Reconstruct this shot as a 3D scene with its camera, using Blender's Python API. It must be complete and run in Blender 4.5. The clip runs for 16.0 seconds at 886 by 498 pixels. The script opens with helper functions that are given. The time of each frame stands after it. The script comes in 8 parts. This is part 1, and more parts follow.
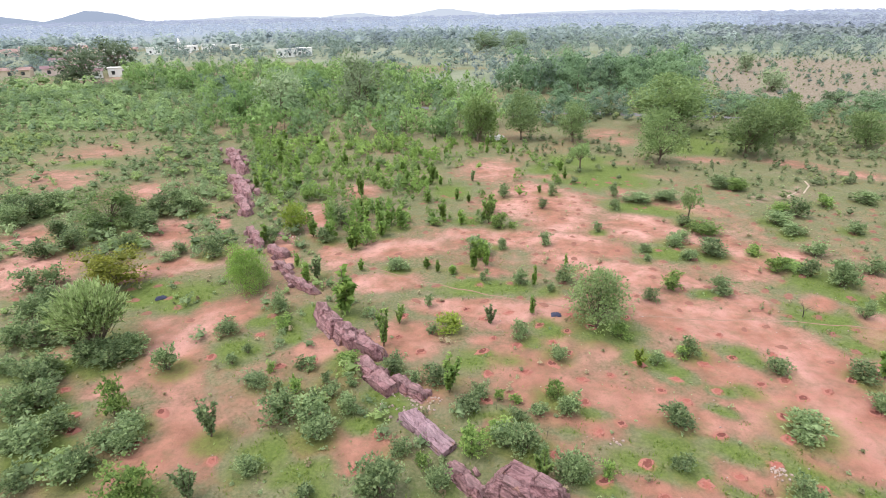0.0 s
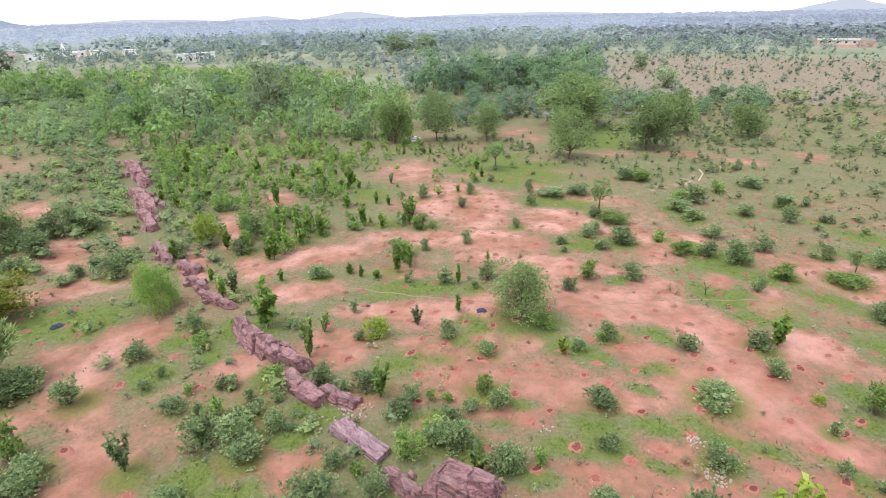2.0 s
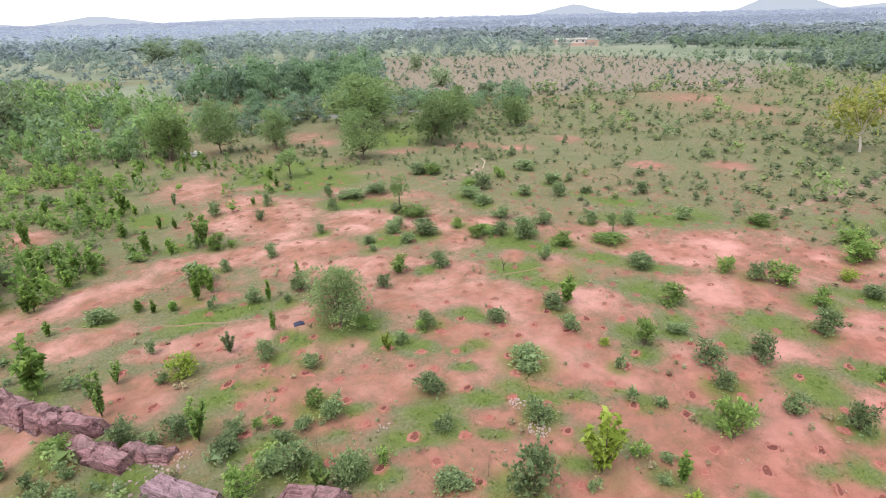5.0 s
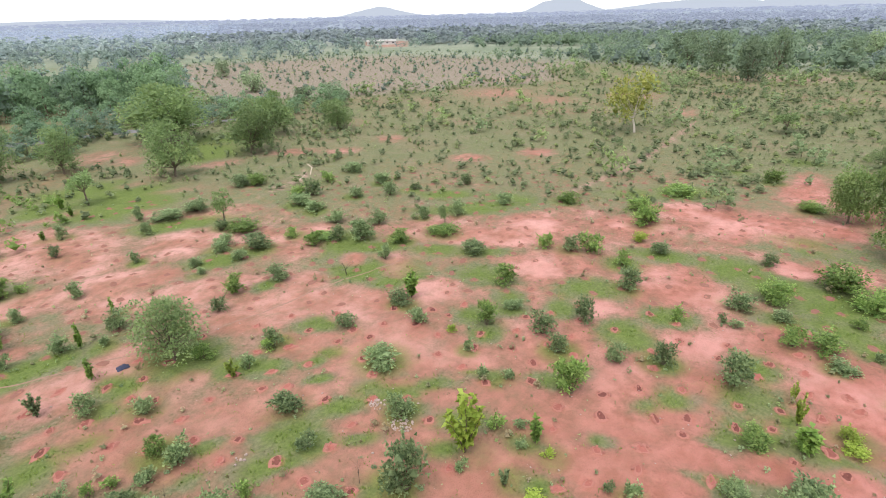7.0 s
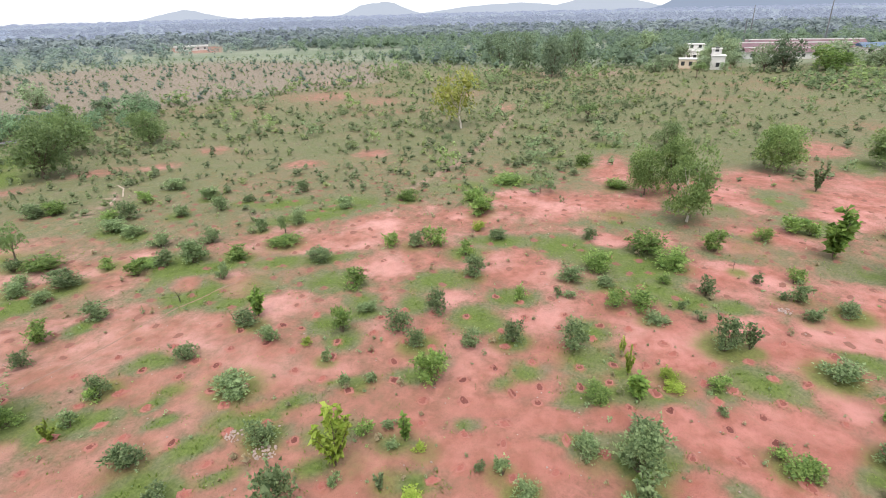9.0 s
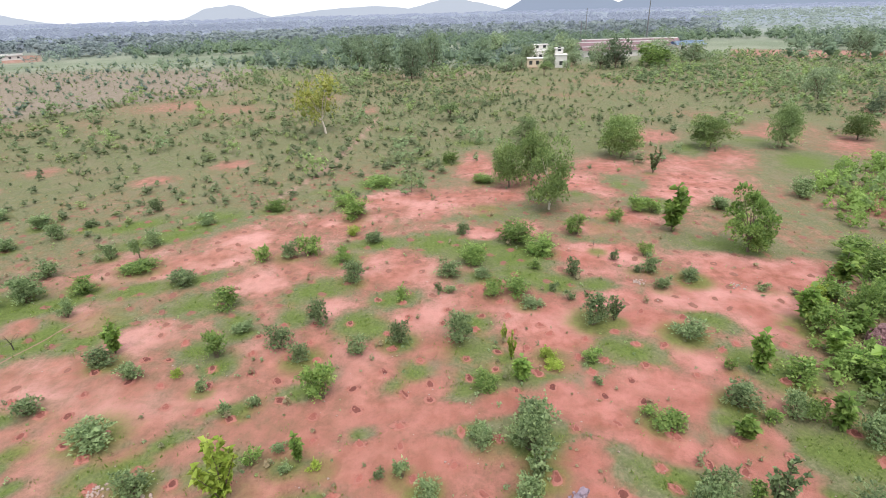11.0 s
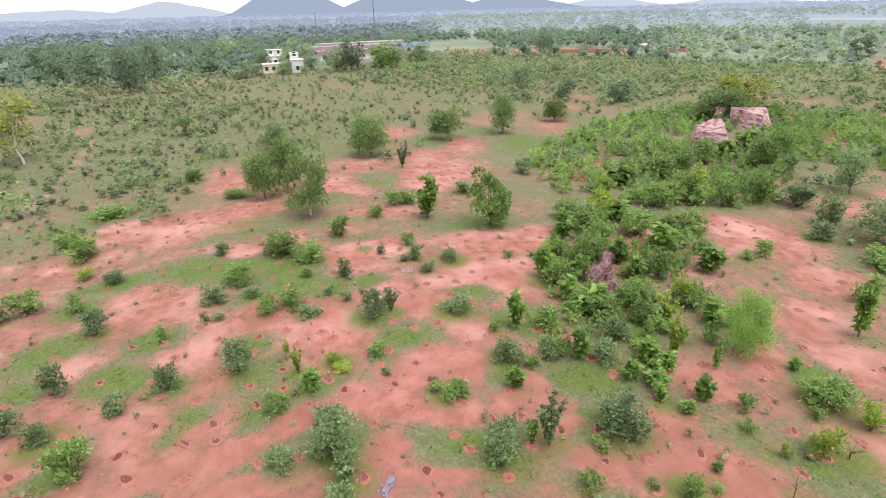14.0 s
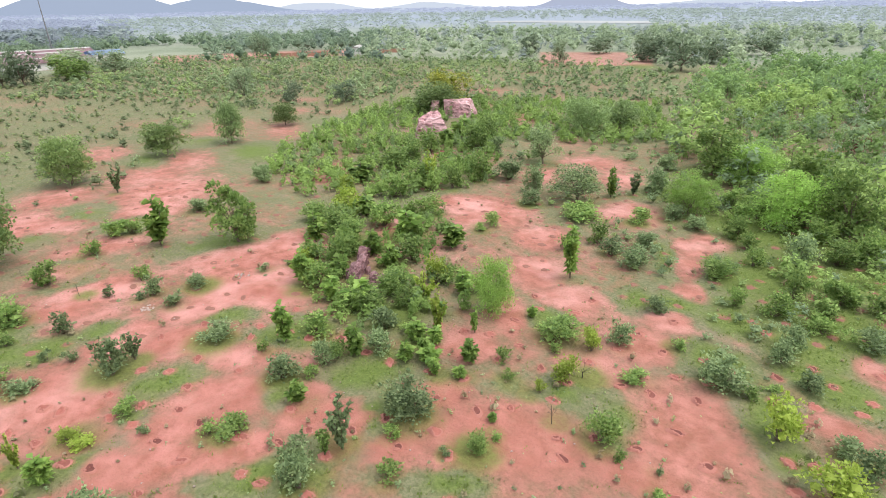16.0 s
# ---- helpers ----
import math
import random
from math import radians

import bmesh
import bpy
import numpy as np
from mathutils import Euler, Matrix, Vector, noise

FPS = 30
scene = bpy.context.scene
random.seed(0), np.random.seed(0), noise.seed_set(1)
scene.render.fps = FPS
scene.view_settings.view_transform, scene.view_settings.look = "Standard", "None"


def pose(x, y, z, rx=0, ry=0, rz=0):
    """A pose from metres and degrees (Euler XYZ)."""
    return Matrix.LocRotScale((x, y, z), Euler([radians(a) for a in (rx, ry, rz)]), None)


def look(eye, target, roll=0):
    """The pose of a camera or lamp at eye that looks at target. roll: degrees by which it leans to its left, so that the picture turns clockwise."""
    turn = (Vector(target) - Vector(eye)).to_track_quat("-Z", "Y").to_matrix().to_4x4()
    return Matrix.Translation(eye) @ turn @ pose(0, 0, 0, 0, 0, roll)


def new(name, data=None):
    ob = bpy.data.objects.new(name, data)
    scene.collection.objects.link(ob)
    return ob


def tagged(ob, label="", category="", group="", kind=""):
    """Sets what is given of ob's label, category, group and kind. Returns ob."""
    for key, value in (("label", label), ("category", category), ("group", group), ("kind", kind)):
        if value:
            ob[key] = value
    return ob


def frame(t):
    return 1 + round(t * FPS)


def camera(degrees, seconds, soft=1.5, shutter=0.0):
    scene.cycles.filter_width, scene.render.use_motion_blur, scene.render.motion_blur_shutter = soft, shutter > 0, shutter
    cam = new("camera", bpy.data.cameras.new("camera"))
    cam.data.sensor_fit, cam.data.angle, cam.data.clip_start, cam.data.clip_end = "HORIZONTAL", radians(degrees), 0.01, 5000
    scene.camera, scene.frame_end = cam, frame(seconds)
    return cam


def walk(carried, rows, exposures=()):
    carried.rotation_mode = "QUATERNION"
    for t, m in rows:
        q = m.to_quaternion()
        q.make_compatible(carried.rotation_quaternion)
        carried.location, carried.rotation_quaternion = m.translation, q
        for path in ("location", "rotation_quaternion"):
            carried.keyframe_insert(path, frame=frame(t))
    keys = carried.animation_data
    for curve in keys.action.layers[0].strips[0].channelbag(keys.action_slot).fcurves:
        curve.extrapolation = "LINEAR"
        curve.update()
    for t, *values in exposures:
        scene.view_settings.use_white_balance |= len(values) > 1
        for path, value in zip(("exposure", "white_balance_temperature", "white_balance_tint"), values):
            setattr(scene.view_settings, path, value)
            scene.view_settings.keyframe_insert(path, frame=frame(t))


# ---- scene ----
cam = camera(78.6, 16.0, soft=0.9)
PATH = [
    (0, (0.000, -0.000, 20.000), (0.242, 9.168, 16.015), -0.98),
    (0.5, (0.014, 0.075, 19.970), (0.486, 9.236, 15.987), -1.00),
    (1, (0.040, 0.112, 19.944), (0.795, 9.256, 15.968), -0.99),
    (1.5, (0.067, 0.117, 19.919), (1.204, 9.224, 15.948), -1.08),
    (2, (0.097, 0.114, 19.879), (1.738, 9.145, 15.911), -1.10),
    (2.5, (0.115, 0.136, 19.829), (2.307, 9.050, 15.861), -1.14),
    (3, (0.146, 0.211, 19.766), (2.892, 8.972, 15.804), -1.25),
    (3.5, (0.195, 0.272, 19.697), (3.476, 8.847, 15.735), -1.30),
    (4, (0.225, 0.328, 19.636), (4.049, 8.676, 15.675), -1.29),
    (6.5, (-0.005, 0.304, 19.720), (6.526, 6.739, 15.727), -1.36),
    (7, (0.029, 0.307, 19.714), (7.108, 6.127, 15.712), -1.45),
    (7.5, (0.082, 0.318, 19.676), (7.592, 5.564, 15.666), -1.56),
    (8, (0.151, 0.355, 19.615), (8.113, 4.879, 15.598), -1.59),
    (8.5, (0.189, 0.361, 19.571), (8.466, 4.278, 15.552), -1.53),
    (11, (0.436, 0.372, 19.392), (9.504, 1.631, 15.369), -1.59),
    (11.5, (0.474, 0.321, 19.383), (9.615, 0.752, 15.351), -1.60),
    (12, (0.500, 0.283, 19.370), (9.643, -0.011, 15.330), -1.55),
    (12.5, (0.495, 0.243, 19.384), (9.588, -0.721, 15.336), -1.54),
    (13, (0.458, 0.191, 19.375), (9.472, -1.337, 15.324), -1.54),
    (13.5, (0.437, 0.136, 19.359), (9.328, -1.990, 15.305), -1.49),
    (14, (0.450, 0.072, 19.349), (9.139, -2.760, 15.290), -1.47),
    (14.5, (0.491, 0.054, 19.330), (8.933, -3.438, 15.264), -1.41),
    (15, (0.543, 0.019, 19.283), (8.558, -4.361, 15.211), -1.31),
    (15.5, (0.612, -0.058, 19.225), (7.965, -5.466, 15.140), -1.26),
    (16, (0.714, -0.174, 19.141), (7.085, -6.703, 15.044), -1.02),
]
walk(cam, [(t, look(eye, target, roll)) for t, eye, target, roll in PATH], exposures=[(0, 0.44), (2.5, 0.38), (4.2, 0.31), (6.5, 0.29), (11.5, 0.26), (14, 0.34), (16, 0.43)])

# ---- light: a bright overcast sky with a weak, wide sun ----
SUN_ELEV, SUN_AZ = 66.0, 250.0
world = bpy.data.worlds.new("overcast_sky")
scene.world = world
world.use_nodes = True
wn, wl = world.node_tree.nodes, world.node_tree.links
wn.clear()
sky = wn.new("ShaderNodeTexSky")
sky.sky_type = "NISHITA"
sky.sun_disc = False
sky.sun_elevation, sky.sun_rotation = radians(SUN_ELEV), radians(SUN_AZ)
sky.dust_density, sky.air_density = 6.0, 1.2
bg_sky = wn.new("ShaderNodeBackground")
bg_sky.inputs["Strength"].default_value = 0.06
cloud = wn.new("ShaderNodeBackground")
cloud.inputs["Color"].default_value = (0.93, 0.965, 1.0, 1)
cloud.inputs["Strength"].default_value = 1.0
add = wn.new("ShaderNodeAddShader")
wout = wn.new("ShaderNodeOutputWorld")
wl.new(sky.outputs["Color"], bg_sky.inputs["Color"])
wl.new(bg_sky.outputs[0], add.inputs[0])
wl.new(cloud.outputs[0], add.inputs[1])
wl.new(add.outputs[0], wout.inputs["Surface"])
sun = new("sun", bpy.data.lights.new("sun", "SUN"))
sun.data.energy, sun.data.angle, sun.data.color = 2.1, radians(40), (1.0, 0.97, 0.92)
sun_way = Vector((math.sin(radians(SUN_AZ)) * math.cos(radians(SUN_ELEV)), math.cos(radians(SUN_AZ)) * math.cos(radians(SUN_ELEV)), math.sin(radians(SUN_ELEV))))
sun.matrix_world = look(sun_way * 200, (0, 0, 0))

rng = np.random.default_rng(7)


# ---- materials ----
class Mat:
    """A node material with short ways to make and join nodes."""

    def __init__(self, name):
        self.mat = bpy.data.materials.new(name)
        self.mat.use_nodes = True
        self.n, self.l = self.mat.node_tree.nodes, self.mat.node_tree.links
        self.n.clear()
        self.out = self.n.new("ShaderNodeOutputMaterial")

    def put(self, socket, value):
        if isinstance(value, bpy.types.NodeSocket):
            self.l.new(value, socket)
        elif isinstance(value, tuple) and len(value) == 3 and socket.type == "RGBA":
            socket.default_value = (*value, 1)
        else:
            socket.default_value = value

    def noise(self, scale, detail=4.0, rough=0.55, kind="Fac", vector=None):
        n = self.n.new("ShaderNodeTexNoise")
        n.inputs["Scale"].default_value, n.inputs["Detail"].default_value, n.inputs["Roughness"].default_value = scale, detail, rough
        self.l.new(vector or self.coord(), n.inputs["Vector"])
        return n.outputs[kind]

    def coord(self, kind="Object"):
        if kind == "World":
            return self.n.new("ShaderNodeNewGeometry").outputs["Position"]
        return self.n.new("ShaderNodeTexCoord").outputs[kind]

    def maths(self, op, a, b=0.0, clamp=False):
        n = self.n.new("ShaderNodeMath")
        n.operation, n.use_clamp = op, clamp
        self.put(n.inputs[0], a)
        self.put(n.inputs[1], b)
        return n.outputs[0]

    def step(self, value, lo, hi, a=0.0, b=1.0):
        n = self.n.new("ShaderNodeMapRange")
        n.interpolation_type = "SMOOTHSTEP"
        for key, v in (("Value", value), ("From Min", lo), ("From Max", hi), ("To Min", a), ("To Max", b)):
            self.put(n.inputs[key], v)
        return n.outputs[0]

    def mix(self, fac, a, b, blend="MIX"):
        n = self.n.new("ShaderNodeMix")
        n.data_type, n.blend_type = "RGBA", blend
        self.put(n.inputs[0], fac)
        self.put(n.inputs[6], a)
        self.put(n.inputs[7], b)
        return n.outputs[2]

    def attr(self, name):
        n = self.n.new("ShaderNodeAttribute")
        n.attribute_name = name
        return n.outputs["Fac"]

    def bump(self, height, strength=0.5, distance=0.05):
        n = self.n.new("ShaderNodeBump")
        n.inputs["Strength"].default_value, n.inputs["Distance"].default_value = strength, distance
        self.l.new(height, n.inputs["Height"])
        return n.outputs[0]

    def surface(self, color, rough=0.8, normal=None, metal=0.0, spec=0.3, thin=0.0):
        b = self.n.new("ShaderNodeBsdfPrincipled")
        self.put(b.inputs["Base Color"], color)
        self.put(b.inputs["Roughness"], rough)
        self.put(b.inputs["Metallic"], metal)
        b.inputs["Specular IOR Level"].default_value = spec
        if normal:
            self.l.new(normal, b.inputs["Normal"])
        last = b.outputs[0]
        if thin:
            tr = self.n.new("ShaderNodeBsdfTranslucent")
            self.put(tr.inputs["Color"], color)
            m = self.n.new("ShaderNodeMixShader")
            m.inputs[0].default_value = thin
            self.l.new(last, m.inputs[1])
            self.l.new(tr.outputs[0], m.inputs[2])
            last = m.outputs[0]
        self.l.new(last, self.out.inputs["Surface"])
        return self.mat


def leaf_material(name, dark, light, warm=None, thin=0.3):
    """Leaves that differ one by one, plant by plant and clump by clump."""
    m = Mat(name)
    geo = m.n.new("ShaderNodeNewGeometry")
    obj = m.n.new("ShaderNodeObjectInfo")
    c = m.mix(geo.outputs["Random Per Island"], dark, light)
    if warm:
        c = m.mix(m.step(m.noise(1.7, 2.0), 0.5, 0.72, 0.0, 0.75), c, warm)
    shade = m.maths("MULTIPLY_ADD", obj.outputs["Random"], 0.5)
    shade.node.inputs[2].default_value = 0.75
    c = m.mix(1.0, c, m.n.new("ShaderNodeCombineColor").outputs[0], "MULTIPLY")
    comb = c.node.inputs[7].links[0].from_node
    for i in range(3):
        m.l.new(shade, comb.inputs[i])
    return m.surface(c, 0.55, spec=0.28, thin=thin)


def wood_leaf_material(name, dark, light, other, thin=0.25, spread=0.36):
    """Leaves of joined woods and scrub, that differ by the plant's own tint."""
    m = Mat(name)
    geo = m.n.new("ShaderNodeNewGeometry")
    c = m.mix(m.attr("tint"), dark, light)
    c = m.mix(m.step(m.attr("kindred"), 0.6, 0.95), c, other)
    vary = m.maths("MULTIPLY_ADD", geo.outputs["Random Per Island"], spread)
    vary.node.inputs[2].default_value = 1 - spread / 2
    comb = m.n.new("ShaderNodeCombineColor")
    for i in range(3):
        m.l.new(vary, comb.inputs[i])
    return m.surface(m.mix(1.0, c, comb.outputs[0], "MULTIPLY"), 0.75, spec=0.08, thin=thin)


def plain_material(name, a, b, scale=3.0, rough=0.8, bump=0.2, metal=0.0):
    m = Mat(name)
    f = m.noise(scale, 6.0, 0.6)
    return m.surface(m.mix(f, a, b), rough, m.bump(f, bump, 0.03), metal)


LEAF = {
    "grey": leaf_material("grey_green_leaf", (0.086, 0.138, 0.057), (0.292, 0.378, 0.180), (0.310, 0.380, 0.165), 0.42),
    "green": leaf_material("fresh_green_leaf", (0.090, 0.168, 0.040), (0.285, 0.395, 0.115), (0.315, 0.395, 0.115), 0.42),
    "yellow": leaf_material("yellow_green_leaf", (0.180, 0.259, 0.032), (0.346, 0.425, 0.086), None, 0.4),
    "teak": leaf_material("broad_teak_leaf", (0.115, 0.210, 0.046), (0.300, 0.430, 0.110), (0.360, 0.450, 0.105), 0.45),
    "feather": leaf_material("feathery_leaf", (0.190, 0.330, 0.066), (0.345, 0.510, 0.130), None, 0.5),
    "deep": leaf_material("deep_green_leaf", (0.079, 0.137, 0.043), (0.187, 0.274, 0.086), None, 0.4),
    "tree": leaf_material("tree_leaf", (0.145, 0.215, 0.086), (0.258, 0.350, 0.143), (0.300, 0.395, 0.140), 0.42),
    # Dark leaf for far trees, with bluish haze put into its colour.
    "fardark": leaf_material("hazy_dark_tree_leaf", (0.125, 0.175, 0.110), (0.215, 0.280, 0.165), None, 0.42),
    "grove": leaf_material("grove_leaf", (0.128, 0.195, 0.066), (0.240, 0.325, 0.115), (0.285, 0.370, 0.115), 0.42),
    # Paler, greyer copy of the tree leaf: haze painted into the colour.
    "fartree": leaf_material("hazy_far_tree_leaf", (0.210, 0.278, 0.160), (0.325, 0.405, 0.235), (0.300, 0.370, 0.235), 0.42),
    "olive": leaf_material("olive_leaf", (0.170, 0.190, 0.030), (0.390, 0.410, 0.075), None, 0.45),
    "shoot": leaf_material("pale_spiky_shoot", (0.193, 0.272, 0.096), (0.368, 0.456, 0.211), None, 0.4),
    "gold": leaf_material("yellow_flowering_leaf", (0.250, 0.275, 0.055), (0.410, 0.420, 0.110), (0.230, 0.285, 0.100), 0.4),
    "rust": leaf_material("rust_leaf", (0.105, 0.045, 0.032), (0.210, 0.100, 0.065), None, 0.3),
    "dry": leaf_material("dry_leaf", (0.144, 0.119, 0.101), (0.259, 0.223, 0.194), (0.144, 0.173, 0.094)),
}
WOODS = wood_leaf_material("wood_foliage", (0.146, 0.246, 0.093), (0.318, 0.451, 0.168), (0.207, 0.292, 0.164), 0.45)
SCRUB = wood_leaf_material("scrub_foliage", (0.135, 0.192, 0.099), (0.289, 0.373, 0.194), (0.281, 0.373, 0.147), 0.4)
FRESH = wood_leaf_material("fresh_scrub_foliage", (0.137, 0.224, 0.063), (0.336, 0.468, 0.140), (0.212, 0.297, 0.130), 0.45)
DULL = wood_leaf_material("dull_scrub_foliage", (0.112, 0.143, 0.079), (0.234, 0.281, 0.150), (0.253, 0.302, 0.131), 0.38)
# Pale bluish foliage: distance haze is put into its base colours.
PALEWOODS = wood_leaf_material("hazy_pale_foliage", (0.225, 0.285, 0.300), (0.400, 0.470, 0.440), (0.275, 0.330, 0.375), 0.42, 0.14)
NORTHWOODS = wood_leaf_material("north_thicket_foliage", (0.120, 0.190, 0.088), (0.370, 0.490, 0.225), (0.210, 0.295, 0.175), 0.42)
SOUTHWOODS = wood_leaf_material("southern_wood_foliage", (0.148, 0.242, 0.081), (0.387, 0.514, 0.172), (0.239, 0.323, 0.192), 0.45)
DARKWOODS = wood_leaf_material("dark_wood_foliage", (0.128, 0.209, 0.125), (0.245, 0.361, 0.196), (0.177, 0.245, 0.184), 0.4)
# Four far-wood foliages with haze in the colour, paler or bluer than near ones.
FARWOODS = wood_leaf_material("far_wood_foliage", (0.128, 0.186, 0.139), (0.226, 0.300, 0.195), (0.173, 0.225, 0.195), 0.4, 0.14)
MIDWOODS = wood_leaf_material("hazy_northern_foliage", (0.168, 0.225, 0.208), (0.315, 0.390, 0.330), (0.198, 0.242, 0.255), 0.4, 0.14)
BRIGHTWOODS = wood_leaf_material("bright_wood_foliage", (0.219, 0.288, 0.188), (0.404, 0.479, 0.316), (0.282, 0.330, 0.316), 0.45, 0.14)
DIMWOODS = wood_leaf_material("hazy_dim_foliage", (0.185, 0.225, 0.240), (0.275, 0.318, 0.315), (0.215, 0.248, 0.290), 0.4, 0.14)
GRASS = wood_leaf_material("grass_blades", (0.130, 0.190, 0.042), (0.205, 0.272, 0.070), (0.225, 0.185, 0.110), 0.6)
STRAW = wood_leaf_material("dry_straw", (0.230, 0.185, 0.110), (0.420, 0.360, 0.235), (0.210, 0.220, 0.120), 0.4)
BARK = plain_material("grey_brown_bark", (0.086, 0.061, 0.043), (0.187, 0.144, 0.108), 9.0, 0.9, 0.5)
PALE_BARK = plain_material("pale_bark", (0.396, 0.338, 0.288), (0.540, 0.490, 0.432), 6.0, 0.8, 0.3)
DARK_BARK = plain_material("dark_dead_wood", (0.036, 0.029, 0.025), (0.086, 0.072, 0.058), 9.0, 0.9, 0.5)


def soil_material():
    m = Mat("red_laterite_soil_with_grass")
    w = m.coord("World")
    n_big = m.noise(0.16, 5.0, 0.6, vector=w)
    n_mid = m.noise(0.9, 6.0, 0.62, vector=w)
    n_fine = m.noise(5.5, 6.0, 0.65, vector=w)
    n_grain = m.noise(26.0, 4.0, 0.6, vector=w)
    # bare soil, from dull brown pink to raw red
    soil = m.mix(m.step(n_mid, 0.30, 0.72), m.mix(m.attr("raw"), (0.205, 0.106, 0.072), (0.245, 0.093, 0.064)), m.mix(m.attr("raw"), (0.360, 0.172, 0.132), (0.410, 0.170, 0.146)))
    soil = m.mix(m.step(n_big, 0.40, 0.64, 0.0, 0.65), soil, m.mix(m.attr("raw"), (0.272, 0.124, 0.090), (0.305, 0.116, 0.092)))
    soil = m.mix(m.step(n_fine, 0.55, 0.78, 0.0, 0.3), soil, (0.192, 0.096, 0.073))
    soil = m.mix(m.maths("MULTIPLY", m.step(m.noise(0.26, 4.0, 0.55, vector=w), 0.38, 0.70), m.attr("pale_pink")), soil, m.mix(m.attr("raw"), (0.490, 0.270, 0.238), (0.505, 0.252, 0.228)))
    film = m.maths("MULTIPLY", m.step(m.noise(1.25, 5.0, 0.68, vector=w), 0.47, 0.70, 0.0, 0.62), m.step(m.attr("raw"), 0.0, 0.6, 1.0, 0.3))
    soil = m.mix(film, soil, m.mix(n_fine, (0.150, 0.112, 0.062), (0.215, 0.142, 0.090)))
    dug = m.step(m.maths("ADD", m.attr("dug"), m.maths("MULTIPLY", m.maths("SUBTRACT", n_fine, 0.5), 0.9)), 0.3, 0.8, 0.0, 0.55)
    pale = m.mix(n_fine, (0.273, 0.170, 0.139), (0.353, 0.238, 0.201))
    plain = m.mix(m.step(n_mid, 0.35, 0.68), m.mix(n_fine, (0.130, 0.118, 0.078), (0.190, 0.155, 0.120)), (0.245, 0.198, 0.165))
    # turf: brown where it is thin, greener over the meadow
    thin = m.mix(m.step(n_fine, 0.32, 0.68), m.mix(m.attr("raw"), (0.150, 0.105, 0.064), (0.190, 0.098, 0.070)), m.mix(m.attr("raw"), (0.236, 0.146, 0.108), (0.285, 0.136, 0.106)))
    thick = m.mix(m.step(n_fine, 0.36, 0.64), (0.108, 0.120, 0.060), (0.182, 0.176, 0.104))
    thick = m.mix(m.step(n_mid, 0.42, 0.64, 0.0, 0.8), thick, m.mix(n_fine, (0.076, 0.106, 0.037), (0.138, 0.160, 0.066)))
    turf = m.mix(m.step(m.maths("ADD", m.attr("bare"), m.maths("MULTIPLY", m.maths("SUBTRACT", n_mid, 0.5), 0.5)), 0.1, 0.42), thick, thin)
    turf = m.mix(m.step(m.noise(0.055, 6.0, 0.68, vector=w), 0.5, 0.66, 0.0, 0.5), turf, m.mix(n_fine, (0.150, 0.122, 0.072), (0.235, 0.178, 0.120)))
    turf = m.mix(m.step(n_big, 0.52, 0.72, 0.0, 0.35), turf, (0.195, 0.142, 0.104))
    turf = m.mix(m.step(m.noise(2.1, 3.0, 0.7, vector=w), 0.50, 0.68, 0.0, 0.42), turf, (0.090, 0.088, 0.046))
    turf = m.mix(m.step(m.noise(0.33, 4.0, 0.65, vector=w), 0.52, 0.70, 0.0, 0.55), turf, m.mix(n_fine, (0.164, 0.131, 0.090), (0.236, 0.184, 0.135)))
    lush = m.mix(m.step(n_fine, 0.3, 0.7), (0.076, 0.114, 0.024), (0.128, 0.174, 0.042))
    green = m.maths("MAXIMUM", m.attr("lush"), m.attr("shaded_turf"))
    ruff = m.maths("SUBTRACT", m.maths("ADD", m.maths("MULTIPLY", n_mid, 0.68), m.maths("MULTIPLY", n_fine, 0.32)), 0.5)
    bare = m.step(m.maths("ADD", m.attr("bare"), m.maths("MULTIPLY", ruff, 1.25)), 0.06, 0.70)
    c = m.mix(bare, turf, soil)
    c = m.mix(m.step(m.maths("ADD", m.attr("barren"), m.maths("MULTIPLY", ruff, 1.0)), 0.3, 0.7), c, plain)
    c = m.mix(m.step(m.maths("ADD", m.attr("pale"), m.maths("MULTIPLY", ruff, 1.3)), 0.3, 0.95, 0.0, 0.8), c, pale)
    c = m.mix(m.step(m.maths("ADD", green, m.maths("MULTIPLY", ruff, 0.7)), 0.20, 0.74, 0.0, 0.88), c, lush)
    # Far ground: blue-grey distance haze is mixed into the base colour.
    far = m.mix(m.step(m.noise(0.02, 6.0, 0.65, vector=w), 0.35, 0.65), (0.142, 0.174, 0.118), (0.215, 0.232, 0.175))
    far = m.mix(m.attr("remote_haze"), far, (0.205, 0.240, 0.290))
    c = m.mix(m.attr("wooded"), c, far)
    c = m.mix(dug, c, m.mix(n_fine, (0.250, 0.088, 0.066), (0.360, 0.140, 0.108)))
    c = m.mix(m.step(n_grain, 0.50, 0.70, 0.0, 0.5), c, m.mix(0.6, c, (0.094, 0.065, 0.040)))
    h = m.maths("ADD", m.maths("MULTIPLY", n_fine, 0.7), m.maths("MULTIPLY", n_grain, 0.3))
    h = m.maths("ADD", h, m.maths("MULTIPLY", n_mid, 2.2))
    return m.surface(c, 0.95, m.bump(h, 0.75, 0.14), spec=0.15)


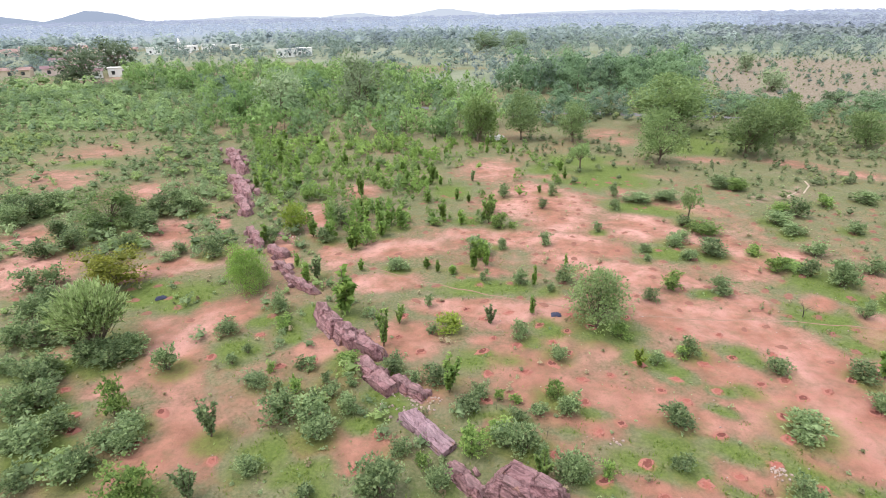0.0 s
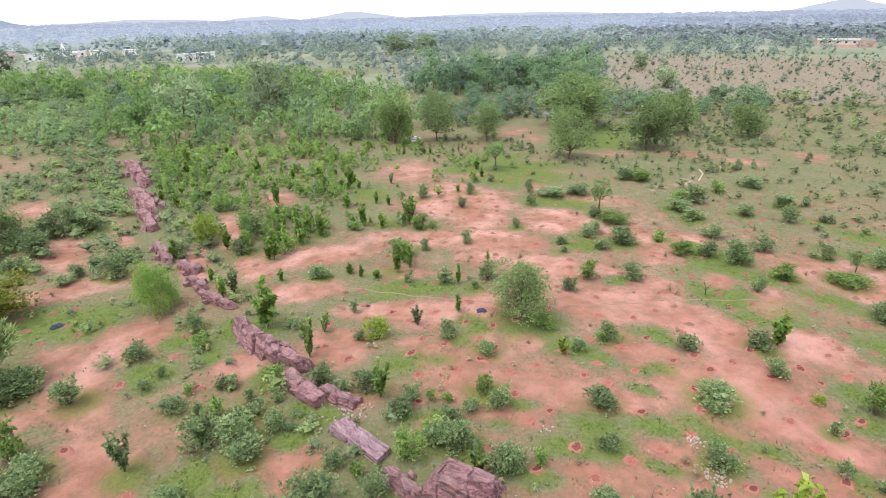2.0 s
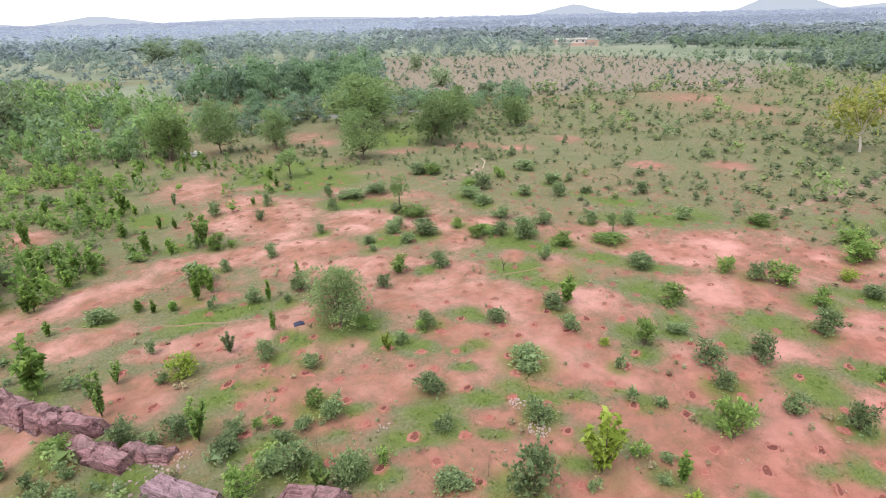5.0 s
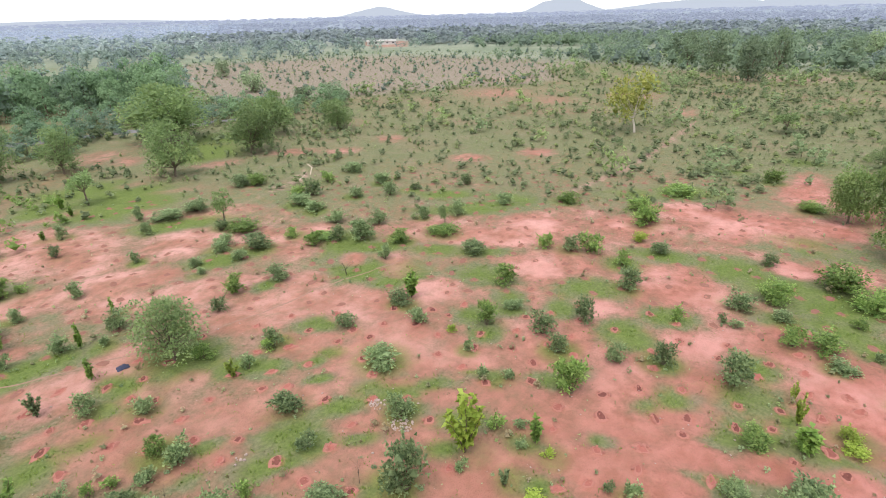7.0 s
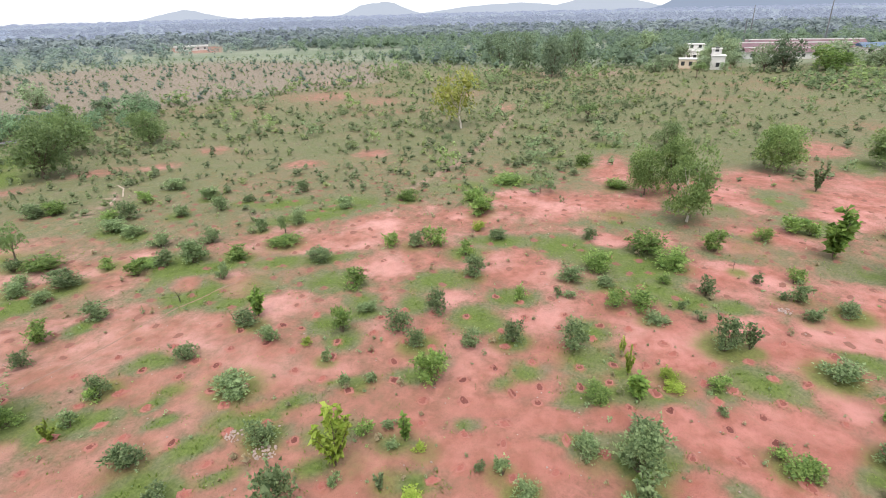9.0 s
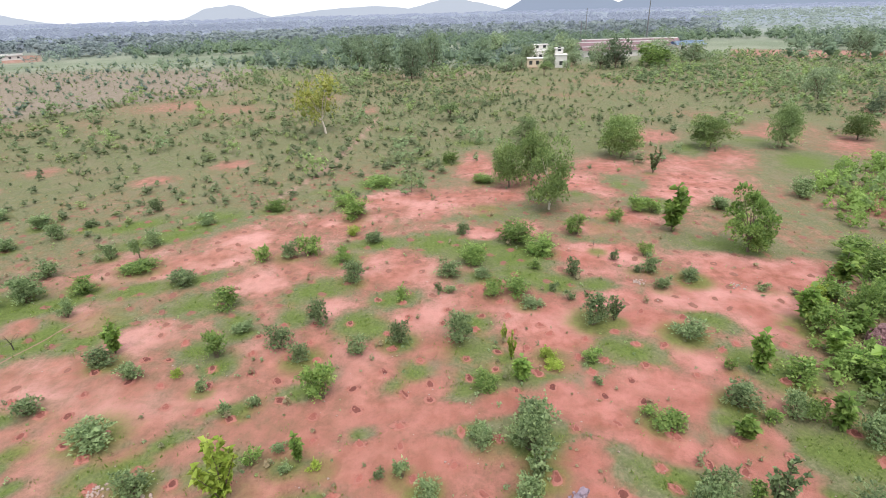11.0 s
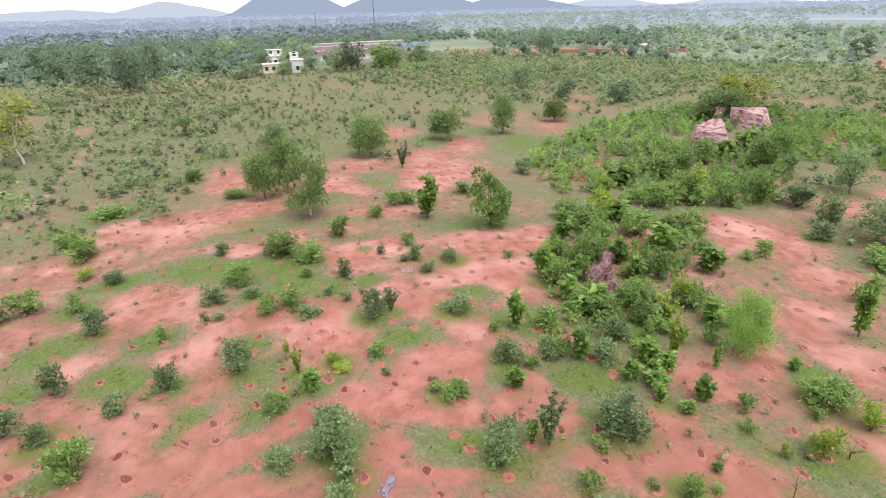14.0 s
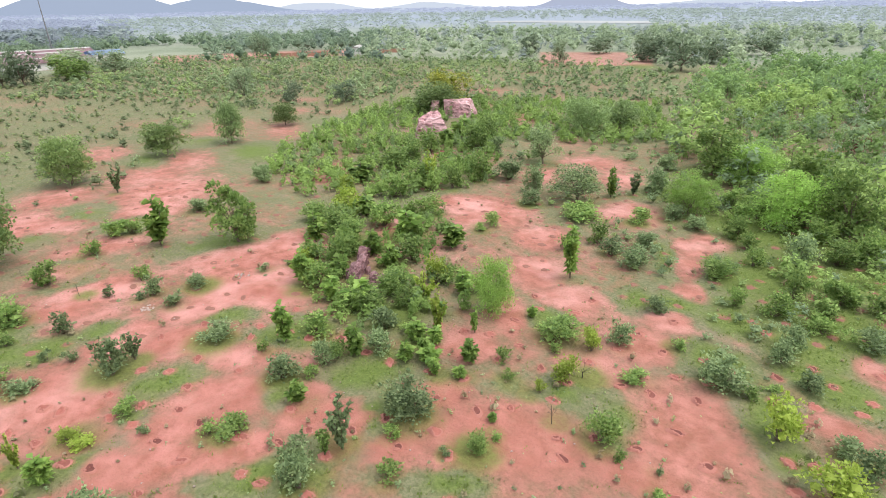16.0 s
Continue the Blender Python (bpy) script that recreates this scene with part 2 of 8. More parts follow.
def rock_material(name, dark, light, bright):
    """Banded, split rock: thin dark cracks, pale weathered faces, rust."""
    m = Mat(name)
    n = m.n.new("ShaderNodeMapping")
    n.inputs["Scale"].default_value = (0.32, 1.0, 0.8)
    n.inputs["Rotation"].default_value = (0.5, 0.3, 0.25)
    m.l.new(m.coord(), n.inputs["Vector"])
    bent = m.n.new("ShaderNodeVectorMath")
    bent.operation = "MULTIPLY_ADD"
    m.l.new(m.noise(1.5, 3.0, 0.5, "Color"), bent.inputs[0])
    bent.inputs[1].default_value = (0.35, 0.35, 0.35)
    m.l.new(n.outputs[0], bent.inputs[2])
    crack = m.n.new("ShaderNodeTexVoronoi")
    crack.feature = "DISTANCE_TO_EDGE"
    crack.inputs["Scale"].default_value = 1.3
    m.l.new(bent.outputs[0], crack.inputs["Vector"])
    cell = m.n.new("ShaderNodeTexVoronoi")
    cell.inputs["Scale"].default_value = 1.3
    m.l.new(bent.outputs[0], cell.inputs["Vector"])
    tone = m.n.new("ShaderNodeSeparateColor")
    m.l.new(cell.outputs["Color"], tone.inputs[0])
    bands = m.noise(3.2, 8.0, 0.72, vector=bent.outputs[0])
    grain = m.noise(9.0, 7.0, 0.7)
    c = m.mix(m.step(bands, 0.38, 0.60), dark, light)
    c = m.mix(m.maths("MULTIPLY", tone.outputs[0], 0.4), c, bright)
    c = m.mix(m.step(grain, 0.52, 0.74, 0.0, 0.5), c, (0.095, 0.055, 0.058))
    c = m.mix(m.step(m.noise(1.7, 5.0), 0.58, 0.7, 0.0, 0.5), c, (0.300, 0.165, 0.115))
    edge = m.step(crack.outputs["Distance"], 0.0, 0.03, 1.0, 0.0)
    c = m.mix(m.maths("MULTIPLY", m.maths("MULTIPLY", edge, m.step(m.noise(0.9, 3.0), 0.4, 0.6)), 0.7), c, (0.065, 0.032, 0.034))
    h = m.maths("ADD", m.maths("MULTIPLY", m.step(crack.outputs["Distance"], 0.0, 0.07), 0.25), m.maths("MULTIPLY", m.maths("ADD", bands, grain), 0.5))
    return m.surface(c, 0.85, m.bump(h, 0.9, 0.18), spec=0.25)


def pit_floor_material():
    """The dug floor of a pit, fresh and pale in some, in others darkened for the hollow's shade."""
    m = Mat("dug_pit_floor")
    f = m.noise(6.0, 5.0, 0.6)
    pit_tone = m.n.new("ShaderNodeObjectInfo").outputs["Random"]
    # The dark end puts the shade of the hollow into the soil colour.
    c = m.mix(m.step(pit_tone, 0.1, 0.9), m.mix(f, (0.085, 0.032, 0.027), (0.165, 0.060, 0.050)), m.mix(f, (0.210, 0.076, 0.060), (0.335, 0.125, 0.102)))
    return m.surface(c, 0.95, m.bump(f, 0.7, 0.03), spec=0.15)


SOIL = soil_material()
ROCK = rock_material("mauve_banded_quartzite", (0.085, 0.036, 0.041), (0.275, 0.145, 0.158), (0.440, 0.310, 0.320))
PALE_ROCK = rock_material("pink_white_quartzite", (0.235, 0.100, 0.112), (0.460, 0.245, 0.265), (0.720, 0.570, 0.570))
SLAB_ROCK = rock_material("lilac_pink_slab", (0.150, 0.088, 0.108), (0.330, 0.215, 0.250), (0.460, 0.350, 0.385))
LILAC = rock_material("lilac_grey_stone", (0.170, 0.130, 0.170), (0.300, 0.235, 0.300), (0.380, 0.310, 0.370))
PIT_SOIL = plain_material("freshly_dug_red_soil", (0.250, 0.104, 0.083), (0.345, 0.146, 0.118), 7.0, 0.95, 0.7)
PIT_FLOOR = pit_floor_material()
OLD_PIT = plain_material("weathered_pit_soil", (0.150, 0.068, 0.052), (0.250, 0.120, 0.092), 5.0, 0.95, 0.5)
PALE_STONE = plain_material("pale_loose_stone", (0.245, 0.166, 0.144), (0.432, 0.360, 0.331), 5.0, 0.85, 0.5)
WHITEWASH = plain_material("weathered_whitewash", (0.484, 0.468, 0.445), (0.640, 0.632, 0.624), 0.6, 0.8, 0.1)
# Brighter copy of the whitewash for far walls, with haze put in its colour.
FAR_WHITE = plain_material("far_hazy_white", (0.700, 0.690, 0.680), (0.820, 0.815, 0.810), 0.6, 0.8, 0.1)
CREAM = plain_material("cream_plaster", (0.528, 0.440, 0.336), (0.608, 0.528, 0.424), 0.6, 0.8, 0.1)
PINKWALL = plain_material("pink_plaster", (0.580, 0.450, 0.420), (0.680, 0.560, 0.530), 0.6, 0.8, 0.1)
TILE_ROOF = plain_material("faded_tile_roof", (0.400, 0.250, 0.235), (0.560, 0.420, 0.405), 0.8, 0.85, 0.3)
SHEET_ROOF = plain_material("mauve_sheet_roof", (0.255, 0.142, 0.172), (0.370, 0.240, 0.270), 0.4, 0.6, 0.1)
BLUE_ROOF = plain_material("blue_sheet_roof", (0.158, 0.245, 0.396), (0.259, 0.338, 0.475), 0.5, 0.5, 0.1)
GLASS_DARK = plain_material("dark_window_opening", (0.03, 0.035, 0.04), (0.06, 0.065, 0.07), 2.0, 0.3, 0.0)
BRICK = plain_material("brick_boundary_wall", (0.259, 0.122, 0.086), (0.331, 0.194, 0.144), 0.7, 0.9, 0.2)
STEEL = plain_material("dull_steel", (0.14, 0.14, 0.15), (0.26, 0.26, 0.27), 3.0, 0.6, 0.1, 0.6)
ASPHALT = plain_material("grey_asphalt", (0.122, 0.119, 0.126), (0.187, 0.180, 0.184), 1.2, 0.9, 0.3)
TRODDEN = plain_material("trodden_pale_soil", (0.205, 0.120, 0.090), (0.275, 0.168, 0.130), 4.0, 0.95, 0.6)
BLEACHED = plain_material("bleached_path_soil", (0.270, 0.210, 0.160), (0.430, 0.360, 0.300), 2.0, 0.95, 0.4)
CLOTH_DARK = plain_material("dark_blue_cloth", (0.02, 0.024, 0.05), (0.06, 0.065, 0.11), 6.0, 0.9, 0.6)
WATER_PALE = plain_material("pale_still_water", (0.245, 0.256, 0.259), (0.288, 0.295, 0.295), 0.01, 0.9, 0.0)


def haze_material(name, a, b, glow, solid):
    """The far distance: the haze of the air between is put into colour and self-glow."""
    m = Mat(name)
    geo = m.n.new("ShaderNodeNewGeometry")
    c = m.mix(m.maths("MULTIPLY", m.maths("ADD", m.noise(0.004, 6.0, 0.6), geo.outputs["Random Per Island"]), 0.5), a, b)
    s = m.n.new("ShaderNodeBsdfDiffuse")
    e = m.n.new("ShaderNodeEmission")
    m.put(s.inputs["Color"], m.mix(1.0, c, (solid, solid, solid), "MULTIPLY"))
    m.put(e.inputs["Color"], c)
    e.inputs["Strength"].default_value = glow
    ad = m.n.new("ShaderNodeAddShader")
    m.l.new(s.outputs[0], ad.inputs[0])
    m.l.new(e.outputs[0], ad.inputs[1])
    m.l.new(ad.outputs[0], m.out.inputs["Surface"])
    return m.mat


# Hills and farthest woods: haze painted as blue colour, brightened by emission.
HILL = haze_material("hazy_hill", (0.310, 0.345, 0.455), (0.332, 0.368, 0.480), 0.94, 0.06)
BLUE_HILL = haze_material("hazy_blue_hill", (0.274, 0.324, 0.432), (0.302, 0.360, 0.475), 0.92, 0.06)
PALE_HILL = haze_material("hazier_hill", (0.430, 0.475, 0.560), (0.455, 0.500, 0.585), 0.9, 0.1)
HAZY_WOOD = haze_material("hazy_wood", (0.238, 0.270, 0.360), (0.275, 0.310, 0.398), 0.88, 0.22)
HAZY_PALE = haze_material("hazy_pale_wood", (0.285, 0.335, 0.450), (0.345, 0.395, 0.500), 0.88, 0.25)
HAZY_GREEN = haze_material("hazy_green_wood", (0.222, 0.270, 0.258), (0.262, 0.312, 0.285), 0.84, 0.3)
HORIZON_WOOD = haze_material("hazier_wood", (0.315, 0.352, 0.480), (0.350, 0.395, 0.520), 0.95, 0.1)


# ---- mesh tools ----
def mesh_from(name, verts, faces, mat, smooth=False):
    """A mesh from an array of vertices and one of quads or triangles."""
    verts, faces = np.asarray(verts, np.float32), np.asarray(faces, np.int32)
    me = bpy.data.meshes.new(name)
    k = faces.shape[1]
    me.vertices.add(len(verts))
    me.vertices.foreach_set("co", verts.ravel())
    me.loops.add(faces.size)
    me.loops.foreach_set("vertex_index", faces.ravel())
    me.polygons.add(len(faces))
    me.polygons.foreach_set("loop_start", np.arange(0, faces.size, k, dtype=np.int32))
    if smooth:
        me.polygons.foreach_set("use_smooth", np.ones(len(faces), bool))
    me.update(calc_edges=True)
    me.materials.append(mat)
    return me


def add_attr(me, name, values):
    me.attributes.new(name, "FLOAT", "POINT").data.foreach_set("value", np.asarray(values, np.float32))


def bm_mesh(name, bm, mat, smooth=False):
    me = bpy.data.meshes.new(name)
    for f in bm.faces:
        f.smooth = smooth
    bm.to_mesh(me)
    bm.free()
    me.materials.append(mat)
    return me


def part(name, me, parent, label=""):
    ob = new(name, me)
    ob.parent = parent
    return tagged(ob, label) if label else ob


def thing(name, m, label, category, group=""):
    ob = new(name)
    ob.empty_display_size = 0.3
    ob.matrix_world = m
    return tagged(ob, label, category, group)


def box(bm, x0, y0, z0, x1, y1, z1, bevel=0.0):
    r = bmesh.ops.create_cube(bm, size=1.0, matrix=Matrix.Translation(((x0 + x1) / 2, (y0 + y1) / 2, (z0 + z1) / 2)) @ Matrix.Diagonal((x1 - x0, y1 - y0, z1 - z0, 1)))
    if bevel:
        edges = {e for v in r["verts"] for e in v.link_edges}
        bmesh.ops.bevel(bm, geom=list(edges), offset=bevel, segments=2, affect="EDGES")
    return r


def tubes(limbs, sides=5):
    """Tapered limbs: each a list of (point, radius)."""
    vs, fs, at = [], [], 0
    ring = np.linspace(0, 2 * np.pi, sides, endpoint=False)
    for limb in limbs:
        pts = np.array([p for p, _ in limb], float)
        rad = np.array([r for _, r in limb], float)
        way = np.gradient(pts, axis=0)
        way /= np.linalg.norm(way, axis=1)[:, None] + 1e-9
        side = np.cross(way, (0.31, 0.95, 0.02))
        side /= np.linalg.norm(side, axis=1)[:, None] + 1e-9
        other = np.cross(way, side)
        loop = pts[:, None] + rad[:, None, None] * (np.cos(ring)[None, :, None] * side[:, None] + np.sin(ring)[None, :, None] * other[:, None])
        vs.append(loop.reshape(-1, 3))
        for k in range(len(limb) - 1):
            for s in range(sides):
                a, b = at + k * sides + s, at + k * sides + (s + 1) % sides
                fs.append((a, b, b + sides, a + sides))
        at += len(limb) * sides
    return np.concatenate(vs), np.array(fs)


def leaves(points, ways, length, width, r):
    """Folded leaves, one quad each: at the points, growing along the ways. Returns vertices and quads."""
    n = len(points)
    ways = ways / (np.linalg.norm(ways, axis=1)[:, None] + 1e-9)
    side = np.cross(ways, r.normal(size=(n, 3)) * 0.5 + (0, 0, 1))
    side /= np.linalg.norm(side, axis=1)[:, None] + 1e-9
    up = np.cross(side, ways)
    ln = (length * r.uniform(0.6, 1.3, n))[:, None]
    wd = (width * r.uniform(0.6, 1.3, n))[:, None]
    mid = points + ways * ln * 0.5 + up * ln * 0.08
    v = np.stack([points, mid + side * wd * 0.5 + up * wd * 0.14, points + ways * ln - up * ln * 0.1, mid - side * wd * 0.5 + up * wd * 0.14], 1)
    return v.reshape(-1, 3), np.arange(4 * n).reshape(n, 4)


def small_leaves(points, ways, length, width, r):
    """Small pointed leaves of three corners each. Returns vertices and triangles."""
    n = len(points)
    ways = ways / (np.linalg.norm(ways, axis=1)[:, None] + 1e-9)
    side = np.cross(ways, r.normal(size=(n, 3)) * 0.6 + (0, 0, 1))
    side /= np.linalg.norm(side, axis=1)[:, None] + 1e-9
    ln = (length * r.uniform(0.6, 1.35, n))[:, None]
    wd = (width * r.uniform(0.7, 1.3, n))[:, None]
    foot = points + ways * ln * 0.2
    v = np.stack([foot + side * wd * 0.62, points + ways * ln, foot - side * wd * 0.62], 1)
    return v.reshape(-1, 3), np.arange(3 * n).reshape(n, 3)


def heart(c, rad, r):
    """The dense inside of a crown: a lumpy eight-sided body added in each clump, hidden by the leaves round it, to
    block light and deepen the shade.
    """
    tip = np.array([(1, 0, 0), (0, 1, 0), (-1, 0, 0), (0, -1, 0), (0, 0, 1), (0, 0, -1)], float)
    tri = np.array([(0, 1, 4), (1, 2, 4), (2, 3, 4), (3, 0, 4), (1, 0, 5), (2, 1, 5), (3, 2, 5), (0, 3, 5)])
    v = c[:, None] + tip[None] * (rad[:, None, None] * r.uniform(0.32, 0.58, (len(c), 6, 1)))
    v[..., 2] = np.maximum(v[..., 2], 0.01)
    return v[:, tri].reshape(-1, 3)


def chips(points, normals, size, r, jitter=0.32):
    """Three-cornered sprays of leaves that face roughly along the normals."""
    n = len(points)
    nn = normals + (0, 0, 0.35) + r.normal(size=(n, 3)) * jitter
    nn /= np.linalg.norm(nn, axis=1)[:, None] + 1e-9
    u = np.cross(nn, r.normal(size=(n, 3)))
    u /= np.linalg.norm(u, axis=1)[:, None] + 1e-9
    w = np.cross(nn, u)
    corners = []
    for k in range(3):
        a = (2.094 * k + r.normal(0, 0.25, n))[:, None]
        corners.append(points + (u * np.cos(a) + w * np.sin(a)) * (size * r.uniform(0.55, 1.3, n))[:, None])
    return np.stack(corners, 1).reshape(-1, 3)


def ball(n, r):
    d = r.normal(size=(n, 3))
    return d / np.linalg.norm(d, axis=1)[:, None]


def clumps(n, r, low=0.1, spread=0.8):
    """Clump centres and radii in a lopsided unit crown: width 1, height 1, its foot at 0."""
    c, rad = [], []
    lean, squeeze = r.uniform(0, 2 * np.pi), r.uniform(0.7, 1.0)
    for i in range(n):
        a, h = r.uniform(0, 2 * np.pi), low + (0.86 - low) * (i + r.uniform(0, 1)) / n
        reach = spread * 0.46 * np.sqrt(max(0.05, 1 - abs((h - 0.40) / 0.64) ** 2.2)) * r.uniform(0.3, 1.08)
        reach *= 1.0 if np.cos(a - lean) > 0 else squeeze
        c.append((reach * np.cos(a), reach * np.sin(a), h * r.uniform(0.85, 1.05)))
        rad.append(r.uniform(0.11, 0.22))
    return np.array(c), np.array(rad)


# ---- the ground ----
def rolling(x, y):
    """The height of the ground: low swells."""
    x, y = np.asarray(x, float), np.asarray(y, float)
    near = np.exp(-((np.hypot(x, y) / 220.0) ** 2))
    return near * (0.10 * np.sin(x * 0.31 + 1.2) * np.cos(y * 0.27) + 0.06 * np.sin(x * 0.83 + y * 0.61) + 0.035 * np.sin(1.9 * x - 1.3 * y + 0.5) + 0.02 * np.sin(3.7 * x + 2.9 * y))


def ground_z(x, y):
    return float(rolling(x, y))


BARE, LUSH, PALE = [], [], []


def bare_soil(spots):
    BARE.extend(spots)


def lush_grass(spots):
    LUSH.extend(spots)


def worn_soil(spots):
    PALE.extend(spots)


# each spot: x, y, half its breadth, half its depth away from the origin
bare_soil([
    (-14.3, 20.3, 1.8, 1.3), (-18.8, 27.1, 1.7, 1), (-23.7, 30.9, 1.5, 1.2), (-34.6, 43.7, 3.2, 4.4), (-39.9, 51.9, 2.6, 3.9),
    (-48.1, 71.5, 3.4, 3.3), (-52.4, 76, 5.6, 7.5), (-53.5, 89.7, 8.4, 9.9), (-3.7, 20.9, 1.7, 1.2), (-6.1, 21.8, 2, 1.3), (-0.3, 25.6, 1, 1.1),
    (-12.9, 22.9, 1.3, 3.2), (-7.6, 30, 1.7, 1.4), (-1.7, 31, 2.3, 2.1), (-17.3, 30.6, 1.7, 5.3), (-15, 34.8, 2.5, 2.7), (-3.8, 39.5, 2.8, 1.5),
    (-8.3, 45.5, 1.6, 2.6), (-3.2, 46.4, 5.3, 2), (-13.7, 46.5, 1.1, 4.1), (-22, 44, 5.5, 1.6), (-12, 54.7, 1.2, 5.4), (-26.6, 52.4, 2, 4.5),
    (-22.5, 55.5, 0.9, 3.8),
])
bare_soil([
    (-8.2, 64.4, 2.1, 3.6), (-36.2, 66.7, 5, 4.2), (9.8, 18.1, 1.6, 0.7), (3.3, 22.6, 0.9, 0.9), (7.8, 22.4, 2.5, 1.1), (10.9, 23.5, 2.7, 1.2),
    (6.3, 25.2, 2.6, 1.6), (10.6, 24.5, 3.2, 1.1), (5.7, 26.9, 2.6, 1), (5.4, 28, 3.2, 1.8), (3.3, 30.6, 0.9, 0.5), (11.1, 29, 1.3, 1),
    (8.2, 30.1, 1.3, 1.2), (4.7, 33.6, 2, 1.6), (6, 33.9, 2.3, 1.6), (9.5, 33.3, 2.8, 2.4), (2.4, 35.4, 3.4, 1.3), (17.3, 31.4, 3.2, 1.6),
    (16.7, 32.9, 2.8, 2.1), (14.8, 36.1, 1.6, 0.6), (4.2, 41.1, 1.9, 1.1), (17, 39.2, 5.1, 2.2), (19.8, 38.3, 2.3, 1.6), (12, 42.7, 2.6, 2.1),
])
bare_soil([
    (16.4, 44.7, 1.9, 1.8), (12.8, 46.7, 4.3, 2.8), (6.6, 48.5, 5.5, 2.2), (26, 47.2, 3.2, 2.3), (13.5, 52.4, 3.2, 2.9), (21.6, 50, 4.1, 3.2),
    (21.2, 50.5, 3.4, 4.2), (13, 58.3, 7.1, 5.1), (27.3, 55.3, 5, 2.4), (12.6, 62.5, 3.9, 4.6), (23.3, 61.8, 2, 1.6), (18.2, 68.6, 6.3, 2.1),
    (8.9, 73.4, 4.7, 6), (27.2, 68.9, 5.3, 2), (26.5, 75.4, 4.4, 1.8), (39.7, 76.3, 4.2, 2.6), (33.1, 89.2, 2.6, 4.2), (30.2, 94.1, 3, 3),
    (32.1, 97.2, 4.5, 3.3), (12, 13.6, 1.1, 1), (16, 11.1, 1.9, 1.1), (14.5, 18.1, 2.1, 1.1), (18.8, 16.2, 1.9, 1), (18, 18.9, 2, 0.8),
])
bare_soil([
    (14.4, 22.1, 1.3, 1.1), (20.2, 18.6, 1.2, 1.8), (22.2, 17.1, 2.3, 1.8), (17.7, 22.7, 2.1, 1.1), (18.8, 23.6, 2.5, 1.3), (21.9, 22, 2.1, 3.3),
    (17.4, 26.2, 2.7, 1.6), (16.9, 28.3, 1.1, 0.7), (21.7, 26.8, 2.4, 1.6), (23.8, 27, 3.5, 2.5), (21.8, 29.7, 4.5, 2.7), (21.8, 30.8, 3, 1.8),
    (28.3, 25.1, 2.7, 2.4), (19.5, 32.7, 5.2, 2.6), (23.5, 34.1, 2.5, 1.9), (29.4, 29.2, 1.9, 2.6), (30.6, 30.9, 1.5, 1.2), (28.4, 33.8, 1.2, 2),
    (39.5, 27.4, 6.5, 2.8), (27.6, 39.6, 2.8, 2.5), (27.2, 44.3, 3.6, 2.2), (30.9, 42, 2, 2.4), (63.2, 46.9, 2.9, 2.4), (55.9, 66.4, 3.3, 2.3),
])
bare_soil([
    (50.9, 72.6, 4.7, 2.5), (66.9, 66.5, 2.9, 3.3), (123.2, 81.8, 11.9, 11.1), (19.2, 3.7, 2.4, 1.1), (18.8, 7.3, 1.8, 1.3), (20.4, 3.7, 1.5, 0.7),
    (19.5, 7.1, 2.7, 1.5), (19.9, 10.3, 2.3, 1.5), (22.6, 3.5, 2.4, 1.3), (22.6, 7.1, 2.4, 1.4), (23.9, 0.8, 1.8, 1.2), (24.9, 5.1, 2.4, 1.4),
    (25.4, 8.4, 2.5, 1.3), (28.8, 4.8, 2.1, 1.9), (27.1, 14.8, 1.1, 1.4), (32.5, 6.4, 2.5, 1.7), (33.6, 13.4, 1.6, 2.1), (37.3, 2.2, 2.2, 1.6),
    (38.1, 12.2, 1.3, 1.5), (39.2, 8.7, 3.4, 1.9), (35.9, 19.8, 3.3, 2.7), (41.6, 12.1, 2.8, 1.6), (47.9, 3.4, 2, 1.8), (44.9, 25, 3.7, 3.9),
])
bare_soil([
    (50.3, 17.3, 4.5, 2.4), (54.4, 4.4, 4.1, 2.2), (54.4, 9.1, 4.3, 3.2), (57, 6.8, 7.5, 4.8), (57.3, 13.2, 3.8, 3.9), (57.8, 12.5, 5.8, 2.7),
    (59.8, 1.5, 3.7, 2.5), (70.9, 5.2, 3, 5.6), (74.5, 5.6, 2, 6.4), (71.7, 40.4, 3, 2.9), (117.5, 32.2, 3.6, 5.2), (119.1, 63, 6.7, 6.4),
    (135.1, 50, 8.3, 7), (18, -4.9, 2.5, 0.5), (20.3, -3.2, 1.3, 1.2), (21.3, -7.4, 2.1, 1.2), (21.9, -6.8, 2, 1.1), (21.1, -11.2, 1.9, 1.1),
    (23.6, -4.2, 2.4, 1.4), (24.3, -2.7, 2.1, 1.2), (25.3, -2.6, 1.3, 1.2), (22.7, -11.8, 1, 0.9), (22.6, -12.4, 0.9, 1), (25.4, -5.6, 2.1, 1.4),
])
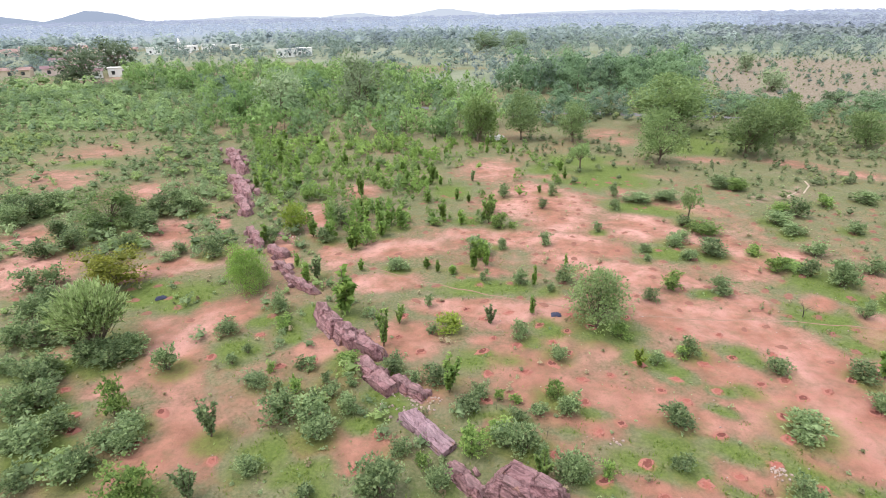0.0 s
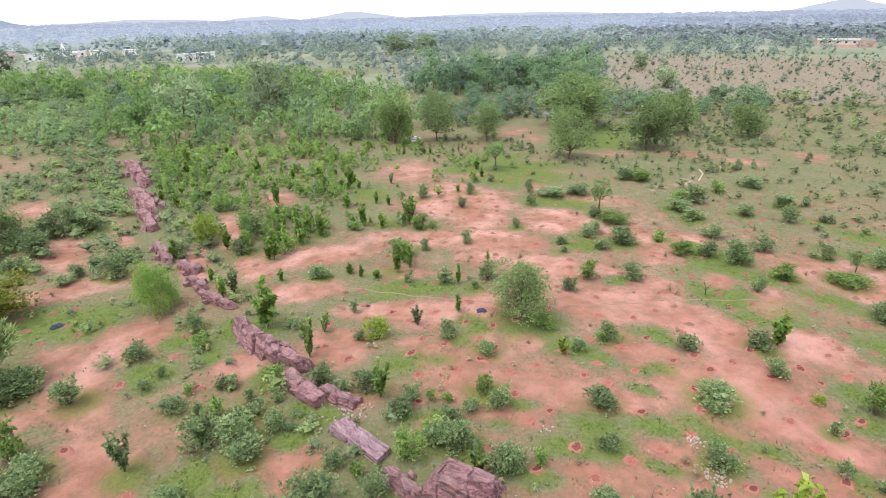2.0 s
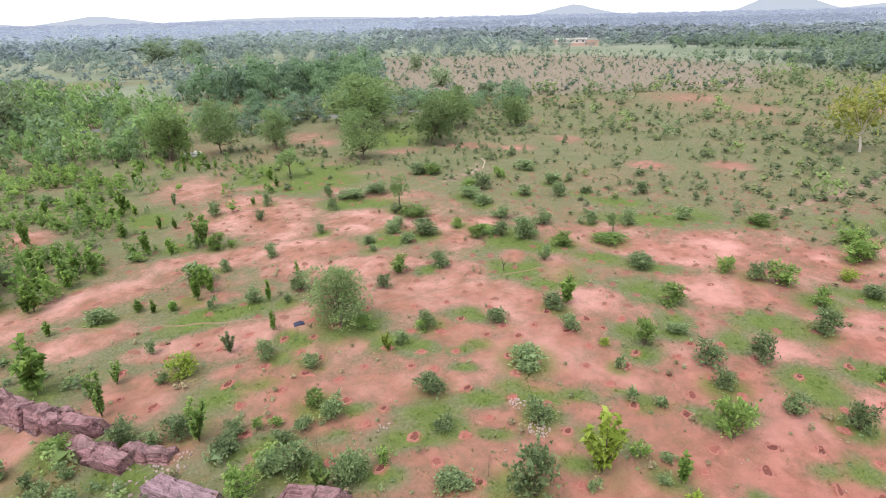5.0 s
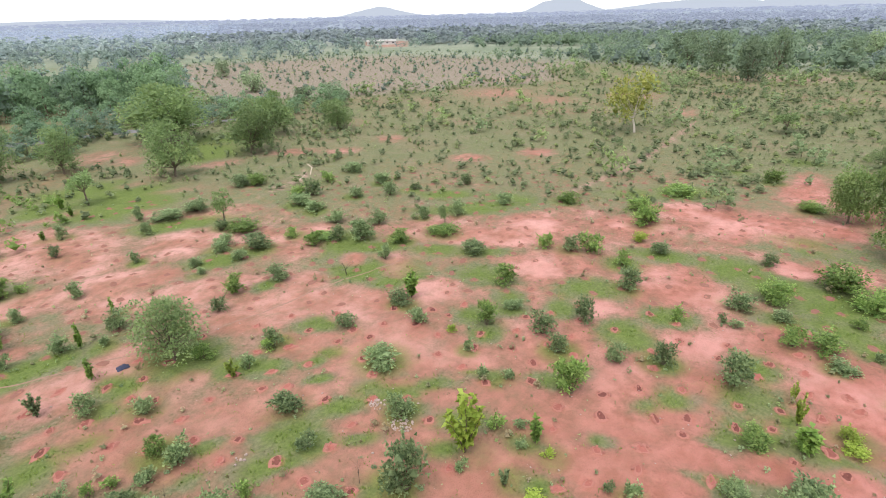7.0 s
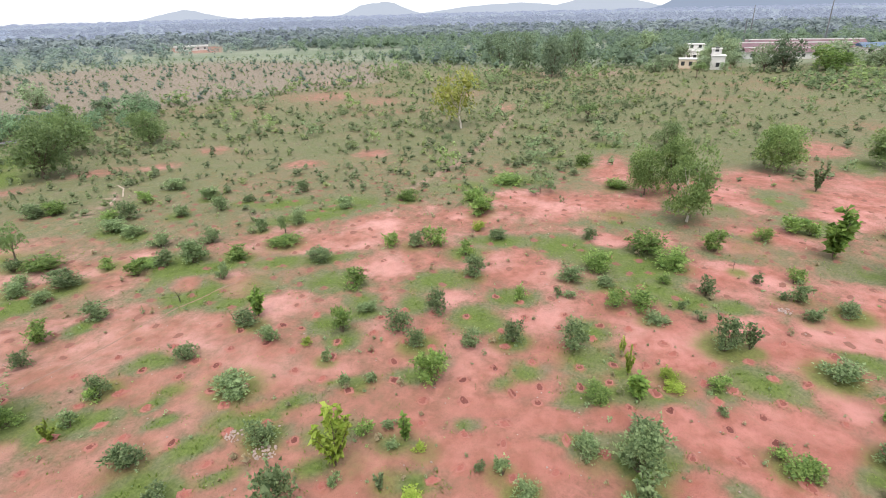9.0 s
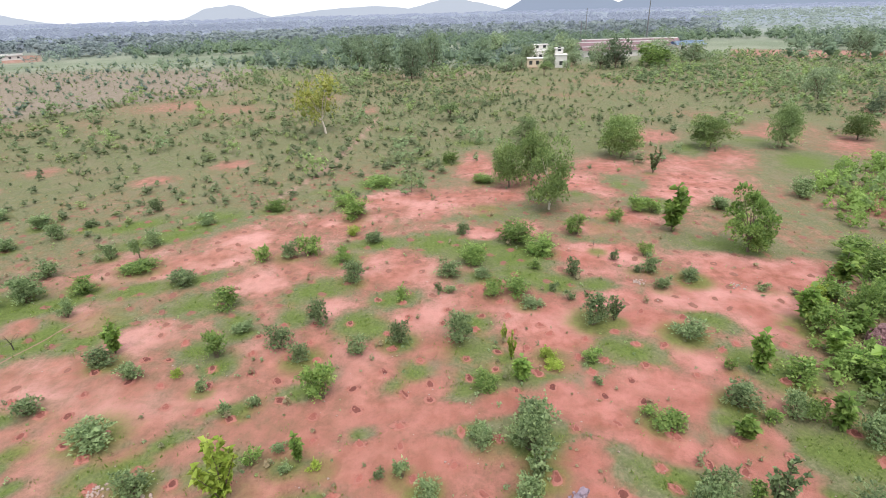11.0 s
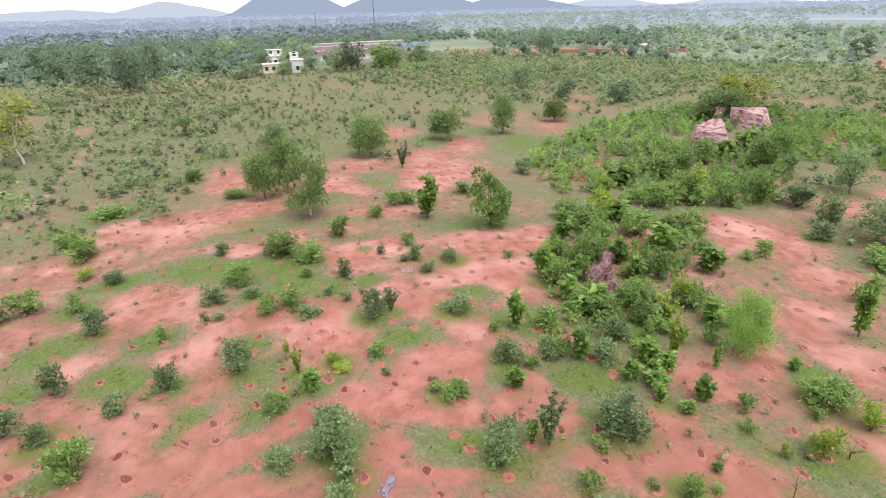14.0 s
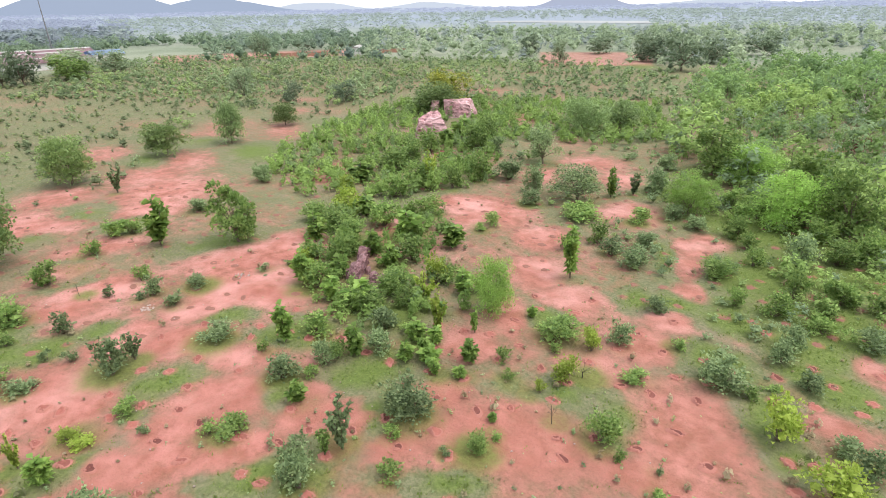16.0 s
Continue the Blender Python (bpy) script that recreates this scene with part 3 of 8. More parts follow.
bare_soil([
    (25.8, -8.8, 2.5, 2.1), (27.6, -2.2, 2, 1.2), (26.5, -8.2, 2.6, 1.7), (28.8, -11.2, 2.1, 1.6), (30.7, -3, 3, 1.7), (32.1, -1.3, 2.5, 1.8),
    (32.8, -2.5, 2.7, 1.9), (33, -9.6, 2.9, 2.2), (36, -6.9, 2.5, 1.7), (36, -12.3, 2.9, 2.2), (34.3, -16.5, 3.2, 2.6), (37.3, -16.2, 3.9, 3.4),
    (43.5, -4.9, 2.6, 1.9), (44.3, -8.3, 4, 1.8), (41.7, -19, 5.6, 3.5), (42.2, -22.1, 2, 2.6), (50, -0.5, 1.7, 2.2), (49.8, -7.1, 3.3, 2.2),
    (53.2, -10.5, 4, 2.2), (62.9, -2.1, 3, 3.4), (61.2, -17.2, 4.2, 4), (63.2, -8.9, 5, 3.7), (65.1, -5, 7, 5.9), (66.8, -21.2, 6.3, 7.7),
])
bare_soil([
    (72.8, -11.6, 4.6, 4.4), (74.3, -22.5, 5.8, 7.3), (78, -28.5, 4.9, 6.9), (89.9, -22.5, 6.5, 4.4), (93.7, -21.5, 5.1, 4.2),
    (86.3, -48.5, 3.9, 9.9), (91.2, -38.6, 7.6, 7.2), (97.4, -43.8, 5.9, 8), (16.2, -12.6, 1.6, 1), (12.5, -16.6, 4.9, 2.5), (18.2, -10.7, 0.8, 0.8),
    (19, -12.7, 1.3, 0.9), (19.4, -12.3, 1.3, 1.6), (17.2, -16.7, 1.7, 1.2), (19.3, -21.4, 1.7, 1.8), (26.5, -15.9, 1.1, 0.9),
    (19.5, -25.7, 1.1, 2.2), (17.7, -30.4, 2.2, 2), (22, -32.6, 2, 2.9), (25.6, -38.5, 2.5, 2.6), (38.4, -31.6, 1.3, 3.5), (32.7, -40, 4, 3.9),
    (36.6, -41.1, 4.2, 2.6), (36.8, -54.8, 2.4, 3.6),
])
bare_soil([
    (56.5, -37.9, 3.2, 3.8), (57.2, -37.6, 4.8, 3.2), (59.2, -38.9, 2.9, 4.1), (54.2, -54.9, 2.4, 4.8), (65.7, -49.6, 2.6, 3.6),
    (60.6, -82.5, 4.2, 8.2), (72.4, -88.7, 2.3, 10.1), (101.1, -60.2, 4.6, 4.8), (112.4, -68.7, 6.2, 3.7), (90.1, -105.9, 11.2, 5.9),
    (243.6, -161.8, 33.6, 28.7), (6.5, -18.9, 3.2, 1.1), (6.9, -22.8, 3.3, 3.5), (12.5, -24.5, 2, 1.7), (1.3, -28, 1.4, 0.9),
    (11.6, -28.4, 2.1, 1.9), (11.4, -32.1, 1.5, 1.5), (1, -35.1, 1, 1.3), (11.8, -36.8, 1.2, 1.8), (4.9, -42.1, 1.2, 1.4), (13.7, -41.5, 1.3, 3.2),
    (14.6, -45.1, 1.9, 2.5), (14, -47.2, 2.2, 2.6), (22.2, -49.2, 3.1, 3.2),
])
bare_soil([
    (28.4, -58.9, 2.7, 3.4), (34.7, -63.5, 4.8, 4.2), (109.8, -208.3, 17.8, 26.3), (74.3, -303, 15.8, 20.6),
])
lush_grass([
    (-0.4, -24.1, 1.1, 0.7), (-21.4, 23.4, 1.8, 1.1), (-23.7, 29.1, 2.3, 1.1), (-22.6, 38.7, 2, 2.2), (-51.1, 82.2, 4.3, 3),
    (-73.4, 100.5, 4.6, 9.7), (-6.3, 19.9, 1.6, 0.8), (-8.2, 21.1, 1.7, 1.3), (-3.9, 22.9, 1.4, 0.9), (-2.2, 24.2, 0.9, 0.7), (-2.8, 25.2, 1.3, 1),
    (-9.4, 31.5, 0.8, 0.7), (-12.8, 30.3, 1.1, 1.4), (-8.4, 34.4, 1.2, 1.3), (-12.3, 33.8, 1.2, 0.8), (-19.2, 38.1, 2.7, 2.1), (3.8, 18.4, 0.8, 0.7),
    (7.5, 18.2, 1.2, 0.7), (9.9, 19.1, 1.6, 0.8), (9.4, 19.6, 1.1, 1), (7.1, 21.9, 0.9, 0.5), (3.4, 23, 1.8, 0.7), (11.4, 20.7, 1.7, 0.9),
    (8.3, 22.9, 1.3, 0.9),
])
lush_grass([
    (2.6, 28.2, 1.6, 1.2), (4.8, 28.1, 1.7, 1), (3.3, 28.8, 1.1, 0.7), (14.7, 26.4, 1.4, 0.9), (13.3, 27.9, 2.1, 1), (8.2, 31.2, 1.2, 2.2),
    (7.9, 32.3, 1.2, 1.3), (12, 31.6, 2.3, 1.8), (12.3, 31.6, 1.4, 1.9), (3.5, 38.1, 2.7, 1.5), (6.1, 37.9, 2, 1.2), (21.1, 43.5, 2.3, 1.3),
    (4.2, 53.4, 1.5, 1.7), (24.3, 55.5, 5, 2), (2.9, 63.5, 2.1, 2.8), (21.7, 66.9, 5.8, 3.5), (24.3, 69.2, 4.9, 5.7), (16.6, 72.4, 2.9, 2.5),
    (22.4, 77.1, 4.6, 3), (42, 85.5, 5.5, 6.7), (52.1, 91.7, 5.9, 5.2), (12.1, 14, 1.7, 0.7), (15.7, 13.3, 1.2, 0.8), (13.8, 17.3, 1.3, 0.6),
])
lush_grass([
    (11.9, 19.4, 2, 1.1), (18.1, 13.9, 1.8, 1), (12.1, 20.5, 1.8, 0.9), (16.9, 17.1, 1.5, 1), (14.7, 20, 1.7, 0.9), (18, 17.4, 1.1, 0.6),
    (19.1, 17.1, 1.6, 1.3), (17.6, 18.6, 2.3, 1.3), (17.2, 19.5, 1.6, 0.9), (21.7, 15.9, 1.7, 0.6), (15.6, 22.8, 0.9, 0.5), (16.7, 24.4, 1.1, 0.6),
    (17.9, 24.3, 1.6, 1), (17.9, 24.6, 1.3, 0.8), (25.6, 17.8, 1.1, 1.1), (27, 19.8, 1.2, 1.3), (19.7, 27.3, 1.6, 1), (29.1, 18.2, 1.4, 0.8),
    (19.7, 28.2, 1.6, 1.2), (30.8, 19.2, 1.1, 1.2), (27.4, 28.1, 2.2, 1.6), (33.1, 21.9, 3, 1.5), (29, 27.5, 2.1, 1.5), (33, 23.1, 2.6, 1.8),
])
lush_grass([
    (29.5, 28.8, 2.2, 2.5), (21.1, 36, 1.5, 1), (27.3, 31.6, 3.8, 2.2), (36.4, 25.9, 2.8, 1.1), (34.7, 29.2, 2.5, 1.6), (31.2, 34.3, 3.6, 1.3),
    (29.9, 37.4, 2.9, 2.9), (45.2, 33, 4.7, 1.2), (47.9, 31.9, 4.4, 1), (50.9, 30, 1.7, 1.3), (50.9, 32.1, 2.6, 1.4), (47.6, 38.7, 3, 1.3),
    (16.5, 8.7, 1.4, 0.9), (18.8, 10.4, 1.7, 0.8), (21.6, 2.1, 1.6, 0.9), (20.9, 7.7, 0.8, 0.8), (24.9, 2.5, 1.9, 1.3), (24.9, 6.6, 1.2, 1),
    (26, 1.6, 2.3, 1.2), (25.9, 5.8, 1.5, 1.6), (23.9, 11.7, 1.6, 0.8), (25.3, 11.1, 1, 1.1), (28.8, 3.4, 2.5, 1.9), (29, 7.1, 1, 1.2),
])
lush_grass([
    (32, 3.1, 1.8, 1.6), (30.7, 9.6, 1.7, 1.4), (31, 10.6, 1.7, 1.8), (31.5, 15.2, 1.2, 1.5), (34.5, 8.8, 1.8, 1.7), (35.2, 14.1, 1.9, 1.8),
    (38, 3.2, 1.3, 1.4), (35.4, 15.3, 2.7, 2.3), (42.1, 0.1, 3.1, 2.2), (41.5, 13.9, 2.4, 1.7), (44.1, 3.6, 3.4, 2.6), (45, 7.4, 1.6, 2.3),
    (45.9, 6.8, 3.1, 2), (44.8, 12.8, 3.1, 1.3), (53.3, 2.9, 2.3, 1.7), (54.7, 4, 4.6, 3), (59.9, 21, 3.3, 1.7), (64.6, 16.1, 3.9, 2.1),
    (75.9, 15.2, 3.2, 1.9), (76.2, 14, 2.6, 2), (86, 7.1, 2.3, 2), (86.1, 7.9, 3.6, 2.4), (19.5, -6.8, 1.6, 1.1), (19.7, -7.5, 2.6, 1.3),
])
lush_grass([
    (21.8, -0.9, 1.9, 1.3), (23.8, -10.7, 0.9, 0.8), (26.5, -0.2, 1.2, 1.4), (26.5, -1.4, 2.1, 1.4), (27.7, -2.4, 1.1, 0.7), (27.8, -4.5, 0.9, 0.8),
    (29.3, -6.8, 2.5, 1.4), (30, -5.9, 1.8, 1.3), (28.8, -13.9, 2.4, 1.3), (28.5, -14.7, 1.1, 1.7), (33.8, -12.7, 2.3, 1.2), (37.9, -6, 1.3, 1.4),
    (38.3, -3.1, 2.1, 1.5), (39.2, -0.4, 2.4, 1.2), (43.8, -0.3, 2.8, 2.4), (46, -18.6, 4.1, 2), (49.8, -7.5, 2.8, 2.5), (58.1, -14.4, 2.5, 2.4),
    (60.7, -2.7, 2.6, 2.7), (60.5, -6.6, 2, 2.1), (64.3, -12.2, 2.6, 3), (75.2, -37.2, 3.7, 5.4), (87.4, -2.1, 2.7, 2), (84.1, -25.3, 2.4, 5.5),
])
lush_grass([
    (88.8, -35.7, 4.1, 3.1), (12.7, -12.7, 1.6, 0.8), (18.4, -13, 0.7, 1.1), (19.2, -13.6, 1.2, 0.7), (12.6, -21.6, 0.9, 1.2),
    (21.7, -15.3, 2.4, 1.6), (21.9, -15.1, 2.2, 1.4), (26.3, -15.8, 0.7, 1.3), (25.2, -20.5, 2.3, 2.2), (17.6, -27.4, 1.1, 1.5),
    (44.7, -29.4, 2.6, 3.3), (142.8, -158.5, 16.9, 15.8), (9.3, -21.7, 1.9, 2), (2.3, -24.1, 1.2, 1.2), (4.1, -26.5, 1.3, 2.4), (7.5, -29.8, 2, 1.8),
    (1.4, -31.3, 1.8, 1.7), (3, -31.8, 1.9, 1.2), (3.9, -34.6, 2.7, 2), (8.2, -35, 2.2, 1.9), (14.1, -33.6, 1.2, 1.7), (11.8, -34.7, 2, 1.6),
    (10.1, -40.8, 1.9, 2.5), (15.4, -41.3, 0.9, 3.3),
])
lush_grass([
    (23.2, -57.9, 2.5, 3.1), (84, -178.9, 7.4, 7.4),
])
worn_soil([
    (-0.1, 39.3, 5.5, 0.7), (-15.6, 42.4, 4.4, 0.8), (5.8, 35.2, 4.2, 0.6), (7.7, 35.3, 4.2, 0.4), (17.3, 32.2, 5.9, 0.5), (19.4, 54, 6.1, 1.3),
    (18.3, 31.4, 4.5, 0.5), (31.7, 30.5, 5.5, 0.7), (38.5, 58.3, 2.9, 2.8), (42.3, 59.1, 2, 1.2), (43.5, 59.9, 0.5, 8.8), (149.5, 95, 10.6, 7.9),
    (70.8, 24.5, 1.9, 1.5), (78.4, 24, 3.6, 1.7), (89.1, 24.1, 4, 2.1), (188.5, 24.3, 19.5, 9.3),
])

worn_soil([(-115, 202, 9, 10), (-113, 215, 8, 12), (-156, 224, 16, 8), (-152, 366, 26, 18), (-240, 366, 24, 14), (-165, 287, 12, 10)])

lush_grass([(8, -44, 6, 7), (4, -39, 5, 4), (12, -53, 6, 6), (3, -47, 4, 5)])

# tracks: points along the middle, half the width, how worn
TRACKS = [
    ([(-8.2, 44.9), (-2.0, 40.4), (5.9, 36.1), (10.2, 34.5), (14.7, 32.9), (22.4, 32.2), (30.7, 30.4)], 0.5, 0.5),
    ([(-8.5, 46.8), (1.1, 48.2), (13.9, 51.4), (27.1, 54.9), (36.4, 56.9), (42.6, 59.1)], 1.0, 0.55),
    ([(36.4, 56.9), (42.6, 59.1), (47.1, 63.3)], 0.3, 1.0),
    ([(56.4, 27.4), (62.9, 26.5), (73.6, 25.8), (87.3, 26.3), (109.0, 27.9)], 0.75, 0.9),
    ([(-33.1, 41.4), (-24.7, 42.5), (-17.0, 43.9)], 1.2, 0.5),
    ([(37.6, 59.2), (44.4, 61.1), (47.6, 64.5)], 0.3, 1.0),
]


FOOTPATHS = [
    ([(-8.2, 44.9), (-5.0, 42.3), (-2.0, 40.4), (2.1, 38.2), (5.9, 36.1), (10.2, 34.5)], 0.13),
    ([(14.7, 32.9), (18.6, 32.5), (22.4, 32.2), (26.7, 31.3), (30.7, 30.4)], 0.13),
    ([(41.4, 58.5), (43.5, 60.1), (44.7, 61.6)], 0.15),
    ([(44.1, 59.6), (46.4, 62.1), (47.2, 64.0)], 0.14),
    ([(60.0, 26.9), (66.5, 26.1), (73.6, 25.8), (80.5, 25.9), (87.3, 26.3), (98.0, 27.2), (109.0, 27.9)], 0.22),
]


def spots_on(x, y, spots, soft=1.0):
    out = np.zeros_like(x)
    for px, py, a, b in spots:
        d = math.hypot(px, py)
        ux, uy = px / d, py / d
        m = np.nonzero((abs(x - px) < 2.2 * max(a, b)) & (abs(y - py) < 2.2 * max(a, b)))[0]
        along, across = (x[m] - px) * ux + (y[m] - py) * uy, (x[m] - px) * uy - (y[m] - py) * ux
        q = np.sqrt((across / a) ** 2 + (along / b) ** 2)
        out[m] = np.maximum(out[m], np.clip(1.1 - 0.66 * q, 0, 1))
    return out


def near_line(x, y, pts):
    best = np.full(x.shape, 1e9)
    for (ax, ay), (bx, by) in zip(pts[:-1], pts[1:]):
        dx, dy = bx - ax, by - ay
        s = np.clip(((x - ax) * dx + (y - ay) * dy) / (dx * dx + dy * dy), 0, 1)
        best = np.minimum(best, np.hypot(x - ax - s * dx, y - ay - s * dy))
    return best


def in_area(x, y, poly):
    inside = np.zeros(np.shape(x), bool)
    for (ax, ay), (bx, by) in zip(poly, poly[1:] + poly[:1]):
        cross = ((ay > y) != (by > y)) & (x < (bx - ax) * (y - ay) / ((by - ay) or 1e-9) + ax)
        inside ^= cross
    return inside


# areas of the plan, by their corners
MEADOW = [(40.7, 74.8), (61.3, 79.5), (90.9, 57.7), (143.6, 1.7), (118.2, -22.0), (90.5, -16.1), (84.0, 5.9), (61.4, 12.6), (52.8, 19.5), (50.9, 32.1), (36.3, 37.1), (31.9, 43.2), (33.6, 53.4)]
MEADOW_EDGE = [(36.7, 93.6), (70.9, 125.4), (139.8, 88.8), (184.7, 3.4), (125.8, 0.9), (83.9, 53.2), (58.3, 75.7)]
PLAIN = [(70.6, 162.2), (128.6, 270.0), (215.0, 262.0), (237.2, 226.5), (290.0, 118.0), (214.0, 100.0), (160.0, 92.0), (130.0, 86.0), (108.0, 104.0), (95.0, 113.0), (78.0, 149.0)]
THICKET_NORTHWEST = [(-141.1, 176.3), (-123.1, 180.2), (-71.6, 178.9), (-39.4, 99.3), (-60.5, 106.7), (-83.7, 109.3), (-88.6, 107.1)]
SCRUB_NORTHWEST = [(-88.6, 107.1), (-38.4, 99.2), (-22.4, 61.2), (-18.4, 44.9), (-26.2, 45.5), (-38.5, 45.1), (-41.6, 45.3)]
SCRUB_BELOW_RIDGE = [(-39.9, 41.8), (-32.2, 44.7), (-23.0, 30.9), (-22.3, 26.2), (-16.2, 23.1), (-15.5, 19.0), (-21.6, 18.3)]
SAPLINGS = [(-30.4, 95.9), (-1.5, 92.0), (3.4, 73.9), (-1.9, 59.5), (-2.3, 50.7), (-6.4, 46.7), (-10.9, 48.4), (-17.1, 60.7), (-22.4, 68.0)]
SAPLINGS_EAST = [(-1.5, 92.0), (12.0, 91.5), (19.8, 72.4), (15.1, 56.2), (5.8, 51.7), (0.0, 52.1), (-1.9, 59.5), (3.4, 73.9)]
NORTH_FIELDS = [(-22.2, 197.8), (24.4, 227.1), (44.4, 302.0), (142.4, 291.9), (79.9, 160.7), (59.9, 169.8), (24.0, 173.1), (18.0, 151.8)]
EAST_GAP = [(76.8, 115.4), (107.8, 121.8), (152.1, 96.6), (263.8, 99.6), (296.3, 8.2), (182.1, 3.3), (137.6, 87.4)]
VILLAGE_EDGE = [(-137.8, 172.0), (-86.7, 166.7), (-96.6, 190.6), (-103.4, 195.0), (-97.0, 178.8), (-107.5, 180.5), (-121.3, 201.4), (-160.1, 201.4)]
RIDGE_SIDE = [(-25.9, 50.9), (-21.7, 63.2), (-13.4, 50.0), (-5.3, 35.9), (1.1, 26.0), (4.0, 17.8), (-9.0, 18.3), (-12.0, 25.7), (-19.2, 35.0)]
RIDGE_THICKET = [(-10.9, 34.5), (-7.8, 31.4), (-4.2, 25.8), (-4.5, 22.5), (-7.2, 21.4), (-9.4, 24.6), (-11.3, 30.2)]
RIDGE_FOOT = [(2.6, 24.9), (6.9, 25.2), (8.0, 21.9), (6.9, 18.3), (4.9, 18.7), (2.6, 21.3)]
RIDGE_FAR = [(-43.6, 102.2), (-20.2, 99.7), (-14.3, 67.3), (-10.9, 48.4), (-13.0, 43.4), (-18.0, 43.7), (-29.1, 68.5)]
WOOD_NORTH = [(-66.3, 164.7), (-34.7, 180.1), (17.1, 157.9), (11.3, 93.8), (-5.4, 93.3), (-39.3, 98.8)]
WOOD_NORTH_BACK = [(-110.1, 210.2), (-74.8, 228.5), (-22.8, 203.6), (1.3, 174.0), (-8.4, 155.8), (-87.3, 168.0)]
TALL_GROVE = [(20.1, 150.3), (25.3, 169.9), (58.9, 167.1), (78.0, 158.3), (69.0, 140.6), (48.8, 141.6)]
GROVE_FRONT = [(14.3, 119.9), (33.8, 133.9), (65.9, 131.2), (85.0, 122.3), (95.8, 113.0), (82.3, 95.9), (70.7, 98.9), (54.5, 104.9), (26.2, 102.4), (15.7, 103.6)]
SCRUB_MIDDLE = [(12.0, 91.5), (48.5, 94.6), (78.6, 91.2), (54.9, 61.4), (33.6, 63.2), (18.5, 64.5), (11.7, 76.3)]
SCRUB_EAST = [(205.0, -35.5), (210.2, -66.9), (265.6, -37.6), (268.8, -100.4), (209.2, -138.6), (125.4, -180.7), (66.3, -167.6), (43.3, -111.6), (74.0, -96.5), (106.1, -57.7), (131.3, -46.9), (181.6, -24.0), (144.1, -25.2)]
HILLOCK_SIDE = [(48.8, -63.8), (32.6, -77.4), (20.7, -62.7), (12.9, -49.8), (8.4, -46.2), (4.8, -32.2), (7.9, -29.4), (12.6, -32.0), (20.5, -41.4), (24.2, -36.5), (39.1, -46.8)]
HILLOCK = [(67.5, -35.5), (81.6, -52.3), (91.7, -82.8), (76.0, -95.0), (46.8, -108.9), (31.6, -82.9), (36.3, -74.3), (51.1, -66.7), (39.1, -46.8), (42.1, -38.8), (51.6, -30.5), (60.9, -30.9)]
HILLOCK_FOOT = [(44.0, -25.9), (45.3, -33.5), (37.2, -38.2), (25.7, -29.3), (22.0, -24.4), (23.1, -19.6), (27.4, -16.6), (32.8, -17.8)]
THICKET_SOUTH = [(16.5, -54.3), (9.7, -51.0), (6.0, -38.0), (3.5, -35.1), (-0.3, -37.0), (0.1, -53.7), (3.2, -70.3), (17.9, -65.2)]
WOOD_SOUTH = [(31.8, -73.8), (40.1, -106.3), (3.6, -160.9), (-5.0, -65.8), (3.1, -55.3), (9.6, -54.5), (14.4, -56.1)]
WOOD_SOUTH_BACK = [(53.3, -146.3), (45.1, -201.4), (8.0, -247.9), (2.7, -143.8), (40.9, -105.6)]
EAST_FIELD = [(50, 32), (110, 70), (205, 45), (220, -60), (195, -135), (120, -115), (92, -62), (80, -32), (62, 2)]
VILLAGE_FIELDS = [(-160.1, 201.4), (-132.9, 260.9), (-61.2, 268.8), (29.5, 231.1), (38.6, 303.6), (-88.0, 359.8), (-317.8, 409.0)]
CLEARINGS = [
    [(563.1, -664.1), (308.6, -691.2), (184.7, -406.3), (295.6, -362.4)],
    [(242.6, -84.9), (196.3, -159.0), (226.1, -182.7), (284.2, -99.5)],
    [(211.7, -2.8), (209.3, -18.9), (243.5, -19.5), (240.6, -5.5)],
    [(254.2, -25.1), (255.3, -76.7), (296.6, -88.7), (288.5, -28.4)],
    [(263.3, 282.2), (282.2, 258.9), (329.0, 301.5), (307.0, 328.5)],
    [(111.2, -160.3), (81.1, -185.3), (104.7, -237.7), (143.6, -206.9)],
]
RIDGE_LINES = [[(5.2, 17.1), (1.6, 19.7), (-0.7, 24.8), (-4.5, 28.6), (-8.4, 35.2), (-11.0, 40.0), (-15.0, 47.5), (-18.3, 52.6), (-20.4, 58.2), (-26.3, 73.1), (-32.9, 90.9)], [(28.8, -21.5), (34.9, -25.3), (44.0, -37.2), (60.5, -58.8), (71.8, -81.0)]]


def wood_edge(az):
    """How far off the woods begin, by compass direction in degrees."""
    return np.interp(az, [-60, -20, -12, 0, 12, 22, 30, 45, 58, 75, 84, 96, 108, 116, 130, 148, 170, 200], [470, 470, 350, 320, 320, 310, 285, 295, 255, 205, 205, 225, 250, 245, 225, 205, 200, 200])


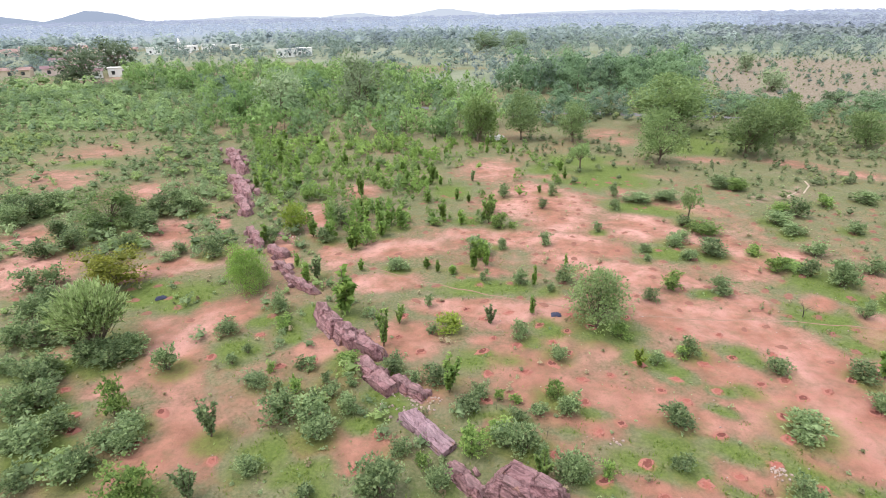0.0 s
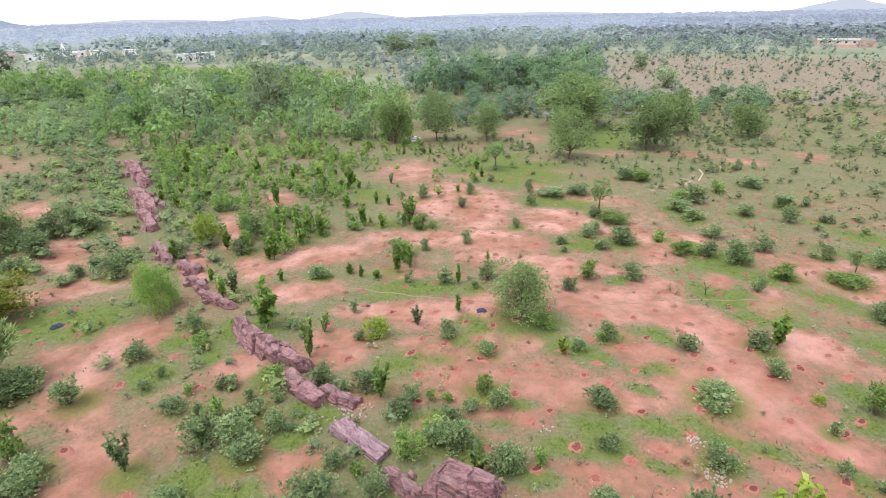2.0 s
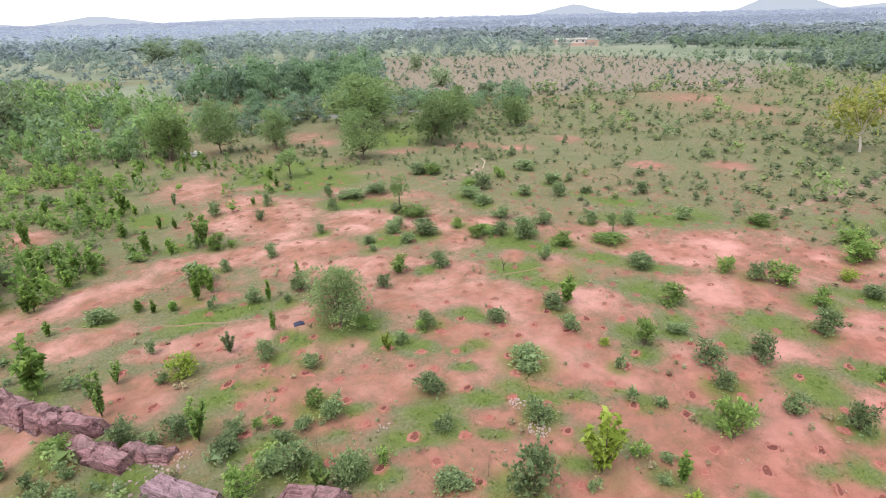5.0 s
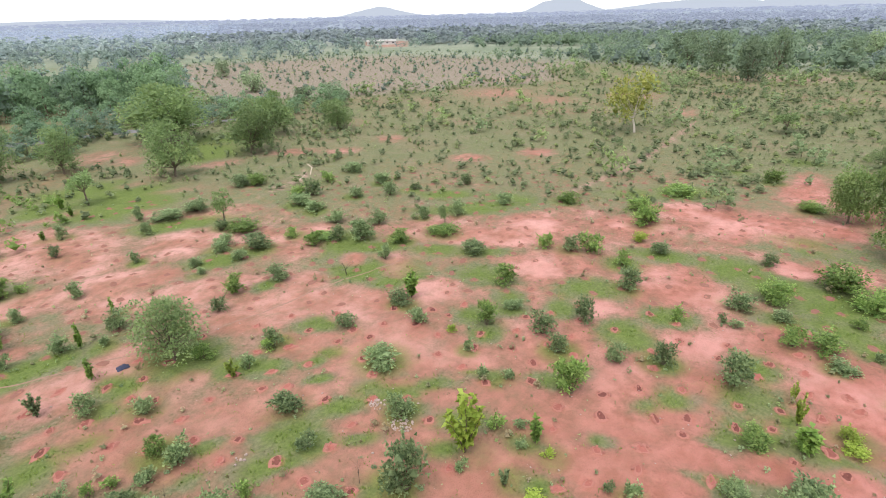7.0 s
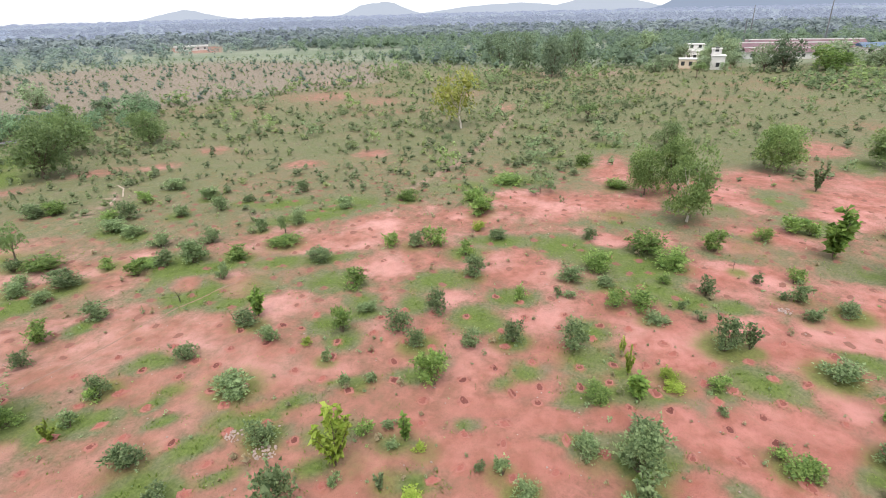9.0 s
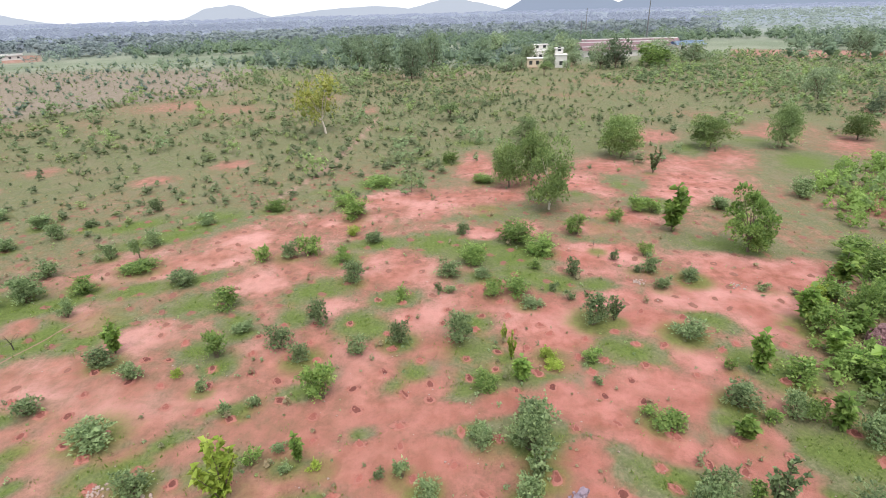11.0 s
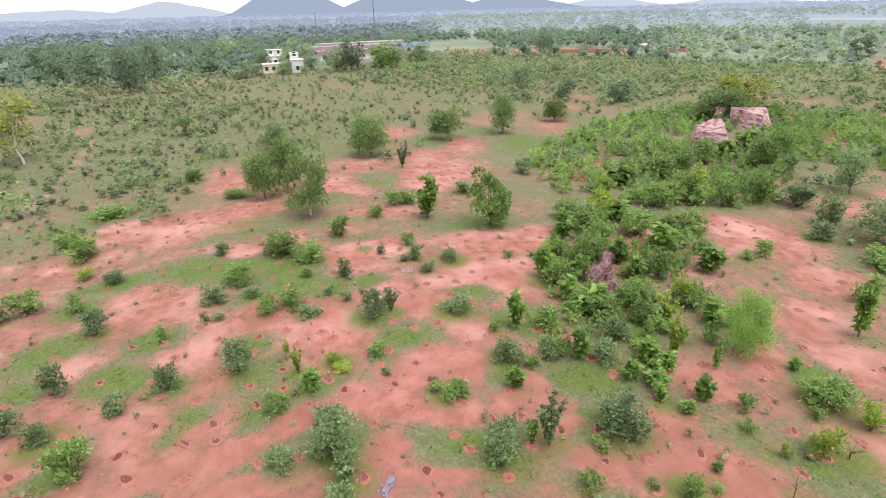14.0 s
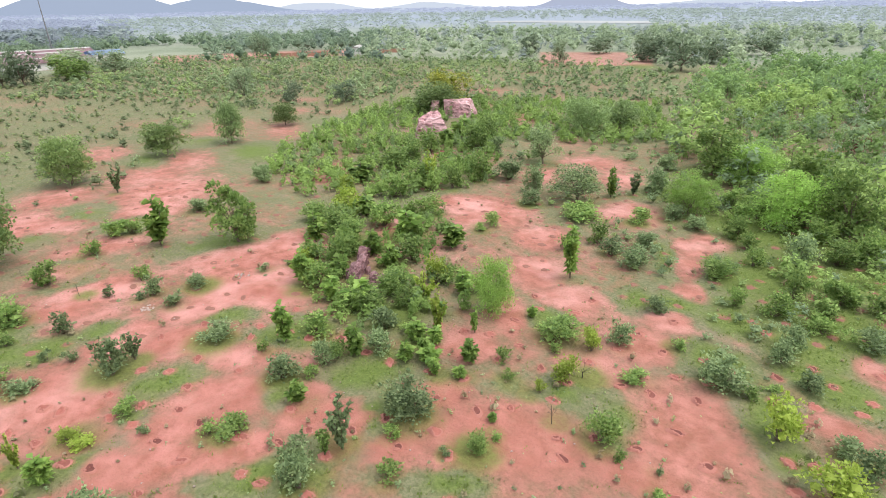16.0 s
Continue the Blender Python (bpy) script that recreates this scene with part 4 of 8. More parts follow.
def cover(x, y):
    """How the ground is covered: bare, lush, pale, barren and wooded, each 0 to 1."""
    d, az = np.hypot(x, y), np.degrees(np.arctan2(x, y))
    az = np.where(az < -90, az + 360, az)
    swell = 0.5 + 0.5 * np.sin(x * 0.23 + 2 * np.sin(y * 0.11)) * np.cos(y * 0.19 + 1.3 * np.sin(x * 0.17))
    # bare soil is common near the hover point and along the ridge, rarer over the meadow
    bare = np.interp(d, [0, 30, 45, 60, 90, 200], [0.36, 0.34, 0.27, 0.18, 0.12, 0.1]) + 0.22 * (swell - 0.5)
    bare = np.where(in_area(x, y, MEADOW), bare * 0.45, bare) + np.interp(az, [-40, 5, 22, 40, 75, 98, 112, 132, 150, 180, 270], [-0.14, -0.12, -0.02, 0.12, 0.12, 0.03, -0.07, -0.07, 0.0, -0.05, -0.14]) * np.interp(d, [3, 14, 19, 27, 60, 90], [0, 1.9, 1.9, 1, 1, 0])
    lush = 0.12 * swell + 0.1 * np.interp(az, [-90, -50, -15, 25], [0, 1, 1, 0]) + 0.16 * np.interp(d, [40, 55, 100, 130], [0, 1, 1, 0]) * np.interp(az, [5, 15, 45, 60], [0, 1, 1, 0])
    r = spots_on(x, y, BARE)
    g = spots_on(x, y, LUSH)
    pale = np.where(d > 150, 1.0, 0.5) * spots_on(x, y, PALE)
    for pts, half, worn in TRACKS:
        pale = np.maximum(pale, worn * np.clip(1.3 - near_line(x, y, pts) / half, 0, 1))
    bare = np.clip(np.maximum(bare, np.interp(d, [45, 62, 80, 110], [0.95, 0.75, 0.5, 0.36]) * r) - 0.6 * g * (1 - 0.4 * r), 0, 1)
    lush = np.clip(lush + np.interp(d, [15, 22, 30], [0.68, 0.72, 0.8]) * np.interp(az, [40, 58, 105, 125], [1, 0.86, 0.86, 1]) * g - 0.3 * r, 0, 1)
    barren = np.zeros_like(x)
    for k in range(10):
        ox, oy = (4 + 2 * k) * math.cos(2.4 * k), (4 + 2 * k) * math.sin(2.4 * k)
        barren += 0.1 * in_area(x + ox + 6 * np.sin(y * 0.11), y + oy + 6 * np.sin(x * 0.09), PLAIN)
    wooded = np.clip((d - wood_edge(az) + 10) / 30, 0, 1)
    for field in (NORTH_FIELDS, VILLAGE_FIELDS):
        wooded = np.where(in_area(x + 5 * np.sin(y * 0.13), y + 5 * np.sin(x * 0.11), field), 0.85, wooded)
    raw = np.interp(az, [-90, 30, 95, 118, 150, 180, 270], [0, 0, 1, 0.95, 0.75, 0.7, 0]) * np.clip(d / 10, 0.3, 1)
    for gap in CLEARINGS[1:]:
        inside = in_area(x, y, gap)
        wooded = np.where(inside, 0.0, wooded)
        bare, barren = np.where(inside, 0.55, bare), np.where(inside, 0.45, barren)
    # Strength of the painted haze on the ground, full beyond 800 m.
    remote_haze = np.clip((d - 350) / 450, 0, 1)
    # Share of pale pink in the soil, by distance from the hover point.
    pale_pink = np.interp(d, [0, 23, 33, 55, 90], [0.0, 0.08, 0.75, 1.0, 0.6])
    return bare, lush, pale, barren, wooded, raw, remote_haze, pale_pink


def pit_spots():
    """Where the planting pits lie: in loose rows, nearest first."""
    r = random.Random(21)
    spots = []
    for row in range(-42, 84):
        for col in range(-56, 84):
            u, v = col * 2.15 + r.uniform(-0.55, 0.55) + 1.05 * (row % 2), row * 2.15 + r.uniform(-0.55, 0.55)
            x, y = 0.94 * u - 0.34 * v, 0.34 * u + 0.94 * v
            d, az = math.hypot(x, y), math.degrees(math.atan2(x, y))
            if 14 < d < 72 and -42 < az < 182 and r.random() < (0.78 if az > 4 else 0.45):
                spots.append((x, y, d))
    arr = np.array(spots)
    pale = cover(arr[:, 0], arr[:, 1])[2]
    ok = ~in_area(arr[:, 0], arr[:, 1], HILLOCK_FOOT) & ~in_area(arr[:, 0], arr[:, 1], SAPLINGS) & (pale < 0.4)
    for pts in RIDGE_LINES:
        ok &= near_line(arr[:, 0], arr[:, 1], pts) > 2.2
    return sorted((s for s, good in zip(spots, ok) if good), key=lambda s: s[2])


PITS = pit_spots()


def build_ground():
    az = np.radians(np.concatenate([np.arange(-48, 184, 0.7), np.arange(184, 312, 4.0)]))
    near = 12.0 * 1.0125 ** np.arange(0, 186)
    rad = np.concatenate([[0.02, 1.5, 3.0, 6.0, 9.0], near, near[-1] * 1.05 ** np.arange(1, 78)])
    rad[-1] = 4700
    a, d = np.meshgrid(az, rad)
    x, y = (d * np.sin(a)).ravel(), (d * np.cos(a)).ravel()
    n = len(az)
    verts = np.concatenate([np.stack([x, y, rolling(x, y)], -1), [(-0.05, -0.05, 0), (0.05, -0.05, 0), (0.05, 0.05, 0), (-0.05, 0.05, 0)]])
    i = np.arange(len(rad) - 1)[:, None] * n
    j = np.arange(n)[None]
    k = (j + 1) % n
    quads = np.stack([i + j, i + n + j, i + n + k, i + k], -1).reshape(-1, 4)[:, ::-1]
    quads = np.concatenate([quads, [np.arange(len(verts) - 4, len(verts))]])
    me = mesh_from("ground", verts, quads, SOIL, True)
    x, y = verts[:, 0], verts[:, 1]
    for name, v in zip(("bare", "lush", "pale", "barren", "wooded", "raw", "remote_haze", "pale_pink"), cover(x, y)):
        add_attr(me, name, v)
    dug = np.zeros(len(x))
    for px, py, _ in PITS:
        near = np.nonzero((abs(x - px) < 1.2) & (abs(y - py) < 1.2))[0]
        dug[near] = np.maximum(dug[near], np.clip(1.2 - 1.7 * np.hypot(x[near] - px, y[near] - py), 0, 1))
    add_attr(me, "dug", dug)
    return tagged(new("ground", me), "red laterite soil with patchy turf and fresh grass", "ground", kind="structure")


ground = build_ground()
PLANTED = []


def green_round_plants():
    """Turf grows greener round the foot of each shrub."""
    me = ground.data
    co = np.empty(len(me.vertices) * 3, np.float32)
    me.vertices.foreach_get("co", co)
    x, y = co[0::3], co[1::3]
    r = np.random.default_rng(17)
    out = np.zeros(len(x))
    for px, py, w in PLANTED:
        if math.hypot(px, py) > 75 or r.random() < 0.25:
            continue
        reach = 0.55 * w + r.uniform(0.3, 0.9)
        cx, cy = px + r.normal(0, 0.25), py + r.normal(0, 0.25)
        m = np.nonzero((abs(x - cx) < 1.6 * reach) & (abs(y - cy) < 1.6 * reach))[0]
        d = np.hypot(x[m] - cx, y[m] - cy) / reach
        out[m] = np.maximum(out[m], r.uniform(0.3, 0.7) * np.clip(1.5 - d, 0, 1))
    add_attr(me, "shaded_turf", out)


# ---- far hills ----
def hill(name, az, el, spread, far, mat, sharp=2.0):
    """A long low hill, seen over the plain: its crest rises over the ground at that direction."""
    n, rows = 60, 9
    base = np.radians(az) + np.radians(spread) * np.linspace(-1.6, 1.6, n)
    vs = []
    for row in range(rows):
        q = row / (rows - 1)
        d = far + (q - 0.5) * far * 0.1
        for s, a in zip(np.linspace(-1.6, 1.6, n), base):
            crest = (20 + far * math.tan(radians(max(el, 0.05)))) * math.exp(-abs(s) ** sharp * 1.3)
            lump = 1 + 0.05 * math.sin(7 * s + az) + 0.02 * math.sin(19 * s + 2 * az)
            vs.append((d * math.sin(a), d * math.cos(a), crest * lump * math.sin(q * math.pi) - 1.0))
    fs = [(r * n + k, r * n + k + 1, (r + 1) * n + k + 1, (r + 1) * n + k) for r in range(rows - 1) for k in range(n - 1)]
    return tagged(new(name, mesh_from(name, vs, fs, mat, True)), "low wooded hill, blue with distance", "hill", kind="structure")


# Hill materials carry the distance haze in their colour and glow.
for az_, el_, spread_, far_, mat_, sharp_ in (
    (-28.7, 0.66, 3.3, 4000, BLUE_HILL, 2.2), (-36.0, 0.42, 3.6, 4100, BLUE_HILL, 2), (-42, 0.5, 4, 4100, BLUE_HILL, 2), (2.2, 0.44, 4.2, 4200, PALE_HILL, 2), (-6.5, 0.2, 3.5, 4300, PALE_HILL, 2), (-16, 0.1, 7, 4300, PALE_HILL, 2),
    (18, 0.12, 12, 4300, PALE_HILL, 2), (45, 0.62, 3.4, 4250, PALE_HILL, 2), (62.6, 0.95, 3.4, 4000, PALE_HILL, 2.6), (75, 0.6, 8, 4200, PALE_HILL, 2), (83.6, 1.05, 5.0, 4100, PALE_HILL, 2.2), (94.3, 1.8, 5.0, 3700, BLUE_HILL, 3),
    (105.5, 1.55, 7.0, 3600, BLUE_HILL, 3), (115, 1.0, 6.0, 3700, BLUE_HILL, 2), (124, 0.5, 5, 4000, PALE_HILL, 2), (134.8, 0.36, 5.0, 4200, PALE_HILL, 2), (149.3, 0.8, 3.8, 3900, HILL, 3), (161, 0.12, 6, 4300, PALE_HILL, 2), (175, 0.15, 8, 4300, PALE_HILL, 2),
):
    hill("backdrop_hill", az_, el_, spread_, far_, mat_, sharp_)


# ---- woods and scrub that nobody could count ----
def template(n, r, kind):
    """A light plant of n leaf sprays in the unit crown, three corners each."""
    if kind == "sapling":
        n = n // 2
        h = r.uniform(0.08, 1.0, n)
        a = r.uniform(0, 2 * np.pi, n)
        out = np.stack([np.cos(a), np.sin(a), np.full(n, 0.45)], 1)
        p = np.stack([0 * h, 0 * h, h], 1) + out * (r.uniform(0, 0.3, n) * (1.15 - h))[:, None] * (1, 1, 0)
        v = leaves(p, out + r.normal(size=(n, 3)) * 0.25, 0.30, 0.16, r)[0].reshape(-1, 4, 3)
        return v[:, [0, 1, 2, 0, 2, 3]].reshape(-1, 3)
    lumps = 3 if n < 38 and n > 20 else 2 if n < 21 else 4 if n < 40 else 6 if n < 90 else 10 if n < 200 else 15
    c, rad = clumps(lumps, r, 0.1 if kind == "tree" else 0.08, 0.5 if lumps < 4 else 0.8 if lumps < 10 else 1.0)
    rad = rad * (1.5 if lumps < 4 else 1.4 if lumps < 6 else 1.2 if lumps < 10 else 1.05)
    pick = r.integers(0, len(c), n)
    d = ball(n, r)
    d[:, 2] = np.where(d[:, 2] < -0.25, -d[:, 2], d[:, 2])
    p = c[pick] + d * rad[pick][:, None] * r.uniform(0.7, 1.15, n)[:, None]
    p[:, 2] = np.maximum(p[:, 2], 0.02)
    spray = chips(p, d, (0.6 if 20 <= n < 30 else 0.72) / math.sqrt(n) + 0.010, r, 0.2 if kind == "far" else 0.32)
    if n < 20 or (kind == "far" and n < 40):
        return spray
    if n < 100:
        return np.concatenate([spray, heart(np.array([(0.0, 0.0, 0.40)]), np.array([0.60]), r)])
    return np.concatenate([spray, heart(c[::2], rad[::2] * 0.95, r)])


def scatter_mesh(name, spots, mat, kinds, n, label, category, trunks=0.0):
    """Many plants in one mesh: spots are rows of x, y, width, height, tint."""
    r = np.random.default_rng(len(spots) + n)
    models = [template(n, r, k) for k in kinds for _ in range(4)]
    spots = np.asarray(spots, float)
    which = r.integers(0, len(models), len(spots))
    turn = r.uniform(0, 2 * np.pi, len(spots))
    vs, tint, kin = [], [], []
    for k, model in enumerate(models):
        m = which == k
        s = spots[m]
        if not len(s):
            continue
        cs, sn = np.cos(turn[m])[:, None], np.sin(turn[m])[:, None]
        x = (model[None, :, 0] * cs - model[None, :, 1] * sn) * s[:, 2:3] + s[:, 0:1]
        y = (model[None, :, 0] * sn + model[None, :, 1] * cs) * s[:, 2:3] + s[:, 1:2]
        z = model[None, :, 2] * s[:, 3:4] + rolling(s[:, 0], s[:, 1])[:, None]
        vs.append(np.stack([x, y, z], -1).reshape(-1, 3))
        tint.append(np.repeat(s[:, 4], model.shape[0]))
        kin.append(np.repeat(r.uniform(0, 1, len(s)), model.shape[0]))
    v = np.concatenate(vs)
    me = mesh_from(name, v, np.arange(len(v)).reshape(-1, 3), mat)
    add_attr(me, "tint", np.concatenate(tint))
    add_attr(me, "kindred", np.concatenate(kin))
    ob = tagged(new(name, me), label, category, kind="stuff")
    if trunks:
        limbs = [[((x, y, ground_z(x, y) - 0.1), trunks * w), ((x + 0.04 * w, y, ground_z(x, y) + h * 0.6), 0.4 * trunks * w)] for x, y, w, h, _ in spots]
        tv, tf = tubes(limbs, 4)
        part("trunk", mesh_from("trunk", tv, tf, BARK), ob)
    return ob


def scatter(poly, per, w, h, keep=None):
    """Random plants in an area: per square metre, with widths and heights between the two values."""
    px, py = np.array(poly).T
    n = int((px.max() - px.min()) * (py.max() - py.min()) * per)
    x, y = rng.uniform(px.min(), px.max(), n), rng.uniform(py.min(), py.max(), n)
    ok = in_area(x, y, poly)
    if keep is not None:
        ok &= keep(x, y)
    x, y = x[ok], y[ok]
    q = rng.uniform(0, 1, len(x)) ** 1.6
    wd = w[0] + (w[1] - w[0]) * q
    patch = 0.5 + 0.5 * np.sin(x * 0.09 + 1.7 * np.sin(y * 0.07)) * np.cos(y * 0.11)
    return np.stack([x, y, wd, h[0] + (h[1] - h[0]) * np.clip(q + rng.normal(0, 0.12, len(x)), 0, 1.2), np.clip(0.55 * patch + 0.45 * rng.uniform(0, 1, len(x)), 0, 1)], 1)


def off_rock(x, y):
    near = np.minimum(*(near_line(x, y, pts) for pts in RIDGE_LINES))
    return near > 0.9 + 0.008 * np.hypot(x, y)


def off_soil(x, y):
    """Scrub keeps off the barest soil."""
    b = spots_on(np.asarray(x), np.asarray(y), BARE)
    return (rng.uniform(0, 1, len(x)) > 0.88 * np.clip(b * 1.6, 0, 1)) & off_rock(x, y)


def clumpy(x, y):
    """Scrub in loose clumps, with open turf between."""
    f = np.sin(x * 0.37 + 2.1 * np.sin(y * 0.21)) * np.cos(y * 0.41 + 1.7 * np.sin(x * 0.17)) + 0.5 * np.sin(x * 0.91 - y * 0.77)
    return (rng.uniform(0, 1, len(x)) < np.clip(0.18 + 0.75 * f, 0.1, 1)) & off_soil(x, y)


def beside_ridge(x, y):
    near = near_line(x, y, RIDGE_LINES[0])
    return (near > 1.0) & (near < 3.2)


scatter_mesh("north_thicket", np.concatenate([
    scatter(THICKET_NORTHWEST, 0.5, (0.9, 2.4), (0.9, 2.3)),
    scatter(THICKET_NORTHWEST, 0.012, (2.5, 4.5), (2.5, 4.5)),
    scatter(VILLAGE_EDGE, 0.045, (2.0, 5.5), (2.0, 4.6)),
]), NORTHWOODS, ("shrub",), 60, "bright green thicket of scrub and young trees", "scrub")
scatter_mesh("far_thicket", np.concatenate([
    scatter(SCRUB_EAST, 0.22, (0.7, 2.6), (0.5, 1.6), off_soil),
]), SCRUB, ("shrub",), 28, "thicket of green scrub farther off", "scrub")
scatter_mesh("scrub_thicket", np.concatenate([
    scatter(SCRUB_NORTHWEST, 0.55, (0.6, 2.1), (0.5, 1.7), off_soil),
    scatter(RIDGE_FAR, 0.34, (0.6, 1.9), (0.5, 1.7), off_soil),
    scatter(SCRUB_BELOW_RIDGE, 0.3, (0.7, 2.0), (0.5, 1.5), off_soil),
    scatter(RIDGE_SIDE, 0.2, (0.5, 1.6), (0.35, 1.3), beside_ridge),
    scatter(RIDGE_SIDE, 0.07, (0.5, 1.4), (0.35, 1.1), off_soil),
    scatter(HILLOCK_SIDE, 0.16, (0.7, 1.8), (0.6, 1.5), off_soil),
]), SCRUB, ("shrub",), 92, "dense grey-green scrub on red ground", "scrub")
scatter_mesh("hillock_scrub", np.concatenate([
    scatter(HILLOCK, 0.5, (0.8, 2.2), (0.8, 2.2), off_rock),
    scatter(HILLOCK_FOOT, 0.3, (0.9, 1.7), (0.8, 1.6), off_soil),
]), FRESH, ("shrub",), 90, "fresh green scrub covering the rocky hillock", "scrub")
scatter_mesh("southern_thicket", np.concatenate([
    scatter(THICKET_SOUTH, 0.3, (0.8, 2.6), (0.7, 2.1), off_soil),
]), SOUTHWOODS, ("shrub",), 130, "bright green thicket beside the southern wood", "scrub")
scatter_mesh("meadow_scrub", np.concatenate([
    scatter(MEADOW, 0.23, (0.3, 1.5), (0.25, 1.1), clumpy),
    scatter(MEADOW_EDGE, 0.34, (0.4, 2.1), (0.3, 1.4), clumpy),
    scatter(EAST_FIELD, 0.2, (0.4, 2.1), (0.3, 1.3), clumpy),
    scatter(SCRUB_MIDDLE, 0.3, (0.5, 1.7), (0.35, 1.3), off_soil),
    scatter(GROVE_FRONT, 0.14, (0.8, 2.8), (0.6, 2.0)),
    scatter(EAST_GAP, 0.1, (0.6, 2.4), (0.4, 1.6)),
]), DULL, ("shrub",), 24, "low scattered scrub over the grass", "scrub")
scatter_mesh("meadow_bushes", np.concatenate([
    scatter(MEADOW, 0.055, (0.7, 1.9), (0.6, 1.4), off_soil),
    scatter(MEADOW_EDGE, 0.03, (0.9, 2.4), (0.7, 1.8), off_soil),
    scatter(EAST_FIELD, 0.03, (0.9, 2.2), (0.7, 1.6), off_soil),
]), DULL, ("shrub",), 80, "rounded dull-green bushes scattered over the meadow", "scrub")
scatter_mesh("meadow_tufts", np.concatenate([
    scatter(MEADOW, 0.42, (0.15, 0.55), (0.10, 0.40), off_soil),
    scatter(MEADOW_EDGE, 0.32, (0.2, 0.8), (0.15, 0.55), off_soil),
    scatter(EAST_FIELD, 0.22, (0.2, 0.8), (0.15, 0.5), off_soil),
]), DULL, ("shrub",), 6, "low dull tufts of weed over the meadow", "weeds")
scatter_mesh("sapling_plantation", np.concatenate([
    scatter(SAPLINGS_EAST, 0.18, (0.7, 1.6), (0.6, 1.8), off_soil),
    scatter(SAPLINGS, 0.48, (0.8, 1.9), (0.7, 2.4), off_soil),
    scatter(HILLOCK_FOOT, 0.2, (0.7, 1.3), (1.0, 2.2), off_soil),
    scatter(HILLOCK, 0.16, (0.7, 1.4), (1.1, 2.7), off_soil),
]), FRESH, ("sapling", "shrub", "shrub"), 90, "young slender saplings planted close together", "saplings")
scatter_mesh("young_wood", np.concatenate([
    scatter(WOOD_NORTH, 0.105, (1.8, 4.4), (2.2, 5.4)),
    scatter(WOOD_NORTH, 0.010, (4.5, 8.0), (5.0, 8.5)),
    scatter(WOOD_NORTH_BACK, 0.04, (3.5, 6.5), (4.5, 8.0)),
]), WOODS, ("tree", "shrub", "shrub"), 150, "young mixed wood with green uneven crowns", "wood", 0.014)
scatter_mesh("southern_wood", np.concatenate([
    scatter(WOOD_SOUTH, 0.12, (1.4, 3.8), (1.4, 4.0)),
    scatter(WOOD_SOUTH, 0.014, (4.0, 7.5), (3.6, 6.5)),
]), SOUTHWOODS, ("shrub", "tree", "shrub"), 201, "bushy green wood with low crowns", "wood", 0.012)
scatter_mesh("southern_back_wood", np.concatenate([
    scatter(WOOD_SOUTH_BACK, 0.07, (2.6, 6.5), (3.0, 6.5)),
]), WOODS, ("shrub", "tree"), 160, "deeper green wood behind the bushy one", "wood", 0.012)
scatter_mesh("tall_grove", np.concatenate([
    scatter(TALL_GROVE, 0.035, (6.0, 11.0), (7.0, 12.0)),
    scatter(GROVE_FRONT, 0.034, (2.8, 6.5), (2.4, 5.6)),
    scatter(WOOD_NORTH, 0.0022, (4.5, 7.5), (5.0, 7.5)),
]), DARKWOODS, ("tree", "shrub"), 1000, "tall dark-crowned trees standing close", "wood", 0.016)
scatter_mesh("plain_trees", np.concatenate([
    scatter(PLAIN, 0.026, (0.7, 2.8), (0.6, 2.4)),
]), FARWOODS, ("shrub",), 60, "small scattered trees on the barren plain", "tree", 0.014)


scatter_mesh("plain_scrub", np.concatenate([
    scatter(PLAIN, 0.07, (0.4, 1.7), (0.3, 1.1)),
]), DULL, ("shrub",), 16, "low dry scrub over the barren plain", "scrub")
scatter_mesh("village_trees", np.concatenate([
    scatter(VILLAGE_FIELDS, 0.008, (3.0, 9.0), (2.6, 7.5)),
    scatter(NORTH_FIELDS, 0.007, (3.5, 9.0), (3.5, 8.5)),
]), MIDWOODS, ("shrub",), 110, "trees between village houses and fields", "tree", 0.012)
scatter_mesh("meadow_trees", np.concatenate([
    scatter(EAST_FIELD, 0.0035, (1.8, 4.6), (1.6, 4.0)),
    scatter(MEADOW_EDGE, 0.005, (1.6, 4.2), (1.4, 3.6)),
    scatter(EAST_GAP, 0.012, (1.8, 5.0), (1.6, 4.4)),
    scatter(SCRUB_EAST, 0.007, (1.8, 5.5), (1.6, 4.6)),
]), SCRUB, ("shrub",), 150, "small rounded trees scattered over the meadow", "tree", 0.01)


def far_spots(d0, d1, n, w, h, low=-48, high=184, thin=0.0):
    d = np.sqrt(rng.uniform(d0**2, d1**2, n))
    az = rng.uniform(low, high, n)
    x, y = d * np.sin(np.radians(az)), d * np.cos(np.radians(az))
    ok = d > wood_edge(az) + rng.uniform(-15, 25, n)
    for gap in CLEARINGS:
        ok &= ~in_area(x, y, gap)
    open_land = np.sin(x * 0.011 + 2 * np.sin(y * 0.009)) * np.cos(y * 0.013 + x * 0.004)
    ok &= open_land < thin
    q = rng.uniform(0, 1, n) ** 1.7
    s = np.stack([x, y, w[0] + (w[1] - w[0]) * q, h[0] + (h[1] - h[0]) * q, np.clip(0.4 + 0.3 * open_land + 0.45 * rng.uniform(0, 1, n), 0, 1)], 1)
    return s[ok]


